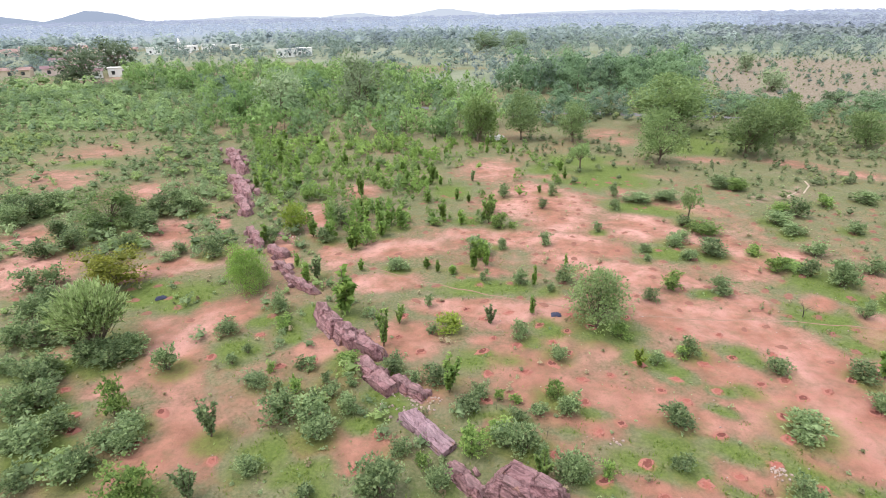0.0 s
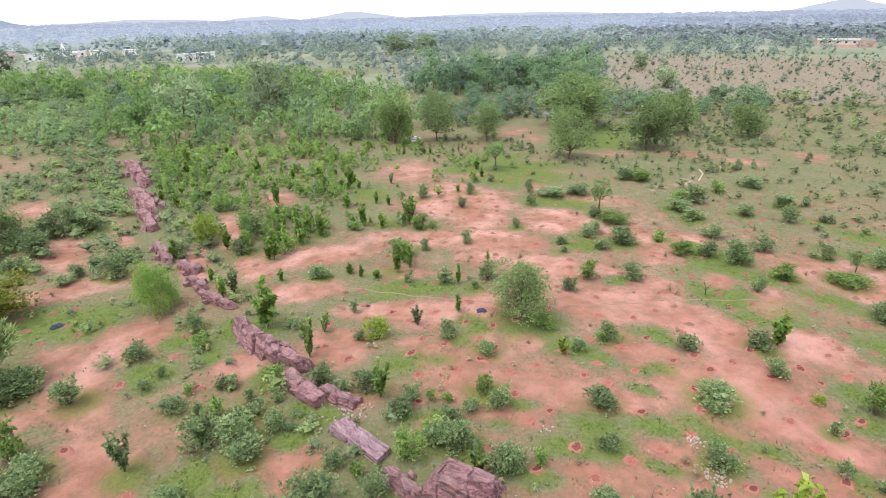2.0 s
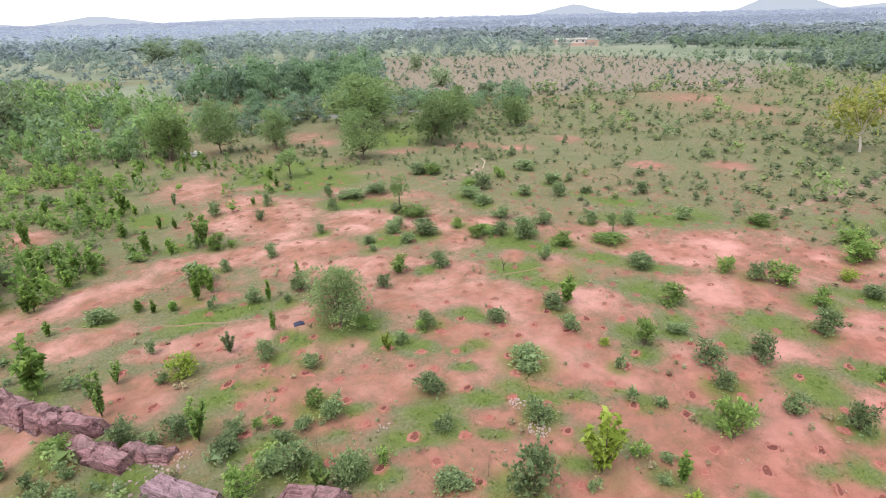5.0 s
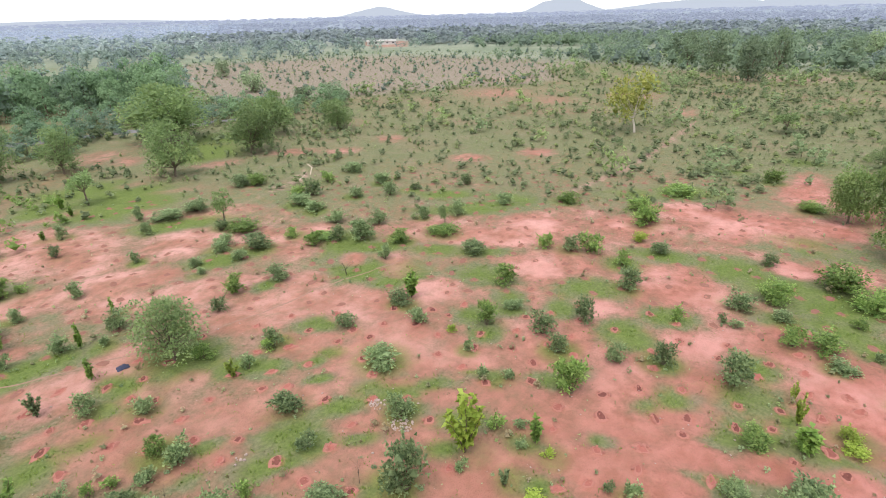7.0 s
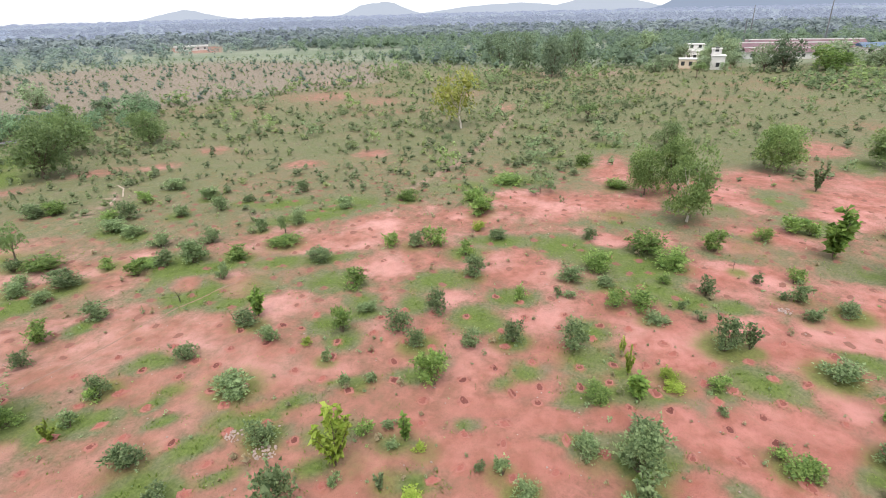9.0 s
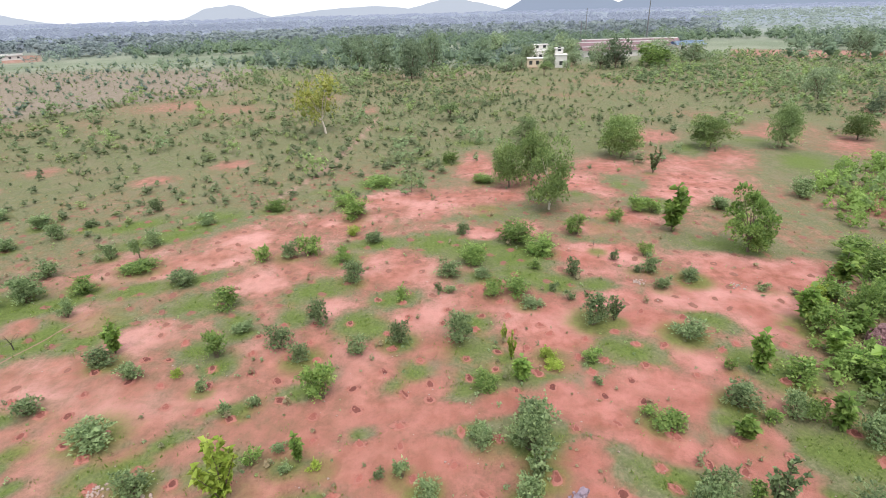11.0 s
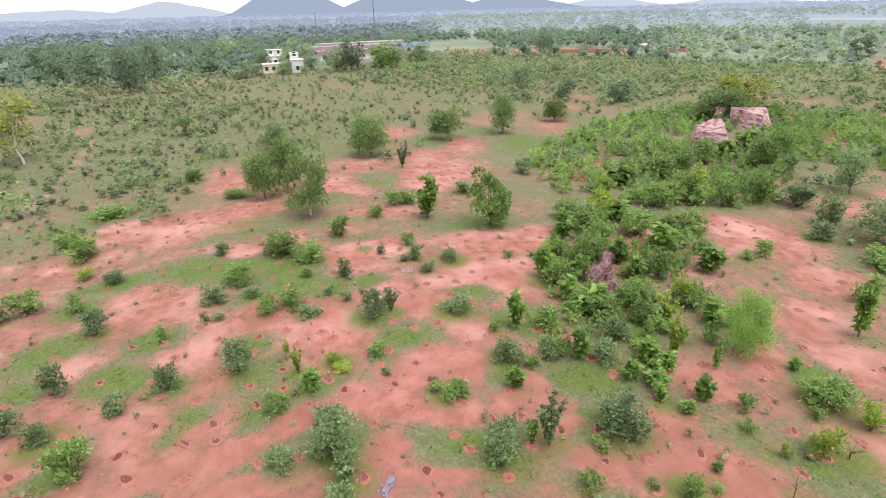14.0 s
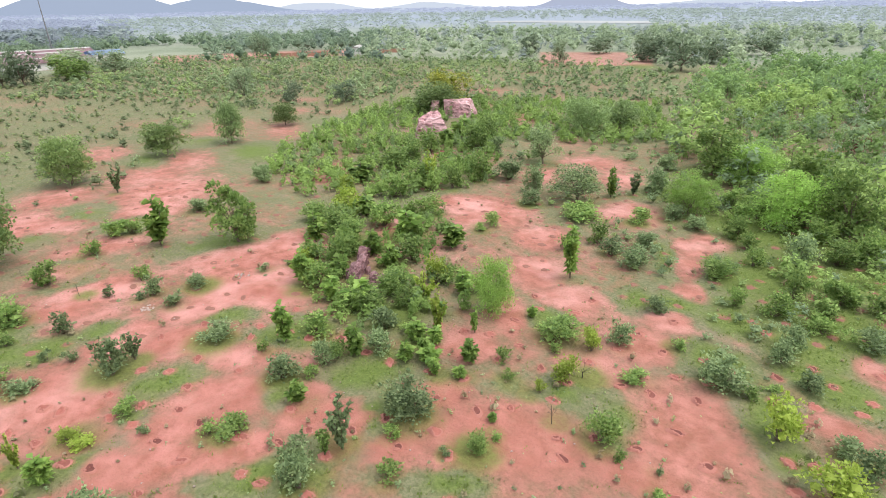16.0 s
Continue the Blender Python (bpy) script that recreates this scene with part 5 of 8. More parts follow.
# Woods farther off take paler, bluer foliage, so haze sits in the colour.
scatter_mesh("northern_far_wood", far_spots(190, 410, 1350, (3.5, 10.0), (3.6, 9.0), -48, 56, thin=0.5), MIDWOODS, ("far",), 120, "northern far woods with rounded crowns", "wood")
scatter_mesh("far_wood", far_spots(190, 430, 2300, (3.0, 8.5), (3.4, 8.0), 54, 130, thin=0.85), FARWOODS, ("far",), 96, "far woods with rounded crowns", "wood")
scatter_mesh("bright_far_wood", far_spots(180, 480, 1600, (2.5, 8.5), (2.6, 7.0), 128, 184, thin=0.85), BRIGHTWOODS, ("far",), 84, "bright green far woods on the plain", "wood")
scatter_mesh("pale_far_wood", far_spots(390, 640, 1300, (4, 14), (4, 10), -48, 28, thin=0.75), PALEWOODS, ("far",), 44, "far woods beyond the village, coloured paler for haze", "wood")
scatter_mesh("dim_far_wood", far_spots(390, 660, 2600, (4, 14), (4, 10), 26, 108, thin=0.85), DIMWOODS, ("far",), 34, "far woods coloured paler for distance haze", "wood")
# From here outward the woods glow faintly in haze colours.
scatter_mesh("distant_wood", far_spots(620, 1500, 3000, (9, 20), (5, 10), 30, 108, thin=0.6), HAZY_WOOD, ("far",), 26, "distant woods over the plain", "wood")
scatter_mesh("distant_pale_wood", far_spots(600, 1500, 1800, (9, 20), (5, 10), -48, 32, thin=0.7), HAZY_PALE, ("far",), 26, "distant woods over the plain, coloured pale blue for haze", "wood")
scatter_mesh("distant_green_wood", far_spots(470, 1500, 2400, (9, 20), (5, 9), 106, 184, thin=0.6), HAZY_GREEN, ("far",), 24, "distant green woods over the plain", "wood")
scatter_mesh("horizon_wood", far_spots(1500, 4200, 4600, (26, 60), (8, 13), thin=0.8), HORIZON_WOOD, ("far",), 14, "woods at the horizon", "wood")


# ---- grass and weeds ----
def blades():
    n = 30000
    d = rng.uniform(15, 62, n)
    az = np.radians(rng.uniform(-42, 182, n))
    x, y = d * np.sin(az), d * np.cos(az)
    bare, lush, pale, *_ = cover(x, y)
    ok = rng.uniform(0, 1, n) < np.clip(0.05 + 1.1 * lush + 0.3 * (0.5 - bare), 0.01, 1) * (1 - pale)
    x, y, lush = x[ok], y[ok], lush[ok]
    n = len(x)
    r = np.random.default_rng(3)
    vs = []
    tall = np.where(lush > 0.4, 0.10, 0.085) * r.uniform(0.5, 1.6, n)
    for k in range(3):
        a = r.uniform(0, 2 * np.pi, n)
        px, py = x + r.normal(0, 0.09, n), y + r.normal(0, 0.09, n)
        z = rolling(px, py) - 0.01
        ux, uy = np.cos(a), np.sin(a)
        w = 0.035
        vs.append(np.stack([np.stack([px - uy * w, py + ux * w, z], -1), np.stack([px + uy * w, py - ux * w, z], -1), np.stack([px + ux * tall * 0.7 + uy * 0.01, py + uy * tall * 0.7, z + tall], -1), np.stack([px + ux * tall * 0.7 - uy * 0.01, py + uy * tall * 0.7, z + tall], -1)], 1).reshape(-1, 3))
    v = np.concatenate(vs)
    me = mesh_from("grass", v, np.arange(len(v)).reshape(-1, 4), GRASS)
    add_attr(me, "tint", np.tile(np.repeat(r.uniform(0, 1, n), 4), 3))
    add_attr(me, "kindred", np.tile(np.repeat(np.where(lush > 0.35, 0.2, r.uniform(0.3, 1.0, n)), 4), 3))
    tagged(new("grass", me), "short tufts of green and drying grass", "grass", kind="stuff")


blades()


def weeds():
    """Low weeds and seedlings, too many to count."""
    n = 7000
    d, az = rng.uniform(15, 75, n), np.radians(rng.uniform(-42, 182, n))
    x, y = d * np.sin(az), d * np.cos(az)
    bare, lush, pale, *_ = cover(x, y)
    ok = (rng.uniform(0, 1, n) < 0.6 - 0.6 * bare - 0.35 * lush) & (pale < 0.4)
    q = rng.uniform(0, 1, ok.sum()) ** 3
    spots = np.stack([x[ok], y[ok], 0.12 + 0.40 * q, 0.06 + 0.28 * q, rng.uniform(0, 1, ok.sum())], 1)
    scatter_mesh("weeds", spots, SCRUB, ("shrub",), 18, "low weeds and seedlings in the turf", "weeds")


weeds()


def dry_tufts():
    """Straw-coloured sprigs standing among the pits."""
    n = 420
    d, az = rng.uniform(16, 60, n), np.radians(rng.uniform(-42, 182, n))
    x, y = d * np.sin(az), d * np.cos(az)
    q = rng.uniform(0, 1, n) ** 2
    spots = np.stack([x, y, 0.25 + 0.5 * q, 0.2 + 0.5 * q, rng.uniform(0, 1, n)], 1)
    scatter_mesh("dry_tufts", spots, STRAW, ("shrub",), 22, "dry straw-coloured sprigs on red soil", "weeds")


dry_tufts()


def pebbles():
    """Small pale stones scattered over the soil."""
    n, r = 900, np.random.default_rng(41)
    d, az = r.uniform(15, 55, n), np.radians(r.uniform(-42, 182, n))
    x, y, size = d * np.sin(az), d * np.cos(az), 0.02 + 0.06 * r.uniform(0, 1, n) ** 3
    tip = np.array([(1, 0, 0), (0, 1, 0), (-1, 0, 0), (0, -1, 0), (0, 0, 0.8), (0, 0, -0.6)], float)
    tri = np.array([(0, 1, 4), (1, 2, 4), (2, 3, 4), (3, 0, 4), (1, 0, 5), (2, 1, 5), (3, 2, 5), (0, 3, 5)])
    v = tip[None] * size[:, None, None] * r.uniform(0.6, 1.4, (n, 6, 1)) + np.stack([x, y, rolling(x, y) + 0.3 * size], 1)[:, None]
    f = (np.arange(n)[:, None, None] * 6 + tri[None]).reshape(-1, 3)
    tagged(new("pebbles", mesh_from("pebbles", v.reshape(-1, 3), f, PALE_STONE)), "small pale pebbles scattered on the soil", "stones", kind="stuff")


pebbles()


# ---- shrubs, saplings and trees as things of their own ----
def shrub_meshes(name, mat, n, leaf, width, seed, stem=0.012, lumps=9):
    r = np.random.default_rng(seed)
    c, rad = clumps(lumps, r, 0.12)
    pick = r.integers(0, len(c), n)
    d = ball(n, r)
    d[:, 2] = np.where(d[:, 2] < -0.3, -d[:, 2], d[:, 2])
    p = c[pick] + d * rad[pick][:, None] * (0.55 + 0.75 * r.uniform(0, 1, n) ** 0.8)[:, None]
    k = n // 4
    shoot = r.integers(0, 2 * len(c), k)
    way = ball(2 * len(c), r) * (1, 1, 0.7) + (0, 0, 0.55)
    p[:k] = c[shoot // 2] + way[shoot] * rad[shoot // 2][:, None] * r.uniform(0.7, 1.75, k)[:, None] + r.normal(0, 0.012, (k, 3))
    d[:k] = way[shoot]
    p[:, 2] = np.maximum(p[:, 2], 0.015)
    v, f = small_leaves(p, d + (0, 0, 0.2) + r.normal(size=(n, 3)) * 0.55, leaf, width, r)
    inner = heart(c, rad * 1.15, r)
    v, f = np.concatenate([v, inner]), np.arange(len(v) + len(inner)).reshape(-1, 3)
    limbs = [[((r.normal(0, 0.02), r.normal(0, 0.02), -0.03), stem), (tuple(q * (0.55, 0.55, 0.5)), stem * 0.7), (tuple(q), stem * 0.3)] for q in c]
    sv, sf = tubes(limbs, 4)
    return mesh_from(name + "_stem", sv, sf, BARK, True), mesh_from(name + "_foliage", v, f, mat)


def sapling_meshes(name, mat, n, leaf, width, seed, stems=3):
    """A slender stem with whorls of broad leaves."""
    r = np.random.default_rng(seed)
    tips = [(0.0, 0.0, 1.0)] + [((0.08 + 0.05 * stems) * math.cos(a), (0.08 + 0.05 * stems) * math.sin(a), r.uniform(0.5, 0.8) if stems < 4 else r.uniform(0.55, 0.98)) for a in r.uniform(0, 6.28, stems)]
    limbs, ps, ws = [], [], []
    for t in tips:
        t = np.array(t)
        mid = t * (0.35, 0.35, 0.5) + r.normal(0, 0.02, 3)
        limbs.append([((0, 0, -0.03), 0.022), (tuple(mid), 0.015), (tuple(t), 0.006)])
        k = n // len(tips)
        q = r.uniform(0.18, 1.0, k)
        at = np.where(q[:, None] < 0.5, mid * (q[:, None] * 2), mid + (t - mid) * (q[:, None] * 2 - 1))
        a = r.uniform(0, 2 * np.pi, k)
        ps.append(at)
        ws.append(np.stack([np.cos(a), np.sin(a), r.uniform(-0.15, 0.7, k)], 1))
    v, f = leaves(np.concatenate(ps), np.concatenate(ws), leaf, width, r)
    sv, sf = tubes(limbs, 4)
    return mesh_from(name + "_stem", sv, sf, BARK, True), mesh_from(name + "_foliage", v, f, mat)


def tree_meshes(name, mat, bark, n, leaf, width, seed, low=0.35, lumps=16, trunk=0.028, lean=0.0, droop=0.0, spread=0.9, rad_scale=1.0, dense=0.62):
    r = np.random.default_rng(seed)
    c, rad = clumps(lumps, r, low, spread)
    rad = rad * 1.08 * rad_scale
    c[:, 0] += lean * 0.4
    fork = np.array([lean * 0.25, 0.02, max(0.16, low * 0.8)])
    limbs = [[((0, 0, -0.03), trunk * 1.35), ((lean * 0.08, 0.0, low * 0.3), trunk), (tuple(fork), trunk * 0.85)]]
    for q in c:
        knee = fork + (q - fork) * 0.5 + r.normal(0, 0.02, 3) + (0, 0, 0.03)
        limbs.append([(tuple(fork), trunk * 0.42), (tuple(knee), trunk * 0.22), (tuple(q), trunk * 0.08)])
        for _ in range(1):
            e = q + ball(1, r)[0] * 0.1
            limbs.append([(tuple(knee), trunk * 0.16), (tuple((knee + e) / 2 + r.normal(0, 0.01, 3)), trunk * 0.10), (tuple(e), trunk * 0.05)])
    pick = r.integers(0, len(c), n)
    d = ball(n, r)
    d[:, 2] = np.where(d[:, 2] < -0.5, -d[:, 2], d[:, 2])
    p = c[pick] + d * rad[pick][:, None] * (1, 1, 0.85) * (0.5 + 0.62 * r.uniform(0, 1, n) ** 0.7)[:, None]
    v, f = small_leaves(p, d + (0, 0, -droop) + r.normal(size=(n, 3)) * 0.5, leaf, width, r)
    if dense:
        inner = heart(c, rad * dense, r)
        v, f = np.concatenate([v, inner]), np.arange(len(v) + len(inner)).reshape(-1, 3)
    sv, sf = tubes(limbs, 4)
    return mesh_from(name + "_trunk", sv, sf, bark, True), mesh_from(name + "_crown", v, f, mat)


def spiky_meshes(name, seed):
    """A many-stemmed bush: a round head of thin shoots that radiate, hung with fine narrow leaves."""
    r = np.random.default_rng(seed)
    limbs, ps, ws = [], [], []
    for k in range(330):
        a, o = 2.39996 * k, math.sqrt((k + 0.5) / 330)
        foot = np.array([0.20 * o * math.cos(a), 0.20 * o * math.sin(a), 0.30 + 0.20 * (1 - o)]) + r.normal(0, 0.02, 3)
        reach = r.uniform(0.86, 1.06)
        tip = np.array([0.52 * o * math.cos(a), 0.52 * o * math.sin(a), 0.36 + 0.62 * math.sqrt(max(0.0, 1 - 0.9 * o * o))]) * (reach, reach, reach)
        rise = np.array([0, 0, 0.05])
        limbs.append([(tuple(foot), 0.005), (tuple(foot + (tip - foot) * 0.5 + rise), 0.0035), (tuple(tip), 0.0015)])
        q = r.uniform(0.2, 1.0, 26)[:, None]
        ps.append(foot + (tip - foot) * q + rise * (1 - abs(2 * q - 1)))
        ws.append((tip - foot)[None] * 1.3 + r.normal(size=(26, 3)) * 0.20)
    limbs += [[((r.normal(0, 0.012), r.normal(0, 0.012), -0.03), 0.018), ((0.4 * l[0][0][0], 0.4 * l[0][0][1], 0.16), 0.012), (l[0][0], 0.006)] for l in limbs[::14]]
    v, f = small_leaves(np.concatenate(ps), np.concatenate(ws), 0.078, 0.020, r)
    sv, sf = tubes(limbs, 3)
    return mesh_from(name + "_trunk", sv, sf, BARK, True), mesh_from(name + "_crown", v, f, LEAF["shoot"])


SMALL = {k: [shrub_meshes(f"{k}_small", LEAF[k], 300, 0.150, 0.095, 10 + i + 7 * j, 0.014, 9) for i in range(5)] for j, k in enumerate(("grey", "green", "yellow"))}
MIDDLE = {k: [shrub_meshes(f"{k}_middle", LEAF[k], 900, 0.092, 0.058, 40 + i + 7 * j, 0.011, 16) for i in range(6)] for j, k in enumerate(("grey", "green", "yellow"))}
LARGE = {k: [shrub_meshes(f"{k}_large", LEAF[k], 2000, 0.066, 0.042, 80 + i + 7 * j, 0.010, 24) for i in range(4)] for j, k in enumerate(("grey", "green", "yellow"))}
UPRIGHT = {k: [sapling_meshes(f"{k}_upright", LEAF[k], 420, 0.150, 0.105, 100 + i + 7 * j, 6) for i in range(4)] for j, k in enumerate(("grey", "green", "yellow"))}
TEAK = [sapling_meshes("teak", LEAF["teak"], 240, 0.25, 0.16, 120 + i) for i in range(5)]
DEAD = [tree_meshes("dead", LEAF["dry"], DARK_BARK, 26, 0.06, 0.03, 130 + i, 0.35, 7, 0.022, dense=0) for i in range(3)]
WORDS = {
    "grey": "grey-green leafy shrub on red soil",
    "green": "fresh green leafy shrub on grassy soil",
    "yellow": "bright yellow-green shrub on red soil",
}
_turns = random.Random(5)


def plant(pair, names, x, y, w, h, label, category, group):
    top = thing(names[0], pose(x, y, ground_z(x, y) - 0.02, 0, 0, _turns.uniform(0, 360)) @ Matrix.Diagonal((w, w, h, 1)), label, category, group)
    part(names[1], pair[0], top)
    part(names[2], pair[1], top)
    PLANTED.append((x, y, w))
    return top


def shrubs(colour, rows):
    """Shrubs of one colour: x, y, width, height."""
    for x, y, w, h in rows:
        sort = UPRIGHT if h > 1.25 * w and w < 2.6 else SMALL if w < 1.15 else MIDDLE if w < 2.4 else LARGE
        size = "small" if w < 1.15 else "large" if w >= 2.4 else "middling"
        shape = ", tall and upright" if h > 1.25 * w else ", low and spreading" if h < 0.55 * w else ", rounded"
        kind = "bush" if w >= 2.0 else "shrub"
        plant(_turns.choice(sort[colour]), (kind, "stem", "foliage"), x, y, w * 1.05, h * 1.08, f"{size} {WORDS[colour]}{shape}", kind, "scattered shrubs")


def saplings(rows):
    for x, y, w, h in rows:
        plant(_turns.choice(TEAK), ("sapling", "stem", "foliage"), x, y, w * 1.15, h, "slender teak sapling with broad pale-green leaves", "sapling", "scattered saplings")


def dead_saplings(rows):
    for x, y, w, h in rows:
        plant(_turns.choice(DEAD), ("dead_sapling", "stem", "foliage"), x, y, w * 1.1, h, "dry sapling with bare dark twigs", "sapling", "dry saplings")


TREE = {
    "broad": [tree_meshes("broad", LEAF["grove"], BARK, 6400, 0.043, 0.030, 200 + i, 0.20, 26, rad_scale=1.2) for i in range(3)],
    "round": [tree_meshes("round", LEAF["tree"], BARK, 6400, 0.042, 0.029, 210 + i, 0.18, 24, spread=1.0, rad_scale=1.2) for i in range(3)],
    "open": [tree_meshes("open", LEAF["tree"], BARK, 5400, 0.038, 0.022, 220 + i, 0.16, 24, 0.022, 0, 0.3, dense=0.4, rad_scale=1.05) for i in range(3)],
    "small": [tree_meshes("small", LEAF["tree"], BARK, 1000, 0.075, 0.045, 230 + i, 0.5, 10, 0.035) for i in range(2)],
    "feather": [tree_meshes("feather", LEAF["feather"], BARK, 11500, 0.038, 0.0155, 240 + i, 0.10, 34, 0.012, 0, 0.25, 0.95, dense=0.4, rad_scale=1.1) for i in range(3)],
    "grey": [tree_meshes("grey", LEAF["grey"], BARK, 3600, 0.044, 0.024, 250 + i, 0.2, 22, dense=0.6) for i in range(2)],
    "leafy": [tree_meshes("leafy", LEAF["green"], BARK, 3200, 0.060, 0.038, 260 + i, 0.08, 20, dense=0.45, rad_scale=0.85) for i in range(3)],
    "olive": [tree_meshes("olive", LEAF["olive"], BARK, 3400, 0.046, 0.030, 270 + i, 0.12, 22, dense=0.9, rad_scale=1.15) for i in range(2)],
    "darkbush": [tree_meshes("darkbush", LEAF["deep"], BARK, 7000, 0.036, 0.012, 280, 0.12, 28, 0.02)],
    "yellow": [tree_meshes("yellow", LEAF["gold"], PALE_BARK, 1900, 0.055, 0.030, 290, 0.30, 16, 0.02, 0.3, 0.2, 0.9, dense=0.7)],
    "whitetrunk": [tree_meshes("whitetrunk", LEAF["grove"], PALE_BARK, 4600, 0.046, 0.032, 300, 0.16, 20, 0.024, dense=0.5, rad_scale=0.95)],
    "dry": [tree_meshes("dry", LEAF["dry"], PALE_BARK, 260, 0.05, 0.025, 330, 0.2, 18, 0.02, dense=0)],
    "rust": [tree_meshes("rust", LEAF["rust"], BARK, 1200, 0.07, 0.045, 340, 0.12, 12, 0.02)],
    "spiky": [spiky_meshes("spiky", 310)],
}
TREE_WORDS = {
    "broad": "broad dark-green tree with an uneven crown", "round": "rounded soft-green tree with a short trunk", "open": "open-crowned grey-green tree with forked limbs", "small": "small tree with a thin bare trunk",
    "feather": "feathery light-green acacia tree among shrubs", "grey": "grey-green thorny tree on red soil", "leafy": "leafy fresh-green tree with large leaves", "olive": "olive-brown leafy tree beside shrubs",
    "darkbush": "wide dark-green feathery bush on red soil", "yellow": "leaning tree with yellow-green flowering crown", "whitetrunk": "dark-green tree with a pale trunk", "dry": "dry pinkish tree with mostly bare branches", "rust": "rust-red leafy bush among green trees", "spiky": "bush of long pale spiky green shoots",
}


# Trees beyond 110 m: leaf colours here include the distance haze.
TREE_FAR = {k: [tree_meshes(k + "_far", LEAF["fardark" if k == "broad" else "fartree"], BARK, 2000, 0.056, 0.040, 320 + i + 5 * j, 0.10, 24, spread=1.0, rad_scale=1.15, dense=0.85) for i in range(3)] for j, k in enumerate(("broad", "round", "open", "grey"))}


def trees(kind, rows):
    for x, y, w, h in rows:
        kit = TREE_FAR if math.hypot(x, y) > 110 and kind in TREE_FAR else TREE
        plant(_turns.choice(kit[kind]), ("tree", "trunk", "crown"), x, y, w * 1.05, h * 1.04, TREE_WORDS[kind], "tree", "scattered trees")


shrubs("grey", [
    (-0.3, -25.2, 1.63, 1.31), (-11.2, 18.3, 1.18, 1.82), (-11.7, 22.5, 1.33, 2.16), (-17, 20.4, 1.65, 1.17),
    (-19.5, 19.1, 1.35, 0.96), (-15.9, 23, 1.55, 1.09), 
    (-21.4, 21.7, 1.47, 1.04), (-16.4, 28.4, 1.69, 1.62), (-23.3, 24.5, 2.14, 1.52),
    (-19.7, 29.9, 1.57, 1.11), (-23.5, 28.2, 2.09, 1.49), 
    (-24.4, 32, 1.65, 1.19), (-27.8, 31.7, 2.29, 1.65), 
])
shrubs("grey", [
    (-29.3, 35.5, 2.14, 1.55), (-23.4, 45, 1.75, 0.77), (-31.2, 41.1, 2.01, 1.47),
    (-28.5, 48.1, 1.85, 1.36), (-33.9, 48.3, 2.77, 2.05), 
    (-33.1, 51.8, 2.95, 2.19), (-37.1, 51.4, 2.43, 1.81), (-28.2, 59.2, 3.32, 2.48),
    (-43.7, 57.8, 3.23, 2.44), (-47.2, 59.7, 2.77, 2.10), (-2.6, 17.9, 2.64, 2.17),
    (-0, 18.4, 1.35, 1.26), (-5.9, 18.1, 1.07, 0.83), (-1.8, 20.6, 1.17, 0.81), (-9, 20, 1.36, 0.92),
])
shrubs("grey", [
    (-6.3, 23.1, 2.12, 1.57), (-4.7, 24, 1.4, 1.1), (-8.2, 23.5, 2.14, 1.66), (-1.1, 26, 1, 0.74), (-2.3, 27.3, 1.65, 1.16),
    (-10.3, 26.6, 1.48, 0.6), (-12.6, 28.7, 0.85, 0.77), (-11.9, 29.8, 0.66, 0.68), (-10.1, 33.2, 0.88, 0.69), (-14, 32.3, 1.75, 1.07),
    (-0.2, 35.5, 0.93, 0.98), (-11.2, 35.1, 1.5, 1.44), (-9.4, 40.7, 1.51, 1.97), (-2.9, 42, 2.04, 0.96), 
    (-10, 48.6, 1.86, 1.43), (-15, 48.6, 1.41, 1.56), (-9.1, 53.1, 1.77, 1.84), (-10.2, 54.5, 1.57, 1.16), 
    (6.7, 18.7, 1.37, 1.33), (1.9, 23.7, 1.61, 0.85), (2.5, 24.8, 1.16, 0.82), (0.2, 26, 1.59, 1.12),
])
shrubs("grey", [
    (7.9, 28.2, 1.28, 0.9), (5.9, 30.7, 1.29, 1.25), (0, 31.5, 1, 0.72), (4.1, 32.8, 1.04, 1.39), (9.2, 37.1, 0.88, 0.69), (16.5, 35.3, 1.28, 1.04),
    (7.2, 38.6, 1.46, 1.1), (4.4, 39.4, 0.92, 0.93), (10.7, 38.4, 1.72, 1.34), (4.4, 44.4, 2.55, 1.72), (6.7, 45.5, 1.15, 1.03),
    (18.9, 42.2, 0.98, 0.56), (10.9, 46.7, 1.39, 1.24), (19.3, 44.1, 1.23, 0.77), (16.6, 49.2, 1.12, 1), (12.5, 56, 1.25, 1.12),
    (20.5, 55.6, 1.37, 1.23), (8.8, 60.7, 1.73, 1.43), (14.6, 61.1, 1.21, 1.38), (24, 58.3, 3.5, 0.99), (26.8, 57.8, 3.09, 1.18),
    (21.8, 60.5, 1.34, 1.35), (5.7, 67.6, 1.02, 1.39), (12.8, 13.2, 2.15, 2.5),
])
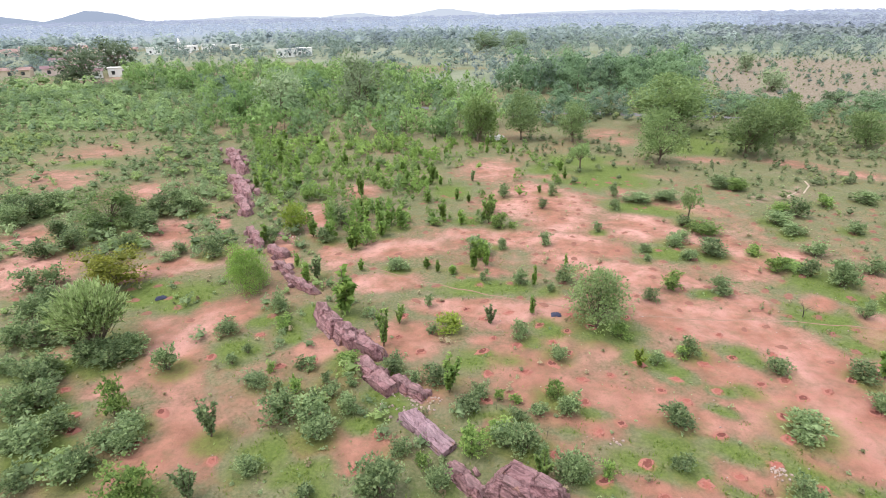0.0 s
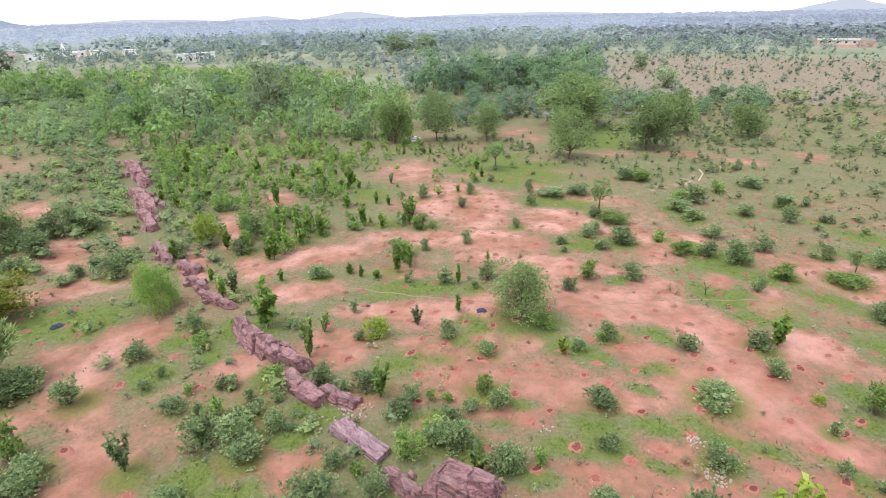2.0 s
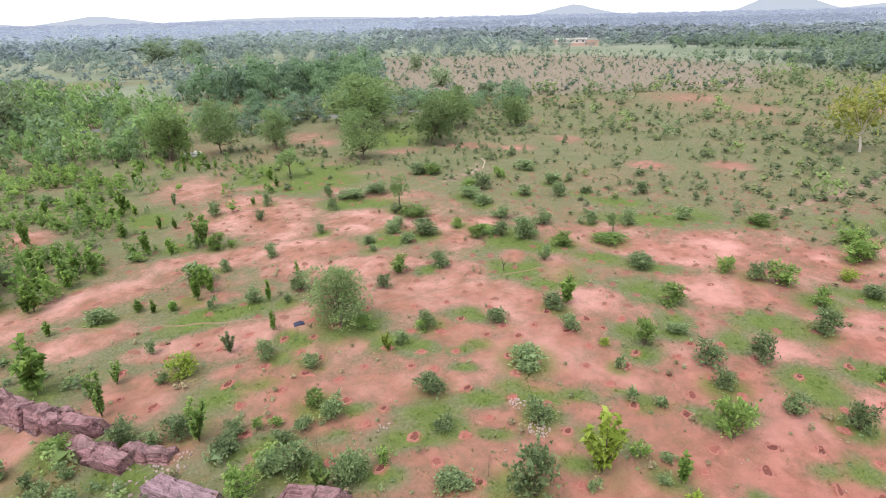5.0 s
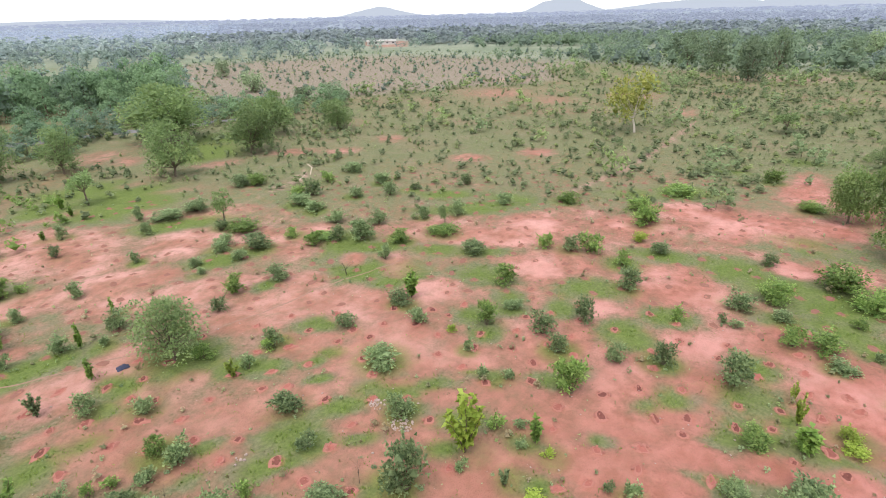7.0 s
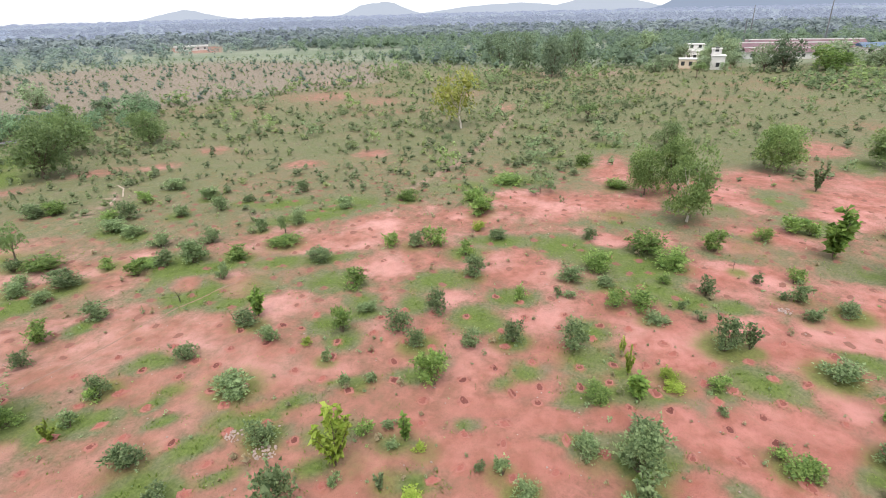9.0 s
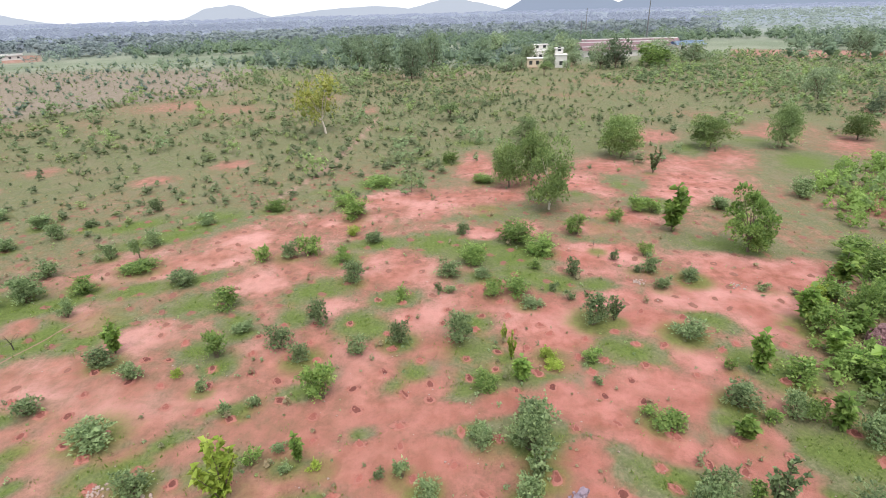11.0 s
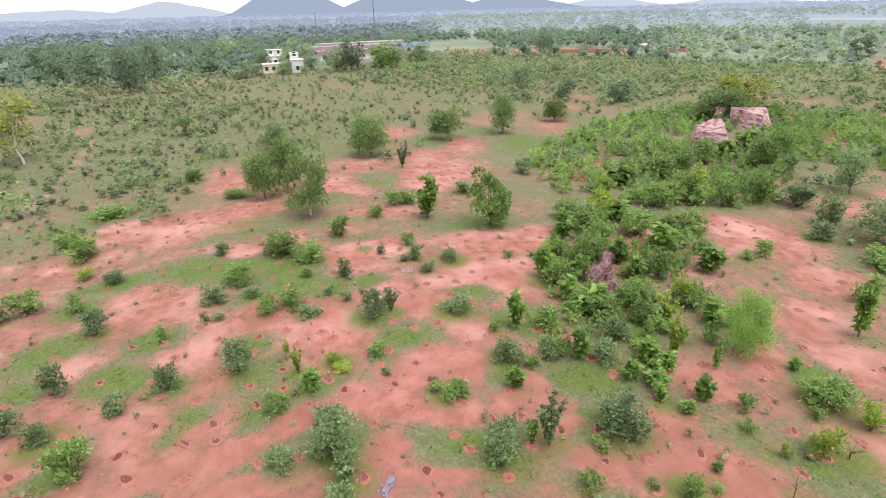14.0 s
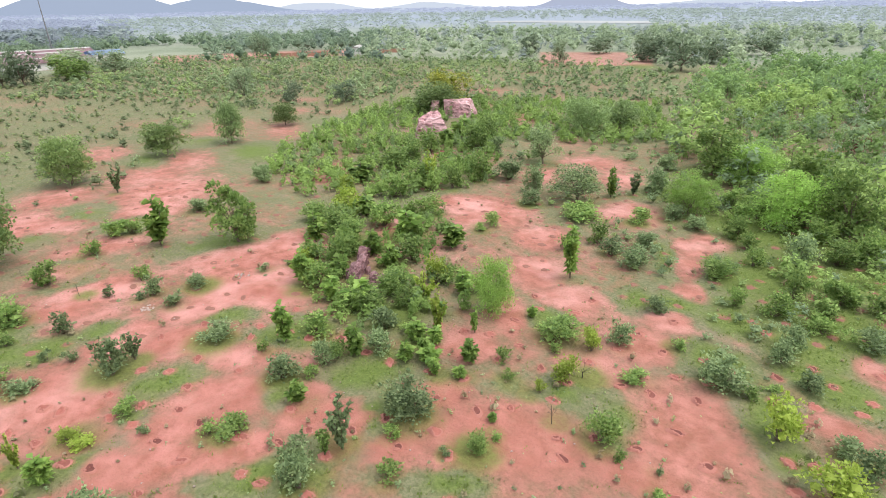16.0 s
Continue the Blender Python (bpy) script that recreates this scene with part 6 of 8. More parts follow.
shrubs("grey", [
    (10, 15.8, 1.85, 0.57), (11.8, 19, 1.12, 0.77), (16.2, 16.9, 1.59, 1.02), (12.8, 22, 1.84, 1.24), (19, 21, 2.38, 1.09), (13.7, 27.2, 1.04, 0.86),
    (16, 28, 1.35, 1.3), (23.8, 22.2, 1.51, 1.07), (20.4, 26, 1.55, 1), (25.2, 25.1, 1.85, 1.05), (22.3, 36.3, 2.01, 1.22), (30.1, 31.6, 1.18, 1.32),
    (22.5, 41.9, 1.47, 0.89), (31.9, 36.5, 2.37, 1.89), (30.7, 38.3, 1.62, 1.45), (25, 43, 2.81, 1.44), (32.8, 37.5, 2.25, 1.44),
    (22.5, 45, 1.98, 0.88), (23.5, 46.5, 1.92, 0.93), (36, 38.3, 2.02, 1.23), (40.2, 35.9, 1.43, 1.29), (33.8, 42.4, 2.19, 1.23),
    (25.3, 49.9, 1.7, 1.05), (34.8, 47.1, 2.39, 1.01),
])
shrubs("grey", [
    (35, 50.1, 3.09, 1.23), (40.6, 46.7, 1.95, 1.19), (43.6, 44.1, 1.88, 1.56), (47, 43.1, 1.38, 0.82), (38.2, 51.6, 2.35, 1.76),
    (46.5, 48.4, 2.44, 1.47), (35.5, 62.8, 3.05, 1.35), (48.3, 55.3, 2.75, 1.35), (15.7, 9.9, 0.67, 0.88), (18.4, 5, 0.89, 1.01),
    (18.2, 6, 0.55, 0.54), (15.1, 11.9, 0.69, 0.67), (18.1, 10.6, 0.73, 0.46), (19.4, 11.4, 0.76, 0.56), (21.4, 15.1, 0.86, 0.95),
    (22.5, 14, 0.86, 0.62), (23.3, 17.6, 0.79, 0.89), (27.7, 9.7, 1.44, 1.14), (26.6, 13, 1.28, 1.16), (27.7, 14.8, 1.73, 1.37),
    (30.7, 13.1, 1.63, 1.73), (29.6, 18.1, 1.55, 0.73), (37.2, 12.6, 1.99, 1.68), (35.7, 26.1, 2.42, 1.17),
])
shrubs("grey", [
    (41.1, 19.4, 1.61, 1.33), (45.2, 13.1, 1.78, 1.05), (43, 33.5, 1.8, 1.5), (52.5, 16.4, 1.71, 1.05), (48.8, 31.2, 2.02, 1.16),
    (52.4, 39.4, 1.7, 1.39), (17.3, -0.7, 1.55, 1.41), (17.4, 3.7, 1.18, 0.88), (18.9, -1.1, 1.18, 1.53), (20.6, -0.8, 2.51, 2.41),
    (21, 1.5, 1.47, 0.86), (22.8, -0.9, 1.85, 0.89), (29.5, 3.4, 1.98, 1.86), (29.1, 7.3, 1.43, 1.45), (32.6, -5.2, 2.01, 2.16),
    (34.7, -1.1, 1.72, 0.55), (35.6, -3.8, 0.91, 0.72), (36, 4.8, 0.93, 0.54), (36.2, 5.8, 0.69, 0.7), (37, -2.9, 0.77, 0.79),
    (38.7, 2.5, 1.45, 0.69), (39, 5.4, 2.09, 1.23), (39.7, -4.4, 1.45, 1.4), (47.9, 5, 1.49, 1.03),
])
shrubs("grey", [
    (17.5, -8.1, 1.59, 1.75), (18.8, -8.6, 1.61, 1.47), (18, -10.8, 1.52, 2.72), (26.1, -4.6, 0.65, 0.51), (24.9, -11.7, 2.04, 1.24),
    (24.4, -14.3, 1.4, 1.42), (31.2, -10.9, 2.22, 1.04), (33.1, -6.6, 1.17, 1.68), (38.2, -11, 1.4, 0.86), (39.7, -13.4, 1.62, 0.95),
    (40.8, -9.6, 0.93, 0.52), (38, -18, 0.86, 0.58), (40.8, -10.5, 1.48, 1.42), (37.7, -19.9, 0.6, 0.44), (43.1, -8.1, 0.97, 0.87),
    (56, -20.5, 2.41, 1.29), (60.5, -30.5, 2.56, 2.07), (69.6, -17, 1.76, 3.13), (14.1, -13.7, 0.58, 0.41), (17.5, -14.4, 2.76, 1.82),
    (22.7, -17.2, 1.77, 1.4), (24.4, -19, 1.93, 1.45), (31.9, -45.2, 2.39, 1.52), (33.7, -48.7, 2.53, 2.95),
])
shrubs("grey", [
    (38.5, -50.3, 3.37, 2.35), (48, -60.1, 3.22, 2.12), (6.4, -19.4, 0.45, 0.43), (6.7, -27.6, 2.66, 1.5), (12.6, -27.7, 1.67, 1.43),
    (3, -30.4, 1.52, 1), (4.8, -32.1, 1.64, 1.47), (12.6, -32.9, 1.61, 0.91), 
    (17, -38.5, 2.71, 1.42), (19.3, -39.3, 1.89, 1.48), (17.6, -42.4, 2.41, 1.31),
    (16.2, -49.2, 2.29, 1.16), 
    (18.7, -50.3, 2.17, 1.38), (17.1, -55.9, 2.06, 1.49), (25, -54.9, 1.85, 2.33), (23.6, -57.5, 3.13, 2.44),
])
shrubs("grey", [
    (26.4, -67, 2.84, 1.85), (0.6, -26.4, 1.3, 0.86),
])
shrubs("green", [
    (1.9, 20.3, 1.5, 1.6),
    (-13.7, 18, 2.42, 1.86), (-17.4, 24.1, 1.74, 2.09), (-0.7, 19.8, 0.98, 0.72), (-5.4, 28.5, 1.56, 0.81), (-3.2, 30.3, 1.19, 2.59),
    (-2.3, 33.2, 0.88, 1.44), (5, 18.8, 1.05, 1.6), (8, 18.8, 0.85, 0.89), (3.4, 21.9, 1.3, 0.7), (0.9, 25.2, 1.56, 2.43), (12.5, 30.4, 1.59, 0.89),
    (8.3, 50.7, 1.14, 0.66), (7.2, 51.2, 1.96, 1.51), (0.6, 52, 1.4, 0.76), (6.2, 52.5, 1.76, 2.84), (15.7, 28, 0.92, 0.83), (18.9, 37, 1.86, 1.37),
    (34, 33.4, 2.25, 1.08), (28.5, 39.2, 1.96, 1.45), (30.5, 40.5, 2.87, 0.31), (28.5, 42.9, 1.4, 0.94), (26.8, 47.7, 3.39, 1.07),
    (37.5, 53.4, 2.42, 0.93), (43.1, 54.8, 1.98, 1.42),
])
shrubs("green", [
    (36.8, 61.3, 2.58, 1.37), (18.6, 12.3, 0.94, 0.8), (23.4, 10.5, 2.03, 2.18), (26.4, 18.3, 1.7, 1.71), (32.5, 20.9, 2.06, 1.54),
    (41.1, 14.7, 1.52, 1.25), (41.8, 18.1, 2.3, 1.62), (40.3, 21.5, 1.43, 1.39), (37.9, 31.4, 2.98, 0.77), (51, 16.4, 2.79, 1.91),
    (55.2, 18.6, 2.41, 1.28), (53.5, 26.3, 2.54, 1.09), (62.8, 16.9, 3.88, 0.95), (19.5, -1, 0.79, 0.77), (25.2, 1.7, 1.61, 0.77),
    (28.1, -4.6, 1.3, 0.84), (34.5, 8.2, 1, 1.07), (36, 1.6, 1.85, 1.17), (36.5, -0.2, 2.16, 1.06), (40.4, -1.5, 1.04, 0.68),
    (41.6, 3.7, 2.55, 1.46), (43.8, -2, 2.98, 1.37), (46.1, -0.3, 3.52, 1.78), (48.6, -5.6, 2.16, 1.82),
])
shrubs("green", [
    (64.8, 3.9, 2.92, 0.94), (73.6, 9, 2.44, 1.53), (18.3, -10, 0.84, 1.49), (22.8, -7.7, 1.75, 0.86), (23.7, -6.9, 0.84, 0.62),
    (24, -12.9, 0.96, 0.65), (24.2, -15.1, 1.33, 1.05), (28, -12.3, 0.75, 0.75), (27.3, -15.6, 2.04, 1.4), (28.7, -19.1, 2.4, 1.36),
    (32.7, -19.4, 2.28, 2.04), (34.5, -22.7, 2.76, 2.47), (35.8, -24.3, 2.45, 1.74), (37.6, -22.2, 2.56, 1.35), (44.2, -10.8, 1.48, 1.11),
    (37.6, -26.1, 3.03, 2.16), (40.5, -27.8, 3.61, 2.26), (44.7, -27.3, 2.8, 1.68), (52, -9.6, 1.71, 1.17), (51.7, -21.3, 1.91, 1.48),
    (55, -12.2, 2.39, 1.52), (54.8, -13.6, 1.78, 1.35), (15.1, -11.2, 1.06, 0.82), (13.1, -14.9, 1.17, 0.98),
])
shrubs("green", [
    (12.9, -16.1, 0.6, 0.34), (16.9, -12.9, 0.88, 0.61), (15.4, -20.3, 0.63, 0.66), (16.6, -21.3, 0.86, 1.03), (15, -24.3, 0.82, 0.66),
    (15.6, -25.8, 2.63, 1.26), (25.5, -21.8, 1.55, 1.39), (27, -20, 2.61, 1.58), (23, -26.8, 1.23, 1.1), (27.5, -22.6, 2.48, 1.74),
    (28.7, -23.3, 2.05, 1.44), (26.3, -26.1, 2.15, 1.43), (30.9, -27.4, 2.34, 2.09), (22.4, -38.1, 1.94, 1.52), (30.7, -35.9, 1.15, 0.69),
    (30.8, -37.6, 1.83, 1.17), (38.4, -30.8, 3.25, 2.33), (37.4, -35.9, 2.85, 1.95), (44, -37.2, 3.11, 2.41), (41.3, -43.4, 2.33, 2.38),
    (45, -41.6, 3.96, 2.47), (41, -48.1, 3.11, 3.11), (52.5, -44.7, 4.38, 2.77), (52.8, -48, 3.02, 2.76),
])
shrubs("green", [
    (50.5, -58, 4.04, 3.7), (55.4, -53.8, 4.06, 2.88), (53.7, -64.5, 3.84, 3.54), (5.8, -18, 0.81, 0.51), (8, -18.9, 0.67, 0.64),
    (9.2, -19.5, 1.67, 1.51), (10.2, -25.1, 1.64, 0.55), (5.1, -27.5, 1.07, 0.68), (4.4, -29.2, 0.91, 0.31), (9.6, -29.4, 1.02, 0.68),
    (6.5, -37.5, 1.88, 1.68), (4.4, -39.5, 1.87, 1.5), (6.3, -40.8, 1.98, 2.21), (11.4, -40.6, 2.66, 1.43), (10, -44.7, 1.79, 1.41),
    (21.2, -40.8, 1.98, 1.77), (25.2, -44.6, 4.16, 1.27), (12.9, -49.8, 2.51, 1.93), (20.7, -47.2, 2.25, 1.33), (12.8, -55.5, 3.24, 2.01),
    (15.8, -57.1, 2.28, 2.06),
])
shrubs("yellow", [
    (-13.7, 51.5, 2.64, 2.62), (12.6, 27.1, 0.9, 1.23), (1.2, 31.6, 1.78, 1.32), (15.7, 8.4, 1.09, 0.34), (16.1, 12.5, 2.09, 3.24),
    (18.4, 9.2, 0.6, 0.42), (24.3, 19.8, 0.84, 0.39), (46.8, 15.4, 1.35, 0.88), (27.4, -2.4, 1.23, 0.39), (28.1, 0.2, 0.64, 1.92),
    (28.2, -2, 1.16, 0.71), (29.9, 0.7, 0.51, 1.33), (35.9, -20.3, 1.64, 1.65), (43.8, -30.5, 2.89, 2.6), (13.5, -20.6, 0.67, 0.78),
    (13.1, -22.5, 1.52, 1.47), (21.5, -20.9, 1.37, 3.24), (24.8, -22.9, 1.59, 2.35), (26.6, -25.8, 1.72, 2.02), (49, -34.3, 2.12, 1.91),
    (44, -42.5, 1.98, 3.87), (3.2, -25.1, 2.04, 2.15), (13.4, -25.8, 1.3, 1.5), (0.4, -22.9, 2.26, 1.73),
])
saplings([
    (-6.3, 34.6, 2.06, 3.56), (-10.1, 39.9, 0.93, 1.86), (-0.3, 41.9, 0.87, 0.89), (-5.9, 41.8, 0.67, 1.14), (-11.6, 43.3, 0.69, 1.27),
    (-6.9, 46.7, 1.48, 2.93), (-7.3, 46.7, 1.06, 1.52), (-4.7, 49.3, 1, 1.61), (-6.1, 49.4, 1, 2.21), (-11.4, 49.8, 1.12, 1.96),
    (-15.8, 48.7, 1.09, 1.92), (-5, 51.2, 1.03, 2.03), (-2.9, 51.5, 1.27, 2.25), (-4.1, 52.7, 1.06, 2.08), (-5.4, 54.5, 0.97, 2.16),
    (-0, 59.8, 0.92, 1.52), (-8, 62.1, 1.08, 2.97), (-0.4, 66.1, 1, 1.66), (-2.7, 66.3, 0.86, 2.13), (7.2, 33.6, 0.65, 1.43), (8.2, 38.1, 0.54, 1.9),
    (1.9, 40.5, 0.94, 0.84), (0.6, 41.1, 0.57, 1.15), (3.7, 41.4, 1.06, 2.76),
])
saplings([
    (11.3, 40.6, 0.48, 1.48), (4.8, 42.2, 0.98, 2.17), (4.4, 43.4, 0.9, 2.01), (4.6, 59, 0.65, 1.27), (3.3, 60.1, 0.66, 1.57),
    (26.4, 25.2, 1.37, 2.2), (18.9, 10.2, 0.85, 1.65), (25.9, -0.4, 1.29, 1.59), (22.6, -11.2, 1.38, 1.34), (23.7, -16, 1.6, 2.03),
    (27.8, -13.7, 1.48, 2.69), (30, -18.9, 1.77, 1.83), (33.9, -19, 1.96, 2.63), (32.7, -21.4, 1.67, 1.75), (39.9, -24.1, 2.53, 2.81),
    (49.6, -14.4, 2.72, 4.5), (53.5, -16.2, 1.51, 2.84), (13.9, -17, 0.63, 0.59), (17.5, -18.6, 1.09, 0.75), (18.8, -17.8, 0.9, 1.07),
    (18, -20, 1.33, 1.54), (19.8, -18.4, 1.66, 1.1), (20.9, -17.5, 1.4, 1.27), (20.5, -18.8, 1.32, 1.2),
])
saplings([
    (20.8, -20, 1.34, 1.21), (21.9, -19.4, 1.55, 1.54), (19.8, -22.5, 0.72, 1.96), (22.9, -22.6, 1.15, 1.03), (18.3, -26.6, 0.83, 0.84),
    (28.1, -19.9, 2.79, 2.04), (23.9, -25.9, 2.06, 1.84), (19.5, -33.3, 1.73, 4.08), (31.4, -25.5, 1.84, 2.15), (34.2, -25.9, 1.92, 2.25),
    (30, -31.3, 2.93, 2.08), (34.8, -30.4, 3.6, 2.44), (42.1, -31.7, 3.44, 1.86), (51.9, -38.7, 4.11, 2.3), (55.9, -57.8, 3.37, 2.58),
    (57.7, -63.7, 4.47, 2.84), (26.4, -52.5, 1.46, 3.25),
])
dead_saplings([
    (5.7, 21.3, 0.4, 1.4), (3.4, 23.6, 0.43, 1.21), (11.7, 15.2, 0.52, 2), (26.1, 32.2, 1.59, 1.69), (44.6, -6.6, 0.58, 1.71),
    (51.8, -4.4, 0.36, 1.39), (11.7, -19, 0.91, 2), (12.5, -23.3, 1.27, 1.4),
])
trees("spiky", [
    (-21.8, 30.7, 4.3, 4.7),
])
trees("olive", [
    (-25.7, 40.1, 4.6, 3.4), (82.5, -86.0, 9, 7.2),
])
trees("feather", [
    (-14.7, 38.9, 3.0, 3.9), (20.5, -25.1, 2.8, 3.9), (18.3, -52.7, 4.6, 4.0), (10, -56, 6.2, 5.0),
    (16.5, -66.4, 6.6, 4.8),
])
trees("darkbush", [
    (-33.4, 54.6, 6.5, 4.4),
])
trees("broad", [
    (-117, 197, 13, 11.5), (-123.0, 231.0, 14.0, 13.0), (-191.0, 293.0, 14.0, 9.0), (34.7, 323.6, 16, 10.6), (50.1, 309.5, 12.2, 10.8),
    (88.3, 117.8, 4.9, 3.5), (91.7, 110, 5.8, 4.4), (8.6, 91.8, 6.4, 6.9), (201.7, 48.7, 10.1, 11.7), (174.9, 33, 8.5, 10.8),
    (62.4, 0.9, 3.7, 5.2), (63.6, -1.7, 4.0, 6.2), (77.6, -14.4, 5.4, 5.8), (83, -27.8, 5.7, 4.5), (111.3, -66.4, 4, 4.3), (89.6, -51.2, 4.5, 3.8),
])
trees("broad", [
    (102, -73.1, 5.1, 4.5), (214.1, 60.6, 7.5, 9.9), (205, 30.7, 7.6, 13.2), (222.1, 40.8, 7.8, 9.8), (247, 72.4, 11.4, 10.6),
    (231.7, 14.6, 7.8, 9), (229.4, -124.6, 8.8, 9.6), (201.4, -33.2, 9.2, 10), (118.7, -215.4, 9.3, 6.8), (69.1, -202.5, 11.5, 7.4),
    (63.2, -237.8, 12.7, 8.2), (68, -173.8, 11, 11), (92.9, -202, 10.4, 9.3), (139.4, -195.9, 8.4, 7.8), (76.1, -77.5, 10, 5.1),
    (86, -196.2, 11.9, 8.4),
])
trees("grey", [
    (110, 191.5, 5.8, 6.1), (90.8, 143.9, 6.2, 5.8), (28.5, -49.2, 5.5, 3.9), (39.7, -59.2, 4.5, 5),
])
trees("small", [
    (26.1, 50.5, 2.1, 3.9), (20.5, 70.6, 3.5, 4), (105, 12.7, 4.7, 3.5), (40.1, 32.9, 1.3, 1.8), (181.4, -8.2, 4.7, 4.2),
])
trees("round", [
    (44.8, -78.1, 6.0, 5.7), (41.3, -84.4, 5.4, 4.6),
    (46.8, 77.3, 7, 7.4), (57, 86.7, 6.1, 7.2), (67.6, 80.7, 5.6, 5.5), (44.3, 96.6, 11.8, 9.3), (83.7, -38, 4.5, 6.2), (130.2, -64.5, 5.7, 7.1),
])
trees("open", [
    (11.3, 31.6, 4.6, 4.5),
    (32.8, 74.3, 6.4, 7.5), (16.1, 91.9, 7, 8.1), (24.2, 89.3, 5.9, 6.4), (-14.4, 123.6, 10.1, 12.3), (-31.6, 122.1, 8.7, 9.7),
    (87.4, -1.6, 4.6, 3.8), (228, -18.2, 9, 10.1), (202.6, -28.1, 8, 7.8), (265.1, 8.7, 10.4, 10.2), (223.9, -51.7, 13.2, 7.6),
    (224.1, -64.4, 10, 6.6), (111.3, -174.3, 4.8, 7.1),
])
trees("yellow", [
    (92.9, 33.5, 8.2, 9.4),
])
trees("whitetrunk", [
    (55.3, -3.4, 4.8, 6.8),
])
trees("leafy", [
    (45.3, -19.5, 4.3, 5.5), (5.6, -55.6, 6.2, 6.0), (206.6, -45.6, 14.1, 6.7), (9.6, -62.5, 6.8, 5.9), (21.4, -68.1, 7.5, 5.7),
])


trees("dry", [(13.7, -117.1, 6.0, 7.0)])
trees("rust", [(10.1, -90.1, 2.4, 2.6)])


def filled(colour, poly, per, w, h):
    """Shrubs as things of their own, spread over a patch of ground."""
    shrubs(colour, [(x, y, wd, ht) for x, y, wd, ht, _ in scatter(poly, per, w, h, off_rock)])


shrubs("green", [
    (3.8, -37.3, 1.78, 1.18), (8.9, -37.1, 1.32, 1.27), (3.9, -41.9, 2.33, 1.65), (11.4, -47.9, 1.91, 1.41), (5.2, -49.1, 2.67, 1.91),
    (7.5, -52.9, 2.92, 2.11), (1.4, -42.2, 2.24, 1.59), (3.1, -51, 2.66, 2.39),
])
shrubs("grey", [
    (4.7, -33.9, 1.69, 1.52), (7.4, -47, 2.68, 2.4), (1.3, -37.3, 1.9, 1.31),
])
shrubs("grey", [
    (-17.4, 19.7, 2.21, 1.35), (-15.6, 21.7, 1.73, 1.22), (-16.9, 21.8, 1.49, 1.05), (-20.2, 21.6, 2.21, 1.56), (-19.8, 23.2, 1.81, 1.28),
    (-22.2, 25.1, 2.19, 1.55), (-23.6, 26.7, 2.30, 1.63), (-21.6, 29.4, 1.86, 1.32), (-26.1, 28.4, 1.50, 1.07), (-26.1, 31.6, 2.29, 1.64),
    (-27, 34.5, 2.45, 1.77), (-29, 37.1, 2.23, 1.62), (-32.3, 39.9, 2.36, 1.73), (-22.9, 46.4, 1.34, 0.98), (-35.7, 46.6, 2.24, 1.66),
    (-28.5, 52.3, 2.98, 2.21), (-31.2, 54.9, 2.59, 1.92), (-29.3, 57.4, 3.23, 2.41), (-43.7, 55, 3.09, 2.33), (-42.8, 60.3, 2.79, 2.12),
    (-19.6, 45.5, 2.30, 1.85), (-26.2, 58.1, 2.73, 2.03),
])
saplings([(x, y, w, h) for x, y, w, h, _ in scatter(SAPLINGS_EAST, 0.05, (0.7, 1.2), (0.9, 2.2), off_soil)])
saplings([(x, y, w, h) for x, y, w, h, _ in scatter(SAPLINGS, 0.035, (0.8, 1.4), (1.0, 2.6), off_soil)])
shrubs("grey", [(4.4, 20.5, 1.7, 1.5), (3.6, 20.9, 1.6, 1.2), (6.3, 18.5, 1.3, 1.3), (-20.3, 29.4, 2.7, 1.5), (-19.4, 30.2, 2.2, 1.3), (-21.6, 29.8, 2.4, 1.4)])
filled("grey", RIDGE_THICKET, 0.16, (0.8, 2.2), (0.6, 1.7))
filled("green", RIDGE_THICKET, 0.07, (0.7, 1.6), (0.6, 1.5))
filled("green", THICKET_SOUTH, 0.03, (1.0, 2.4), (0.9, 2.2))
filled("yellow", THICKET_SOUTH, 0.012, (0.9, 2.0), (0.7, 1.7))
filled("grey", RIDGE_FOOT, 0.2, (0.7, 1.8), (0.5, 1.3))
filled("green", RIDGE_FOOT, 0.12, (0.6, 1.5), (0.5, 1.3))


green_round_plants()


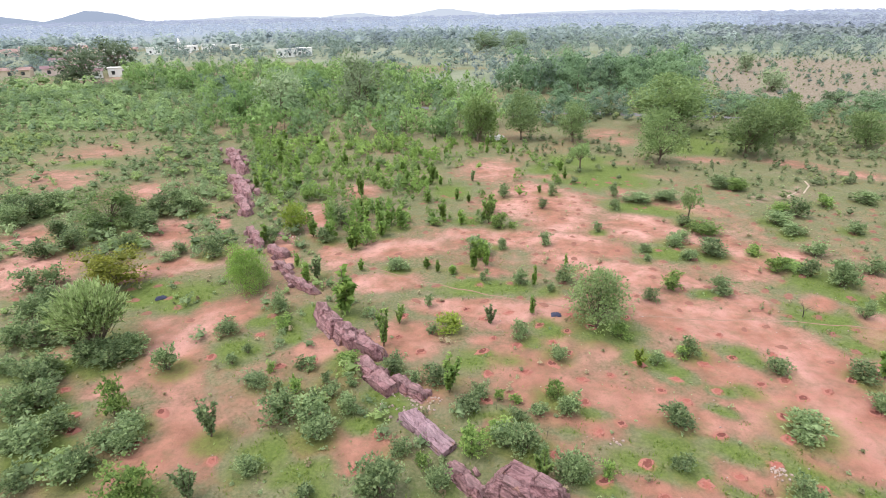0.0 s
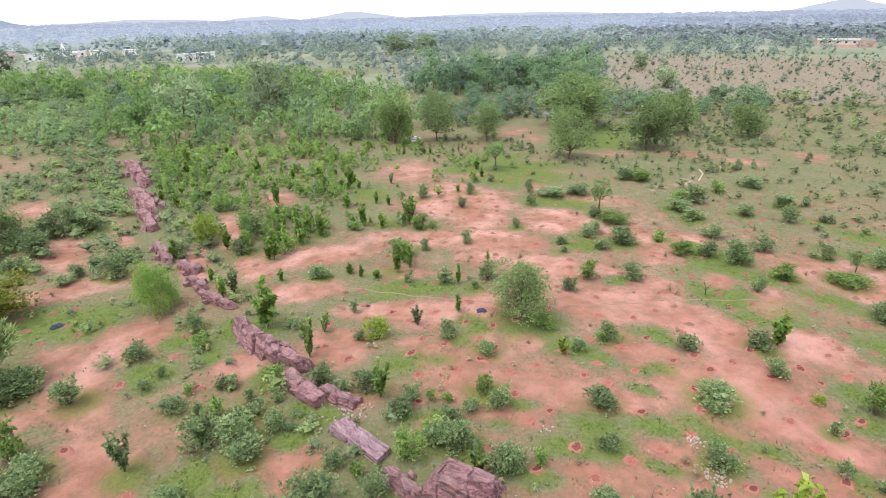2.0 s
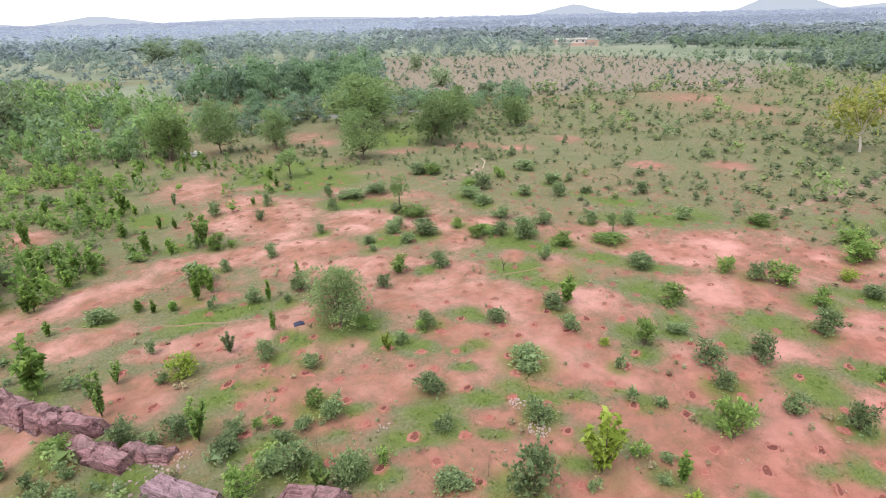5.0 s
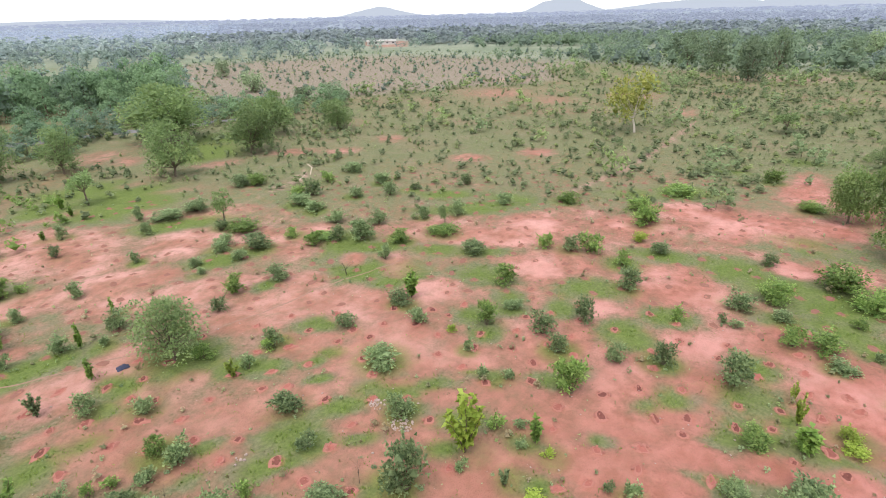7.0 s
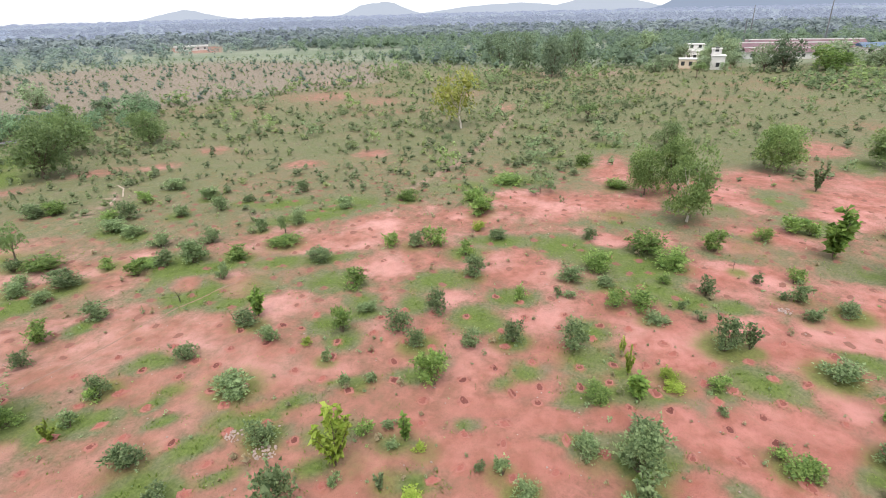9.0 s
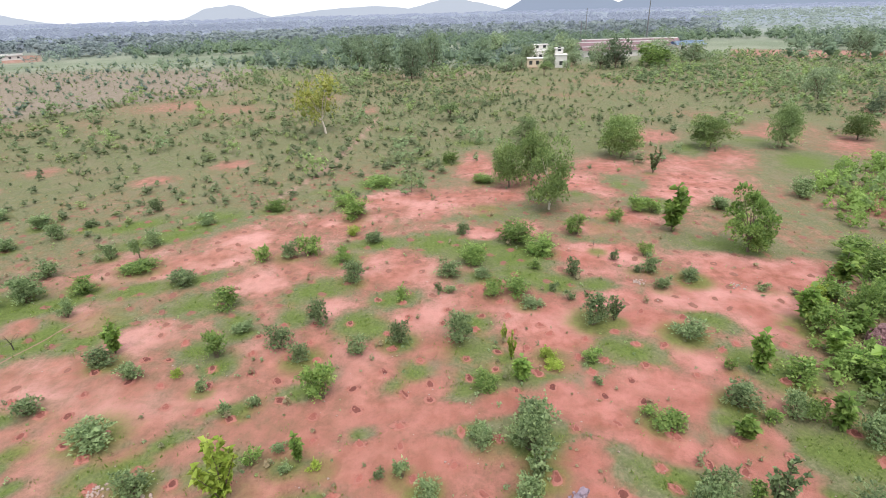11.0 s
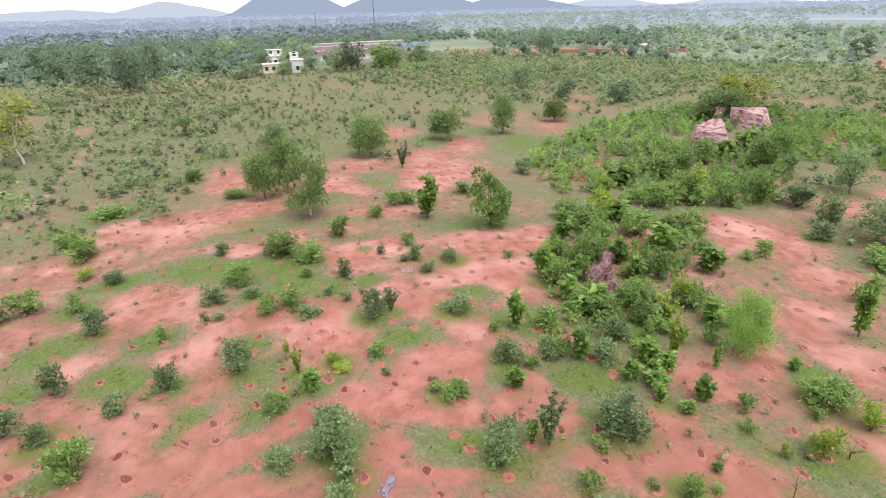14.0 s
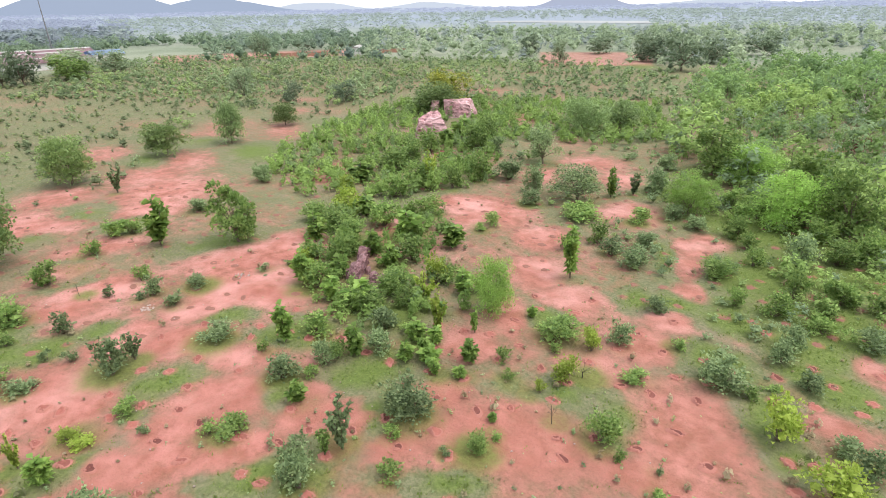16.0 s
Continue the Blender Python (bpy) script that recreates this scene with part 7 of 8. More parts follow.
# ---- rocks ----
def rock_block(r, lx, ly, lz, lean, fine, mat, top=0.74, cuts=8):
    """One angular block: a skewed box planed off by flat breaks, its beds standing out as ledges along its length."""
    bm = bmesh.new()
    bmesh.ops.create_cube(bm, size=1.0)
    for v in bm.verts:
        taper = top if v.co.z > 0 else 1.08
        v.co = Vector((v.co.x * lx * taper * r.uniform(0.86, 1.1), v.co.y * ly * taper * r.uniform(0.82, 1.12), v.co.z * lz * r.uniform(0.85, 1.1)))
    for k in range(cuts):
        n = Vector((r.gauss(0, 0.9), r.gauss(0, 0.9), r.uniform(-0.05, 1.1))).normalized()
        reach = abs(n.x) * lx / 2 + abs(n.y) * ly / 2 + abs(n.z) * lz / 2
        cut = bmesh.ops.bisect_plane(bm, geom=bm.verts[:] + bm.edges[:] + bm.faces[:], plane_co=n * reach * r.uniform(0.56, 0.82) * (1 if top > 0.6 else 0.88), plane_no=n, clear_outer=True)
        rim = [e for e in cut["geom_cut"] if isinstance(e, bmesh.types.BMEdge)]
        if rim:
            bmesh.ops.edgenet_fill(bm, edges=rim)
    bmesh.ops.triangulate(bm, faces=bm.faces[:])
    for _ in range(6):
        long_ones = [e for e in bm.edges if e.calc_length() > fine]
        if not long_ones:
            break
        bmesh.ops.subdivide_edges(bm, edges=long_ones, cuts=1)
        bmesh.ops.triangulate(bm, faces=[f for f in bm.faces if len(f.verts) > 3])
    bm.normal_update()
    off = Vector((r.uniform(0, 50), r.uniform(0, 50), r.uniform(0, 50)))
    bed = Vector((0.12, 0.80, 0.58)).normalized()
    size = min(3.0, max(0.9, max(ly, lz) / 1.7))
    moved = []
    for v in bm.verts:
        p, e = v.co, v.co + off
        q = p.dot(bed) * 5.5 / size + 1.1 * noise.noise(e * 0.7) + 0.4 * noise.noise(e * 2.1)
        ledge = (-0.055 if q % 1.0 > 0.7 else 0.02 * (q % 1.0)) * (0.4 + 0.9 * abs(noise.noise(e * 0.5)))
        joint = -0.07 if abs((p.x * 1.3 + 0.35 * noise.noise(e * 1.4)) % 1.7 - 0.5) < 0.07 else 0.0
        moved.append(p + v.normal * size * (ledge + joint + 0.03 * noise.noise(e * 1.6) + 0.022 * noise.noise(e * 6.0)))
    m = Matrix.Translation((0, 0, lz * 0.25)) @ Matrix.Rotation(lean, 4, "X") @ Matrix.Rotation(r.uniform(-0.10, 0.10), 4, "Y")
    for v, p in zip(bm.verts, moved):
        v.co = m @ p
    return bm_mesh("block", bm, mat)


def rock(seed, ax, ay, bx, by, wide, high, tilt, label, mat=None, blocks=0, plank=False):
    """An outcrop of split blocks that runs from a to b."""
    r = random.Random(seed)
    dx, dy = bx - ax, by - ay
    x, y, length = (ax + bx) / 2, (ay + by) / 2, math.hypot(dx, dy) * 1.08
    top = thing("rock", pose(x, y, ground_z(x, y) - 0.05, 0, 0, math.degrees(math.atan2(dy, dx))), label, "rock", "rock ridge")
    n = blocks or max(2, round(length / max(1.9, 1.45 * wide)))
    fine = 0.0055 * math.hypot(x, y) + 0.03
    for k in range(n):
        q = (k + 0.5) / n - 0.5
        big = r.uniform(0.85, 1.12) * (1 - 0.2 * abs(q)) if n > 1 else 1.0
        lx = length / n * (1.4 if n > 1 else 0.98) * r.uniform(0.88, 1.12)
        b = part("block", rock_block(r, lx, wide * 0.86 * big, high * 1.28 * big, radians(tilt) + r.uniform(-0.18, 0.18), fine, mat or ROCK, 0.97 if plank else 0.6 if wide > 2.2 else 0.74, 2 if plank else 13 if wide > 2.2 and n == 1 else 8), top)
        b.matrix_local = pose(q * length * 0.95, r.uniform(-0.10, 0.10) * wide, 0, 0, 0, r.uniform(-8, 8))
        for _ in range(r.choice((1, 2)) if wide < 3 and not plank else 0):
            b = part("block", rock_block(r, lx * r.uniform(0.2, 0.42), wide * r.uniform(0.25, 0.42), high * r.uniform(0.5, 0.9), r.uniform(-0.35, 0.35), fine * 1.3, mat or ROCK), top)
            b.matrix_local = pose(q * length + r.uniform(-0.5, 0.5) * lx, r.choice((-1, 1)) * wide * r.uniform(0.4, 0.58), 0, 0, 0, r.uniform(-40, 40))
    return top


rock(3, 2.3, 18.9, 5.6, 16.6, 2.4, 1.5, 12, "large angular block of pink banded rock", blocks=1)
rock(4, 0.7, 19.5, 2.0, 18.0, 1.2, 0.7, -8, "weathered pink rock block in the ridge")
rock(5, -1.2, 23.1, 0.85, 19.8, 1.15, 0.62, 5, "long flat slab of pinkish-grey rock", SLAB_ROCK, 1, True)
rock(6, -2.3, 26.2, -0.6, 24.7, 1.0, 0.7, -10, "broken pink rock block in the ridge")
rock(7, -4.5, 28.3, -2.5, 25.2, 1.5, 0.8, 10, "jagged pink rock block in the ridge")
rock(8, -6.3, 31.4, -3.5, 28.9, 1.5, 1.1, 14, "jagged rust-stained rock block in the ridge")
rock(9, -8.3, 34.4, -5.5, 30.8, 1.3, 1.2, -12, "tall split rock block in the ridge")
rock(10, -10.9, 39.5, -9.3, 37.7, 1.1, 0.8, 8, "small pink rock block in the ridge")
rock(11, -12.0, 40.7, -10.9, 39.8, 0.8, 0.5, 0, "low pale rock block in the ridge")
rock(12, -13.3, 43.2, -11.8, 41.7, 1.1, 0.7, -8, "small dark pink rock block")
rock(13, -14.9, 46.7, -13.2, 45.1, 1.7, 0.8, 5, "smooth mauve slab of rock")
rock(14, -18.0, 51.8, -16.0, 47.3, 1.4, 0.9, 0, "pale pink rock block beside shrubs")
rock(15, -22.3, 62.4, -19.9, 57.0, 1.5, 0.9, 9, "weathered pink rock block among scrub")
rock(16, -26.0, 71.4, -21.5, 62.8, 2.2, 1.1, -9, "broken pink rock outcrop among scrub")
rock(17, -31.7, 86.8, -25.6, 74.8, 2.4, 1.3, 0, "high pink rock outcrop at the ridge end")
rock(18, -16.1, 50.8, -13.9, 50.0, 0.9, 0.4, 0, "low rubble rock beside the ridge")
rock(19, 64.0, -59.2, 60.2, -63.0, 6.2, 4.4, 0, "big rounded pink-white rock dome among trees", PALE_ROCK, 1)
rock(20, 74.0, -75.6, 68.2, -79.6, 6.0, 4.2, 0, "massive pink rock block among trees", PALE_ROCK, 1)
rock(21, 75.6, -73.6, 73.6, -75.2, 3.6, 3.2, 0, "smaller pink rock between two big rocks", PALE_ROCK, 1)
rock(22, 31.2, -21.7, 33.0, -24.1, 1.1, 1.6, 20, "leaning mauve rock slab among teak saplings")
rock(23, 30.0, -22.3, 29.4, -23.3, 1.2, 1.1, -10, "angular pink rock block among teak saplings")
rock(24, 33.8, -24.5, 34.8, -26.0, 0.9, 1.3, 10, "upright mauve rock among teak saplings")


def rubble(x, y, spread, n, size, seed, label, mat=None):
    r = random.Random(seed)
    bm = bmesh.new()
    for _ in range(n):
        a, d, s = r.uniform(0, 6.28), spread * r.random() ** 0.7, size * r.uniform(0.4, 1.3)
        px, py = x + d * math.cos(a), y + d * math.sin(a)
        k = bmesh.ops.create_icosphere(bm, subdivisions=1, radius=s, matrix=pose(px, py, ground_z(px, py) + s * 0.25, r.uniform(0, 90), r.uniform(0, 90), 0))
        for v in k["verts"]:
            v.co += Vector((r.uniform(-1, 1), r.uniform(-1, 1), r.uniform(-1, 1))) * s * 0.25
    tagged(new("rubble", bm_mesh("rubble", bm, mat or PALE_STONE)), label, "stones", kind="stuff")


rubble(12.0, 93.6, 1.4, 60, 0.34, 1, "heap of white stones at the wood edge", WHITEWASH)
rubble(9.1, 21.1, 0.5, 7, 0.07, 2, "few white stones on the ground")
rubble(15.8, 16.3, 0.6, 50, 0.07, 3, "heap of pinkish stones beside a shrub")
rubble(16.1, 18.5, 0.5, 30, 0.07, 4, "small heap of pink stones")
rubble(-0.4, 24.3, 0.9, 26, 0.08, 5, "loose pale stones beside the rock ridge")
rubble(-2.1, 24.1, 1.0, 20, 0.08, 6, "broken stones beside the rock ridge")
rubble(39.0, -9.4, 0.5, 30, 0.08, 7, "small pale stone heap on red soil")
rubble(38.8, -16.5, 0.6, 20, 0.07, 8, "scattered pale stones on red soil")
rubble(-13.4, 50.0, 1.2, 24, 0.1, 9, "broken pale stones by the ridge")


# ---- planting pits ----
def pit_mesh(seed, n=12, slim=False):
    """A shallow dug hollow, with the soil thrown up on one side."""
    r = random.Random(seed)
    prof = ((0.0, 0.008), (0.15, 0.010), (0.25, 0.045), (0.36, 0.02), (0.50, -0.05))
    if slim:
        prof = (prof[0], prof[1], prof[2], prof[4])
    wobble = [1 + r.uniform(-0.22, 0.22) for _ in range(n)]
    vs = [(0, 0, prof[0][1])]
    for d, z in prof[1:]:
        for k in range(n):
            a = 2 * math.pi * k / n
            side = max(0, math.cos(a - 0.6))
            e = d * wobble[k] * (1 + r.uniform(-0.1, 0.1)) * (1 + 0.3 * side)
            vs.append((e * math.cos(a), e * math.sin(a), z * (0.45 + 1.6 * side if d > 0.2 and z > 0 else 1) * r.uniform(0.7, 1.3)))
    fs = []
    for ring in range(len(prof) - 2):
        for k in range(n):
            a, b = 1 + ring * n + k, 1 + ring * n + (k + 1) % n
            fs.append((a, a + n, b + n, b))
    fs += [(1 + k, 1 + k + 1, 1 + (k + 2) % n, 0) for k in range(0, n, 2)]
    deep = [1 if i < n or i >= len(fs) - n // 2 else 0 for i in range(len(fs))]
    me = mesh_from("pit", vs, fs, OLD_PIT if slim else PIT_SOIL)
    me.materials.append(PIT_FLOOR)
    me.polygons.foreach_set("material_index", deep)
    return me


def build_pits():
    r = random.Random(22)
    meshes = [pit_mesh(k) for k in range(6)]
    slim = [pit_mesh(k, 8, True) for k in range(6)]
    clod_v, clod_f = [], []
    spots = PITS
    far_v, far_f, at = [], [], 0
    for k, (x, y, d) in enumerate(spots):
        m = pose(x, y, ground_z(x, y) + 0.004, 0, 0, r.uniform(-60, 60)) @ Matrix.Diagonal((r.uniform(0.5, 0.95), r.uniform(0.42, 0.78), r.uniform(0.8, 1.5), 1))
        me = meshes[k % 6] if k < 290 else slim[k % 6]
        if k < 290:
            for _ in range(6):
                a, q, c = 0.6 + r.gauss(0, 0.9), r.uniform(0.26, 0.5), r.uniform(0.03, 0.07)
                o = m @ Vector((q * math.cos(a), q * math.sin(a), 0))
                n0 = len(clod_v)
                clod_v += [(o.x + sx * c * r.uniform(0.6, 1.2), o.y + sy * c * r.uniform(0.6, 1.2), o.z + z) for z in (-0.03, c * r.uniform(0.8, 1.5)) for sx, sy in ((-1, -1), (1, -1), (1, 1), (-1, 1))]
                clod_f += [(n0 + 4, n0 + 5, n0 + 6, n0 + 7)] + [(n0 + e, n0 + (e + 1) % 4, n0 + 4 + (e + 1) % 4, n0 + 4 + e) for e in range(4)]
            ob = new("planting_pit", me)
            ob.matrix_world = m
            tagged(ob, "shallow planting pit dug in red soil", "pit", "planting pits")
        else:
            co = np.empty(len(me.vertices) * 3)
            me.vertices.foreach_get("co", co)
            a = np.array(m)
            far_v.append(co.reshape(-1, 3) @ a[:3, :3].T + a[:3, 3])
            idx = np.empty(len(me.loops), np.int32)
            me.loops.foreach_get("vertex_index", idx)
            far_f.append(idx.reshape(-1, 4) + at)
            at += len(me.vertices)
    tagged(new("soil_clods", mesh_from("soil_clods", clod_v, clod_f, PIT_SOIL)), "loose clods of dug soil beside the pits", "soil", kind="stuff")
    if far_v:
        tagged(new("far_planting_pits", mesh_from("far_planting_pits", np.concatenate(far_v), np.concatenate(far_f), OLD_PIT, True)), "rows of planting pits farther off", "pit", kind="stuff")


build_pits()


# ---- buildings far off ----
def house(x, y, turn, blocks, wall, label, group=""):
    """A house of box blocks: each x0, y0, x1, y1, height, windows along its front and side."""
    top = thing("house", pose(x, y, ground_z(x, y) - 0.1, 0, 0, turn), label, "house", group)
    for x0, y0, x1, y1, z0, z1, nw in blocks:
        bm = bmesh.new()
        box(bm, x0, y0, z0, x1, y1, z1, 0.03)
        part("wall", bm_mesh("wall", bm, wall), top)
        bm = bmesh.new()
        box(bm, x0 - 0.25, y0 - 0.25, z1 + 0.004, x1 + 0.25, y1 + 0.25, z1 + 0.28, 0.04)
        part("roof_slab", bm_mesh("roof_slab", bm, WHITEWASH), top)
        for k in range(nw):
            cx = x0 + (x1 - x0) * (k + 0.5) / nw
            bm = bmesh.new()
            box(bm, cx - 0.55, y0 - 0.05, z0 + 1.0, cx + 0.55, y0 + 0.12, z0 + 2.3)
            w = part("window", bm_mesh("window", bm, GLASS_DARK), top)
            bm = bmesh.new()
            box(bm, cx - 0.7, y0 - 0.3, z0 + 2.34, cx + 0.7, y0 - 0.004, z0 + 2.44)
            part("sunshade", bm_mesh("sunshade", bm, wall), w)
    return top


def long_shed(x, y, turn, length, depth, eaves, ridge, roof, label, group="", category="shed", wall=None):
    """A long low shed with a pitched roof, posts and openings along it."""
    top = thing("shed", pose(x, y, ground_z(x, y) - 0.1, 0, 0, turn), label, category, group)
    bm = bmesh.new()
    box(bm, -length / 2, -depth / 2, 0, length / 2, depth / 2, eaves - 0.05, 0.03)
    part("wall", bm_mesh("wall", bm, wall or WHITEWASH), top)
    for side in (-1, 1):
        bm = bmesh.new()
        y1 = side * (depth / 2 + 0.6)
        vs = [bm.verts.new(p) for p in ((-length / 2 - 0.5, 0, ridge), (length / 2 + 0.5, 0, ridge), (length / 2 + 0.5, y1, eaves), (-length / 2 - 0.5, y1, eaves))]
        f = bm.faces.new(vs)
        bmesh.ops.solidify(bm, geom=[f], thickness=0.08)
        sheet = part("roof", bm_mesh("roof", bm, roof), top)
        if roof is SHEET_ROOF and length > 20:
            bm = bmesh.new()
            q0, q1 = (0.02, 0.2)
            lift = 0.03
            ys, zs = [y1 * q0, y1 * q1], [ridge + (eaves - ridge) * q0 + lift, ridge + (eaves - ridge) * q1 + lift]
            f = bm.faces.new([bm.verts.new(p) for p in ((-length / 2 - 0.4, ys[0], zs[0]), (length / 2 + 0.4, ys[0], zs[0]), (length / 2 + 0.4, ys[1], zs[1]), (-length / 2 - 0.4, ys[1], zs[1]))])
            bmesh.ops.solidify(bm, geom=[f], thickness=0.02)
            part("pale_sheet", bm_mesh("pale_sheet", bm, WHITEWASH), sheet)
    n = max(2, int(length / 4))
    for k in range(n):
        cx = -length / 2 + length * (k + 0.5) / n
        bm = bmesh.new()
        box(bm, cx - 0.6, -depth / 2 - 0.05, 0.9, cx + 0.6, -depth / 2 + 0.1, eaves - 0.6)
        part("window", bm_mesh("window", bm, GLASS_DARK), top)
    return top


# the farmstead to the east
house(208, -15, -90, [(-2.0, -3, 2.0, 3, 0, 4.2, 1), (-2.0, -0.5, 0.8, 3, 4.5, 6.2, 1)], WHITEWASH, "whitewashed two-storey farmhouse with stepped flat roof", "farmstead")
house(210, -7.0, -90, [(-3.6, -2, 3.6, 3, 0, 2.9, 3)], CREAM, "low cream-painted farm building with flat roof", "farmstead")
house(241, -9.0, -88, [(-3.2, -3, 3.2, 3, 0, 3.4, 3), (-2.9, -2.6, 2.9, 2.6, 3.7, 5.8, 2)], FAR_WHITE, "white two-storey farm block behind trees", "farmstead")
trees("round", [(203, -10.2, 3.4, 4.6), (226, -4.0, 6.5, 7.0), (229, -13.0, 5.0, 6.0), (201, -1.0, 4.6, 4.4), (199, -11.2, 3.0, 4.6), (200, -16.8, 3.0, 3.2), (214, -20.5, 5.5, 5.0), (212, 1.5, 6.0, 4.6), (196, 4.0, 5.0, 3.2), (217, -10.6, 4.0, 5.6)])
long_shed(268, -46, -84, 40, 9, 3.2, 5.2, SHEET_ROOF, "long low shed with mauve sheet roof", "farm sheds")
long_shed(284, -52, -84, 44, 9, 3.4, 5.6, SHEET_ROOF, "second long shed with mauve sheet roof", "farm sheds")
long_shed(252, -40, -84, 26, 7, 2.6, 4.2, SHEET_ROOF, "shorter shed with faded mauve roof", "farm sheds")
long_shed(274, -76, -78, 13, 8, 3.0, 4.6, BLUE_ROOF, "small shed with bright blue sheet roof", "farm sheds")
long_shed(206, -158, -52, 10, 6, 3.0, 3.9, WHITEWASH, "small open shed with pale roof on bare field", "field shed")
long_shed(292, 292, -45, 20, 8, 2.5, 3.4, WHITEWASH, "long white building before the far woods", "far buildings", "building")
long_shed(300, 330, -45, 10, 8, 3.0, 4.0, WHITEWASH, "small white building before the far woods", "far buildings", "building")


def pole(x, y, h, label):
    top = thing("pole", pose(x, y, ground_z(x, y) - 0.2), label, "pole", "tall poles")
    v, f = tubes([[((0, 0, 0), 0.42), ((0, 0, h * 0.5), 0.3), ((0, 0, h), 0.16)]], 10)
    part("mast", mesh_from("mast", v, f, STEEL, True), top)
    bm = bmesh.new()
    box(bm, -0.9, -0.9, 0, 0.9, 0.9, 0.6, 0.05)
    part("base", bm_mesh("base", bm, WHITEWASH), top)
    bm = bmesh.new()
    box(bm, -0.7, -0.08, h - 1.2, 0.7, 0.08, h - 1.05)
    part("crossarm", bm_mesh("crossarm", bm, STEEL), top)


pole(332, -37, 19, "tall grey mast standing behind the sheds")
pole(332, -70, 26, "taller grey mast standing behind the sheds")
pole(318, -33, 13, "slim grey mast beside the sheds")


def field_wall(pts):
    top = tagged(thing("boundary_wall", Matrix(), "low brick boundary wall round a bare field", "wall"), kind="structure")
    for (ax, ay), (bx, by) in zip(pts[:-1], pts[1:]):
        n = int(math.hypot(bx - ax, by - ay) / 6)
        for k in range(n):
            q, e = k / n, (k + 0.985) / n
            bm = bmesh.new()
            length = math.hypot(bx - ax, by - ay) * (e - q)
            box(bm, 0, -0.15, 0, length, 0.15, 1.7, 0.02)
            o = part("wall_panel", bm_mesh("wall_panel", bm, BRICK), top)
            o.matrix_world = pose(ax + (bx - ax) * q, ay + (by - ay) * q, -0.05, 0, 0, math.degrees(math.atan2(by - ay, bx - ax)))


field_wall([(226, -128), (214, -148)])
field_wall([(204, -168), (196, -180)])

# the village to the north-west
_v = random.Random(9)
NEAR_HOUSES = [
    (-124, 214, 8, 5, 2), (-117, 221, 7, 5, 3), (-146, 262, 9, 6, 2), (-160, 225, 13, 6, 1), (-147, 231, 9, 6, 0), (-140, 240, 8, 6, 2), (-174, 279, 8, 6, 0), (-165, 283, 7, 6, 1), (-161, 292, 7, 6, 2), (-154, 295, 6, 6, 2), (-253, 360, 9, 7, 4), (-240, 376, 10, 7, 4), (-222, 362, 8, 7, 4), (-210, 382, 8, 6, 1), (-262, 392, 11, 7, 4), (-230, 392, 9, 7, 4),
]
FAR_HOUSES = [
    (-266, 453, 9, 7, 3), (-197, 370, 8, 6, 3), (-188, 376, 7, 6, 1), (-164, 356, 9, 7, 3), (-152, 366, 11, 7, 3), (-139, 378, 9, 7, 3), (-158, 392, 12, 8, 3), (-126, 392, 8, 7, 3), (-74, 310, 9, 6, 3), (-66, 318, 8, 6, 3),
]
for vx, vy, vw, vd, kind in NEAR_HOUSES + FAR_HOUSES:
    turn_ = math.degrees(math.atan2(-vx, vy)) + _v.uniform(-16, 16)
    if kind == 3:
        house(vx, vy, turn_, [(-vw / 2, -vd / 2, vw / 2, vd / 2, 0, 3.0 + _v.uniform(0, 1.2), max(2, vw // 4))], FAR_WHITE, "white flat-roofed village house", "village houses")
    elif kind == 4:
        long_shed(vx, vy, turn_, vw, vd, 2.6, 4.6, TILE_ROOF, "village house with broad red tile roof", "village houses", "house", PINKWALL)
    else:
        long_shed(vx, vy, turn_, vw, vd, 2.8, 3.7, (SHEET_ROOF, TILE_ROOF, SHEET_ROOF)[kind], "low village house with pink walls", "village houses", "house", (PINKWALL, CREAM, FAR_WHITE)[kind])


def spire(x, y):
    top = thing("temple", pose(x, y, -0.1), "small white temple with a tapering spire", "temple")
    bm = bmesh.new()
    box(bm, -2.4, -2.4, 0, 2.4, 2.4, 3.4, 0.05)
    part("wall", bm_mesh("wall", bm, FAR_WHITE), top)
    bm = bmesh.new()
    bmesh.ops.create_cone(bm, cap_ends=True, segments=12, radius1=1.7, radius2=0.2, depth=4.6, matrix=Matrix.Translation((0, 0, 5.7)))
    part("spire", bm_mesh("spire", bm, FAR_WHITE, True), top)


spire(-166, 397)


# ---- road, water and small things ----
def strip(name, pts, half, mat, label, category, lift=0.06):
    vs, fs = [], []
    for k, (x, y) in enumerate(pts):
        ax, ay = pts[max(0, k - 1)]
        bx, by = pts[min(len(pts) - 1, k + 1)]
        d = math.hypot(bx - ax, by - ay)
        nx, ny = -(by - ay) / d * half, (bx - ax) / d * half
        for q in (1.0, 0.5, 0.0, -0.5, -1.0):
            px, py = x + nx * q, y + ny * q
            vs.append((px, py, ground_z(px, py) + lift + 0.08 * (1 - q * q)))
        if k:
            a = 5 * (k - 1)
            fs += [(a + s, a + s + 1, a + s + 6, a + s + 5) for s in range(4)]
    return tagged(new(name, mesh_from(name, vs, fs, mat, True)), label, category, kind="structure")


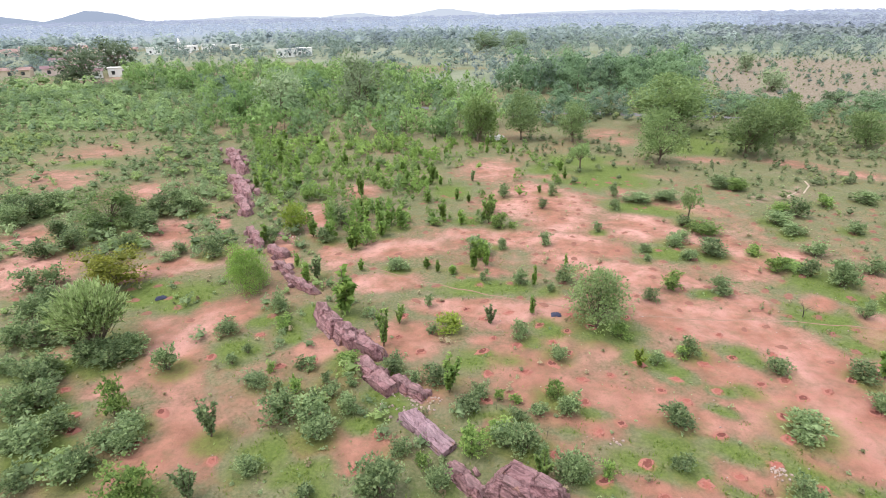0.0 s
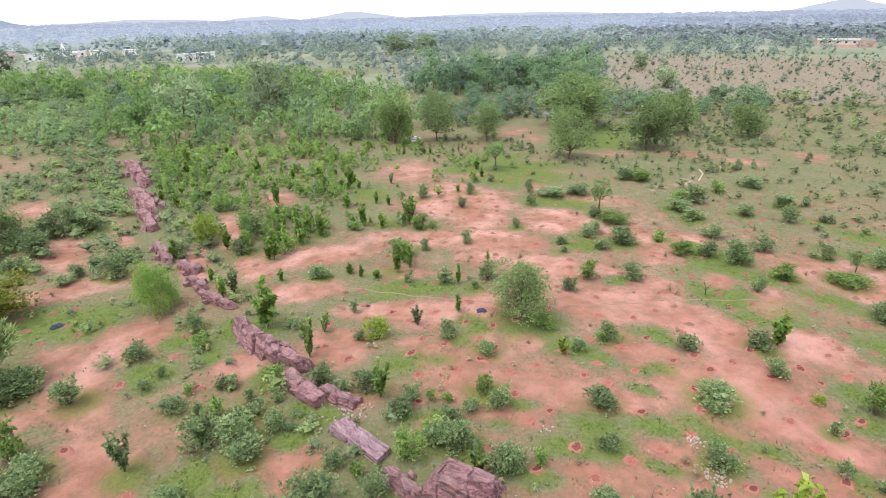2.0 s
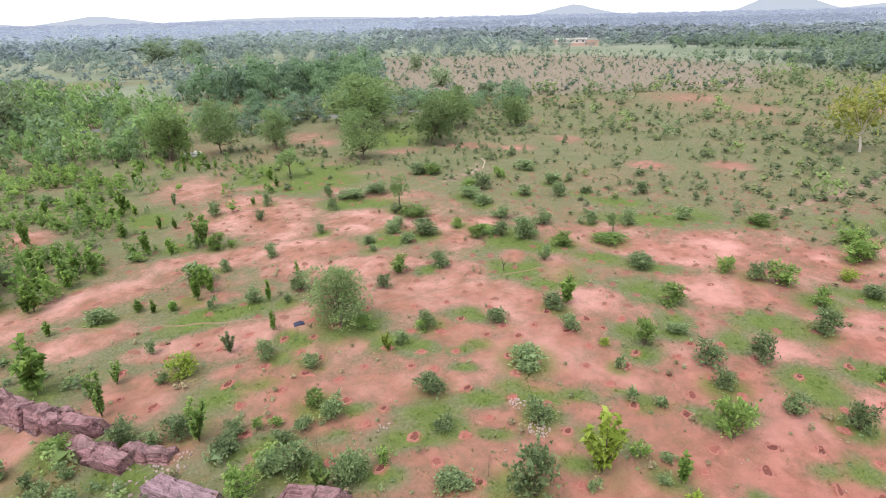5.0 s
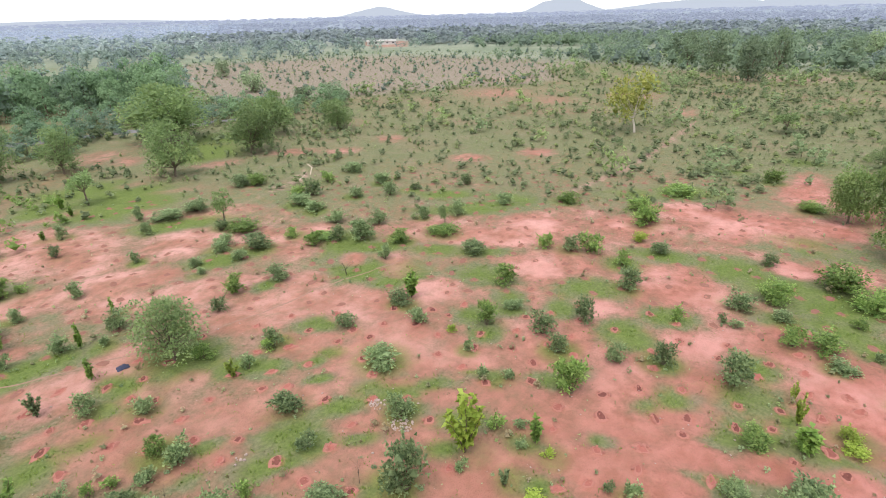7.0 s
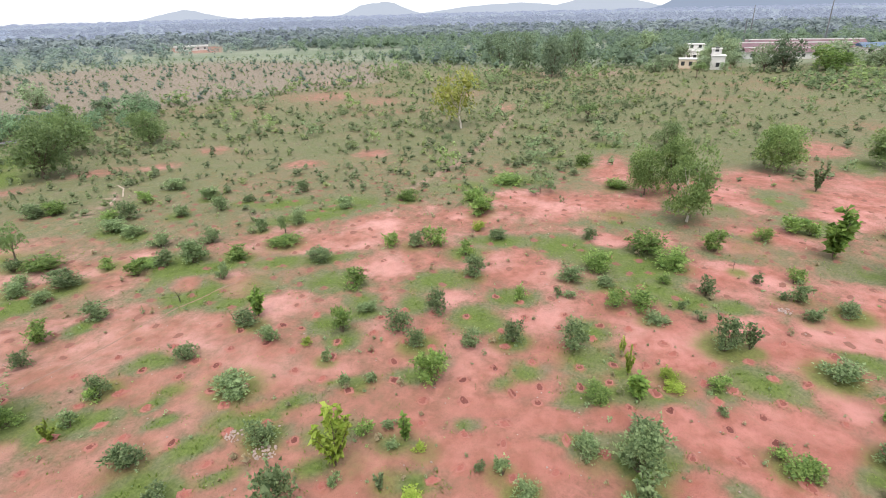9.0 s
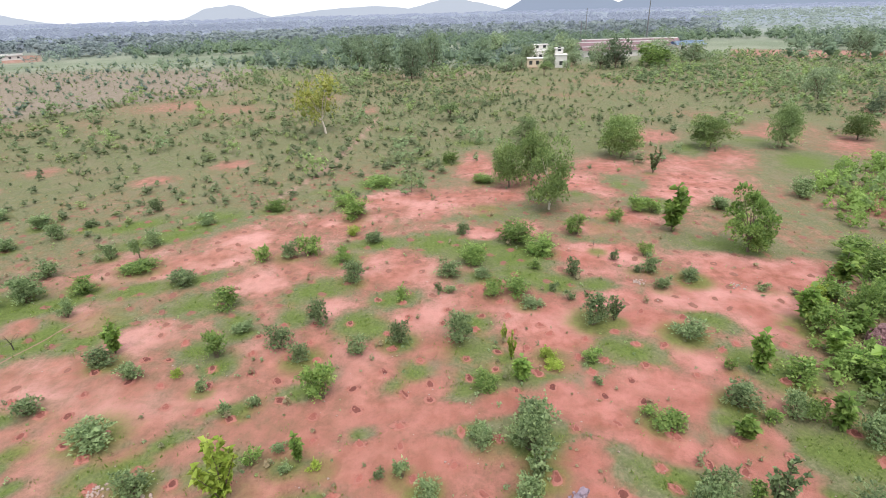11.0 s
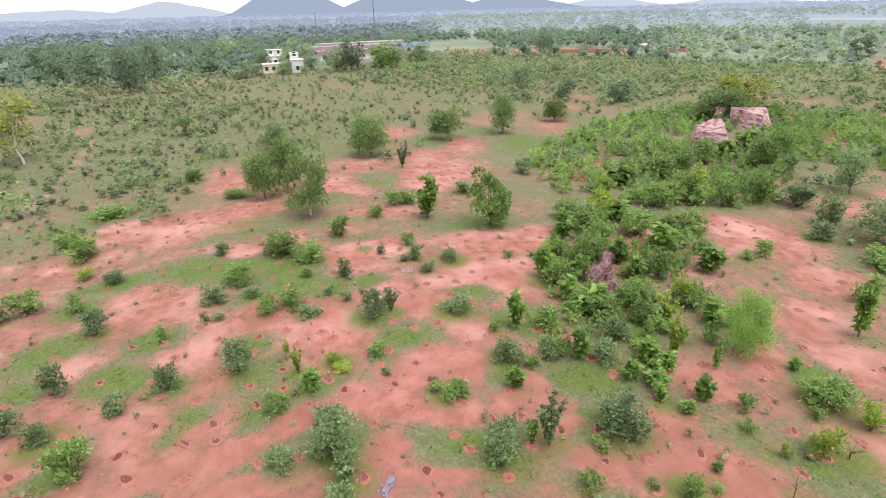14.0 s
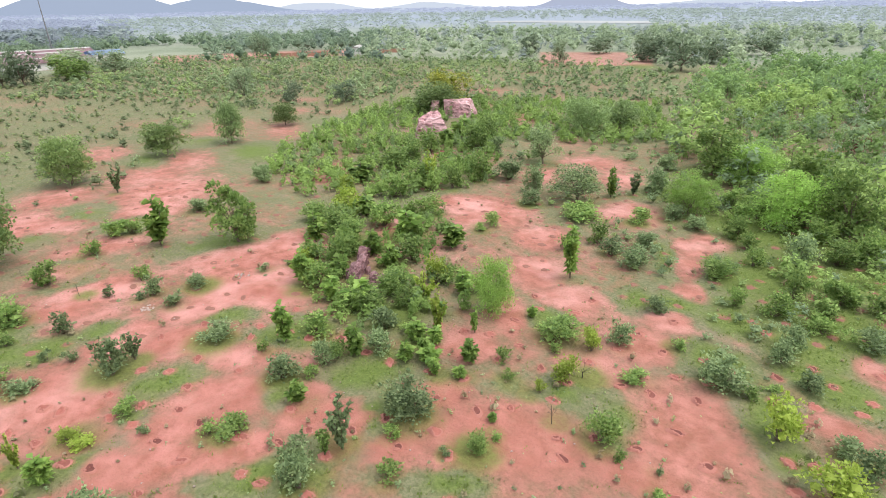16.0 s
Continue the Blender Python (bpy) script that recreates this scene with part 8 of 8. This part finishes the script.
road_pts = [(-60, 152), (-7, 131), (14, 123), (40, 114.5), (58, 109), (75, 102), (77, 88), (84, 76)]
fine_road = [(ax + (bx - ax) * q / 6, ay + (by - ay) * q / 6) for (ax, ay), (bx, by) in zip(road_pts[:5], road_pts[1:6]) for q in range(6)]
strip("road", fine_road, 1.7, ASPHALT, "narrow grey asphalt road behind the trees", "road")
def eased(pts, n=8):
    return [(ax + (bx - ax) * q / n, ay + (by - ay) * q / n) for (ax, ay), (bx, by) in zip(pts[:-1], pts[1:]) for q in range(n)] + [pts[-1]]


for line, wide in FOOTPATHS:
    if wide in (0.14, 0.15):
        strip("footpath", eased(line), wide, BLEACHED, "whitish washed-out path in the turf", "path", -0.04)
    else:
        strip("footpath", eased(line), wide, TRODDEN, "thin pale footpath worn into red soil", "path", -0.06)
strip("water", eased([(470, -570), (425, -585), (360, -590), (300, -585), (255, -590)]), 34, WATER_PALE, "pale shallow water on the far plain", "water", 0.3)


def cloth(x, y, w, d, mat, label, seed):
    """A crumpled cloth left on the ground."""
    r = random.Random(seed)
    bm = bmesh.new()
    bmesh.ops.create_grid(bm, x_segments=14, y_segments=10, size=0.5)
    for v in bm.verts:
        q = Vector((v.co.x * 5 + seed, v.co.y * 5, 0.3 * seed))
        edge = max(0.0, 1 - (2 * abs(v.co.x)) ** 4) * max(0.0, 1 - (2 * abs(v.co.y)) ** 4)
        px, py = v.co.x * w * (1 + 0.3 * noise.noise(q)), v.co.y * d * (1 + 0.3 * noise.noise(q + Vector((7, 0, 0))))
        v.co = Vector((px, py, 0.03 + edge * (0.12 + 0.22 * abs(noise.noise(q * 1.3)))))
    ob = new("cloth", bm_mesh("cloth", bm, mat, True))
    ob.matrix_world = pose(x, y, ground_z(x, y), 0, 0, r.uniform(0, 180))
    return tagged(ob, label, "cloth")


cloth(-21.1, 38.0, 0.85, 0.45, CLOTH_DARK, "crumpled dark-blue cloth lying on grass", 1)
cloth(8.9, 33.4, 0.7, 0.5, CLOTH_DARK, "crumpled black cloth lying on red soil", 2)
rock(41, 17.7, -2.6, 18.4, -3.1, 0.55, 0.22, 4, "low lilac-grey stone in a mound of red soil", LILAC)
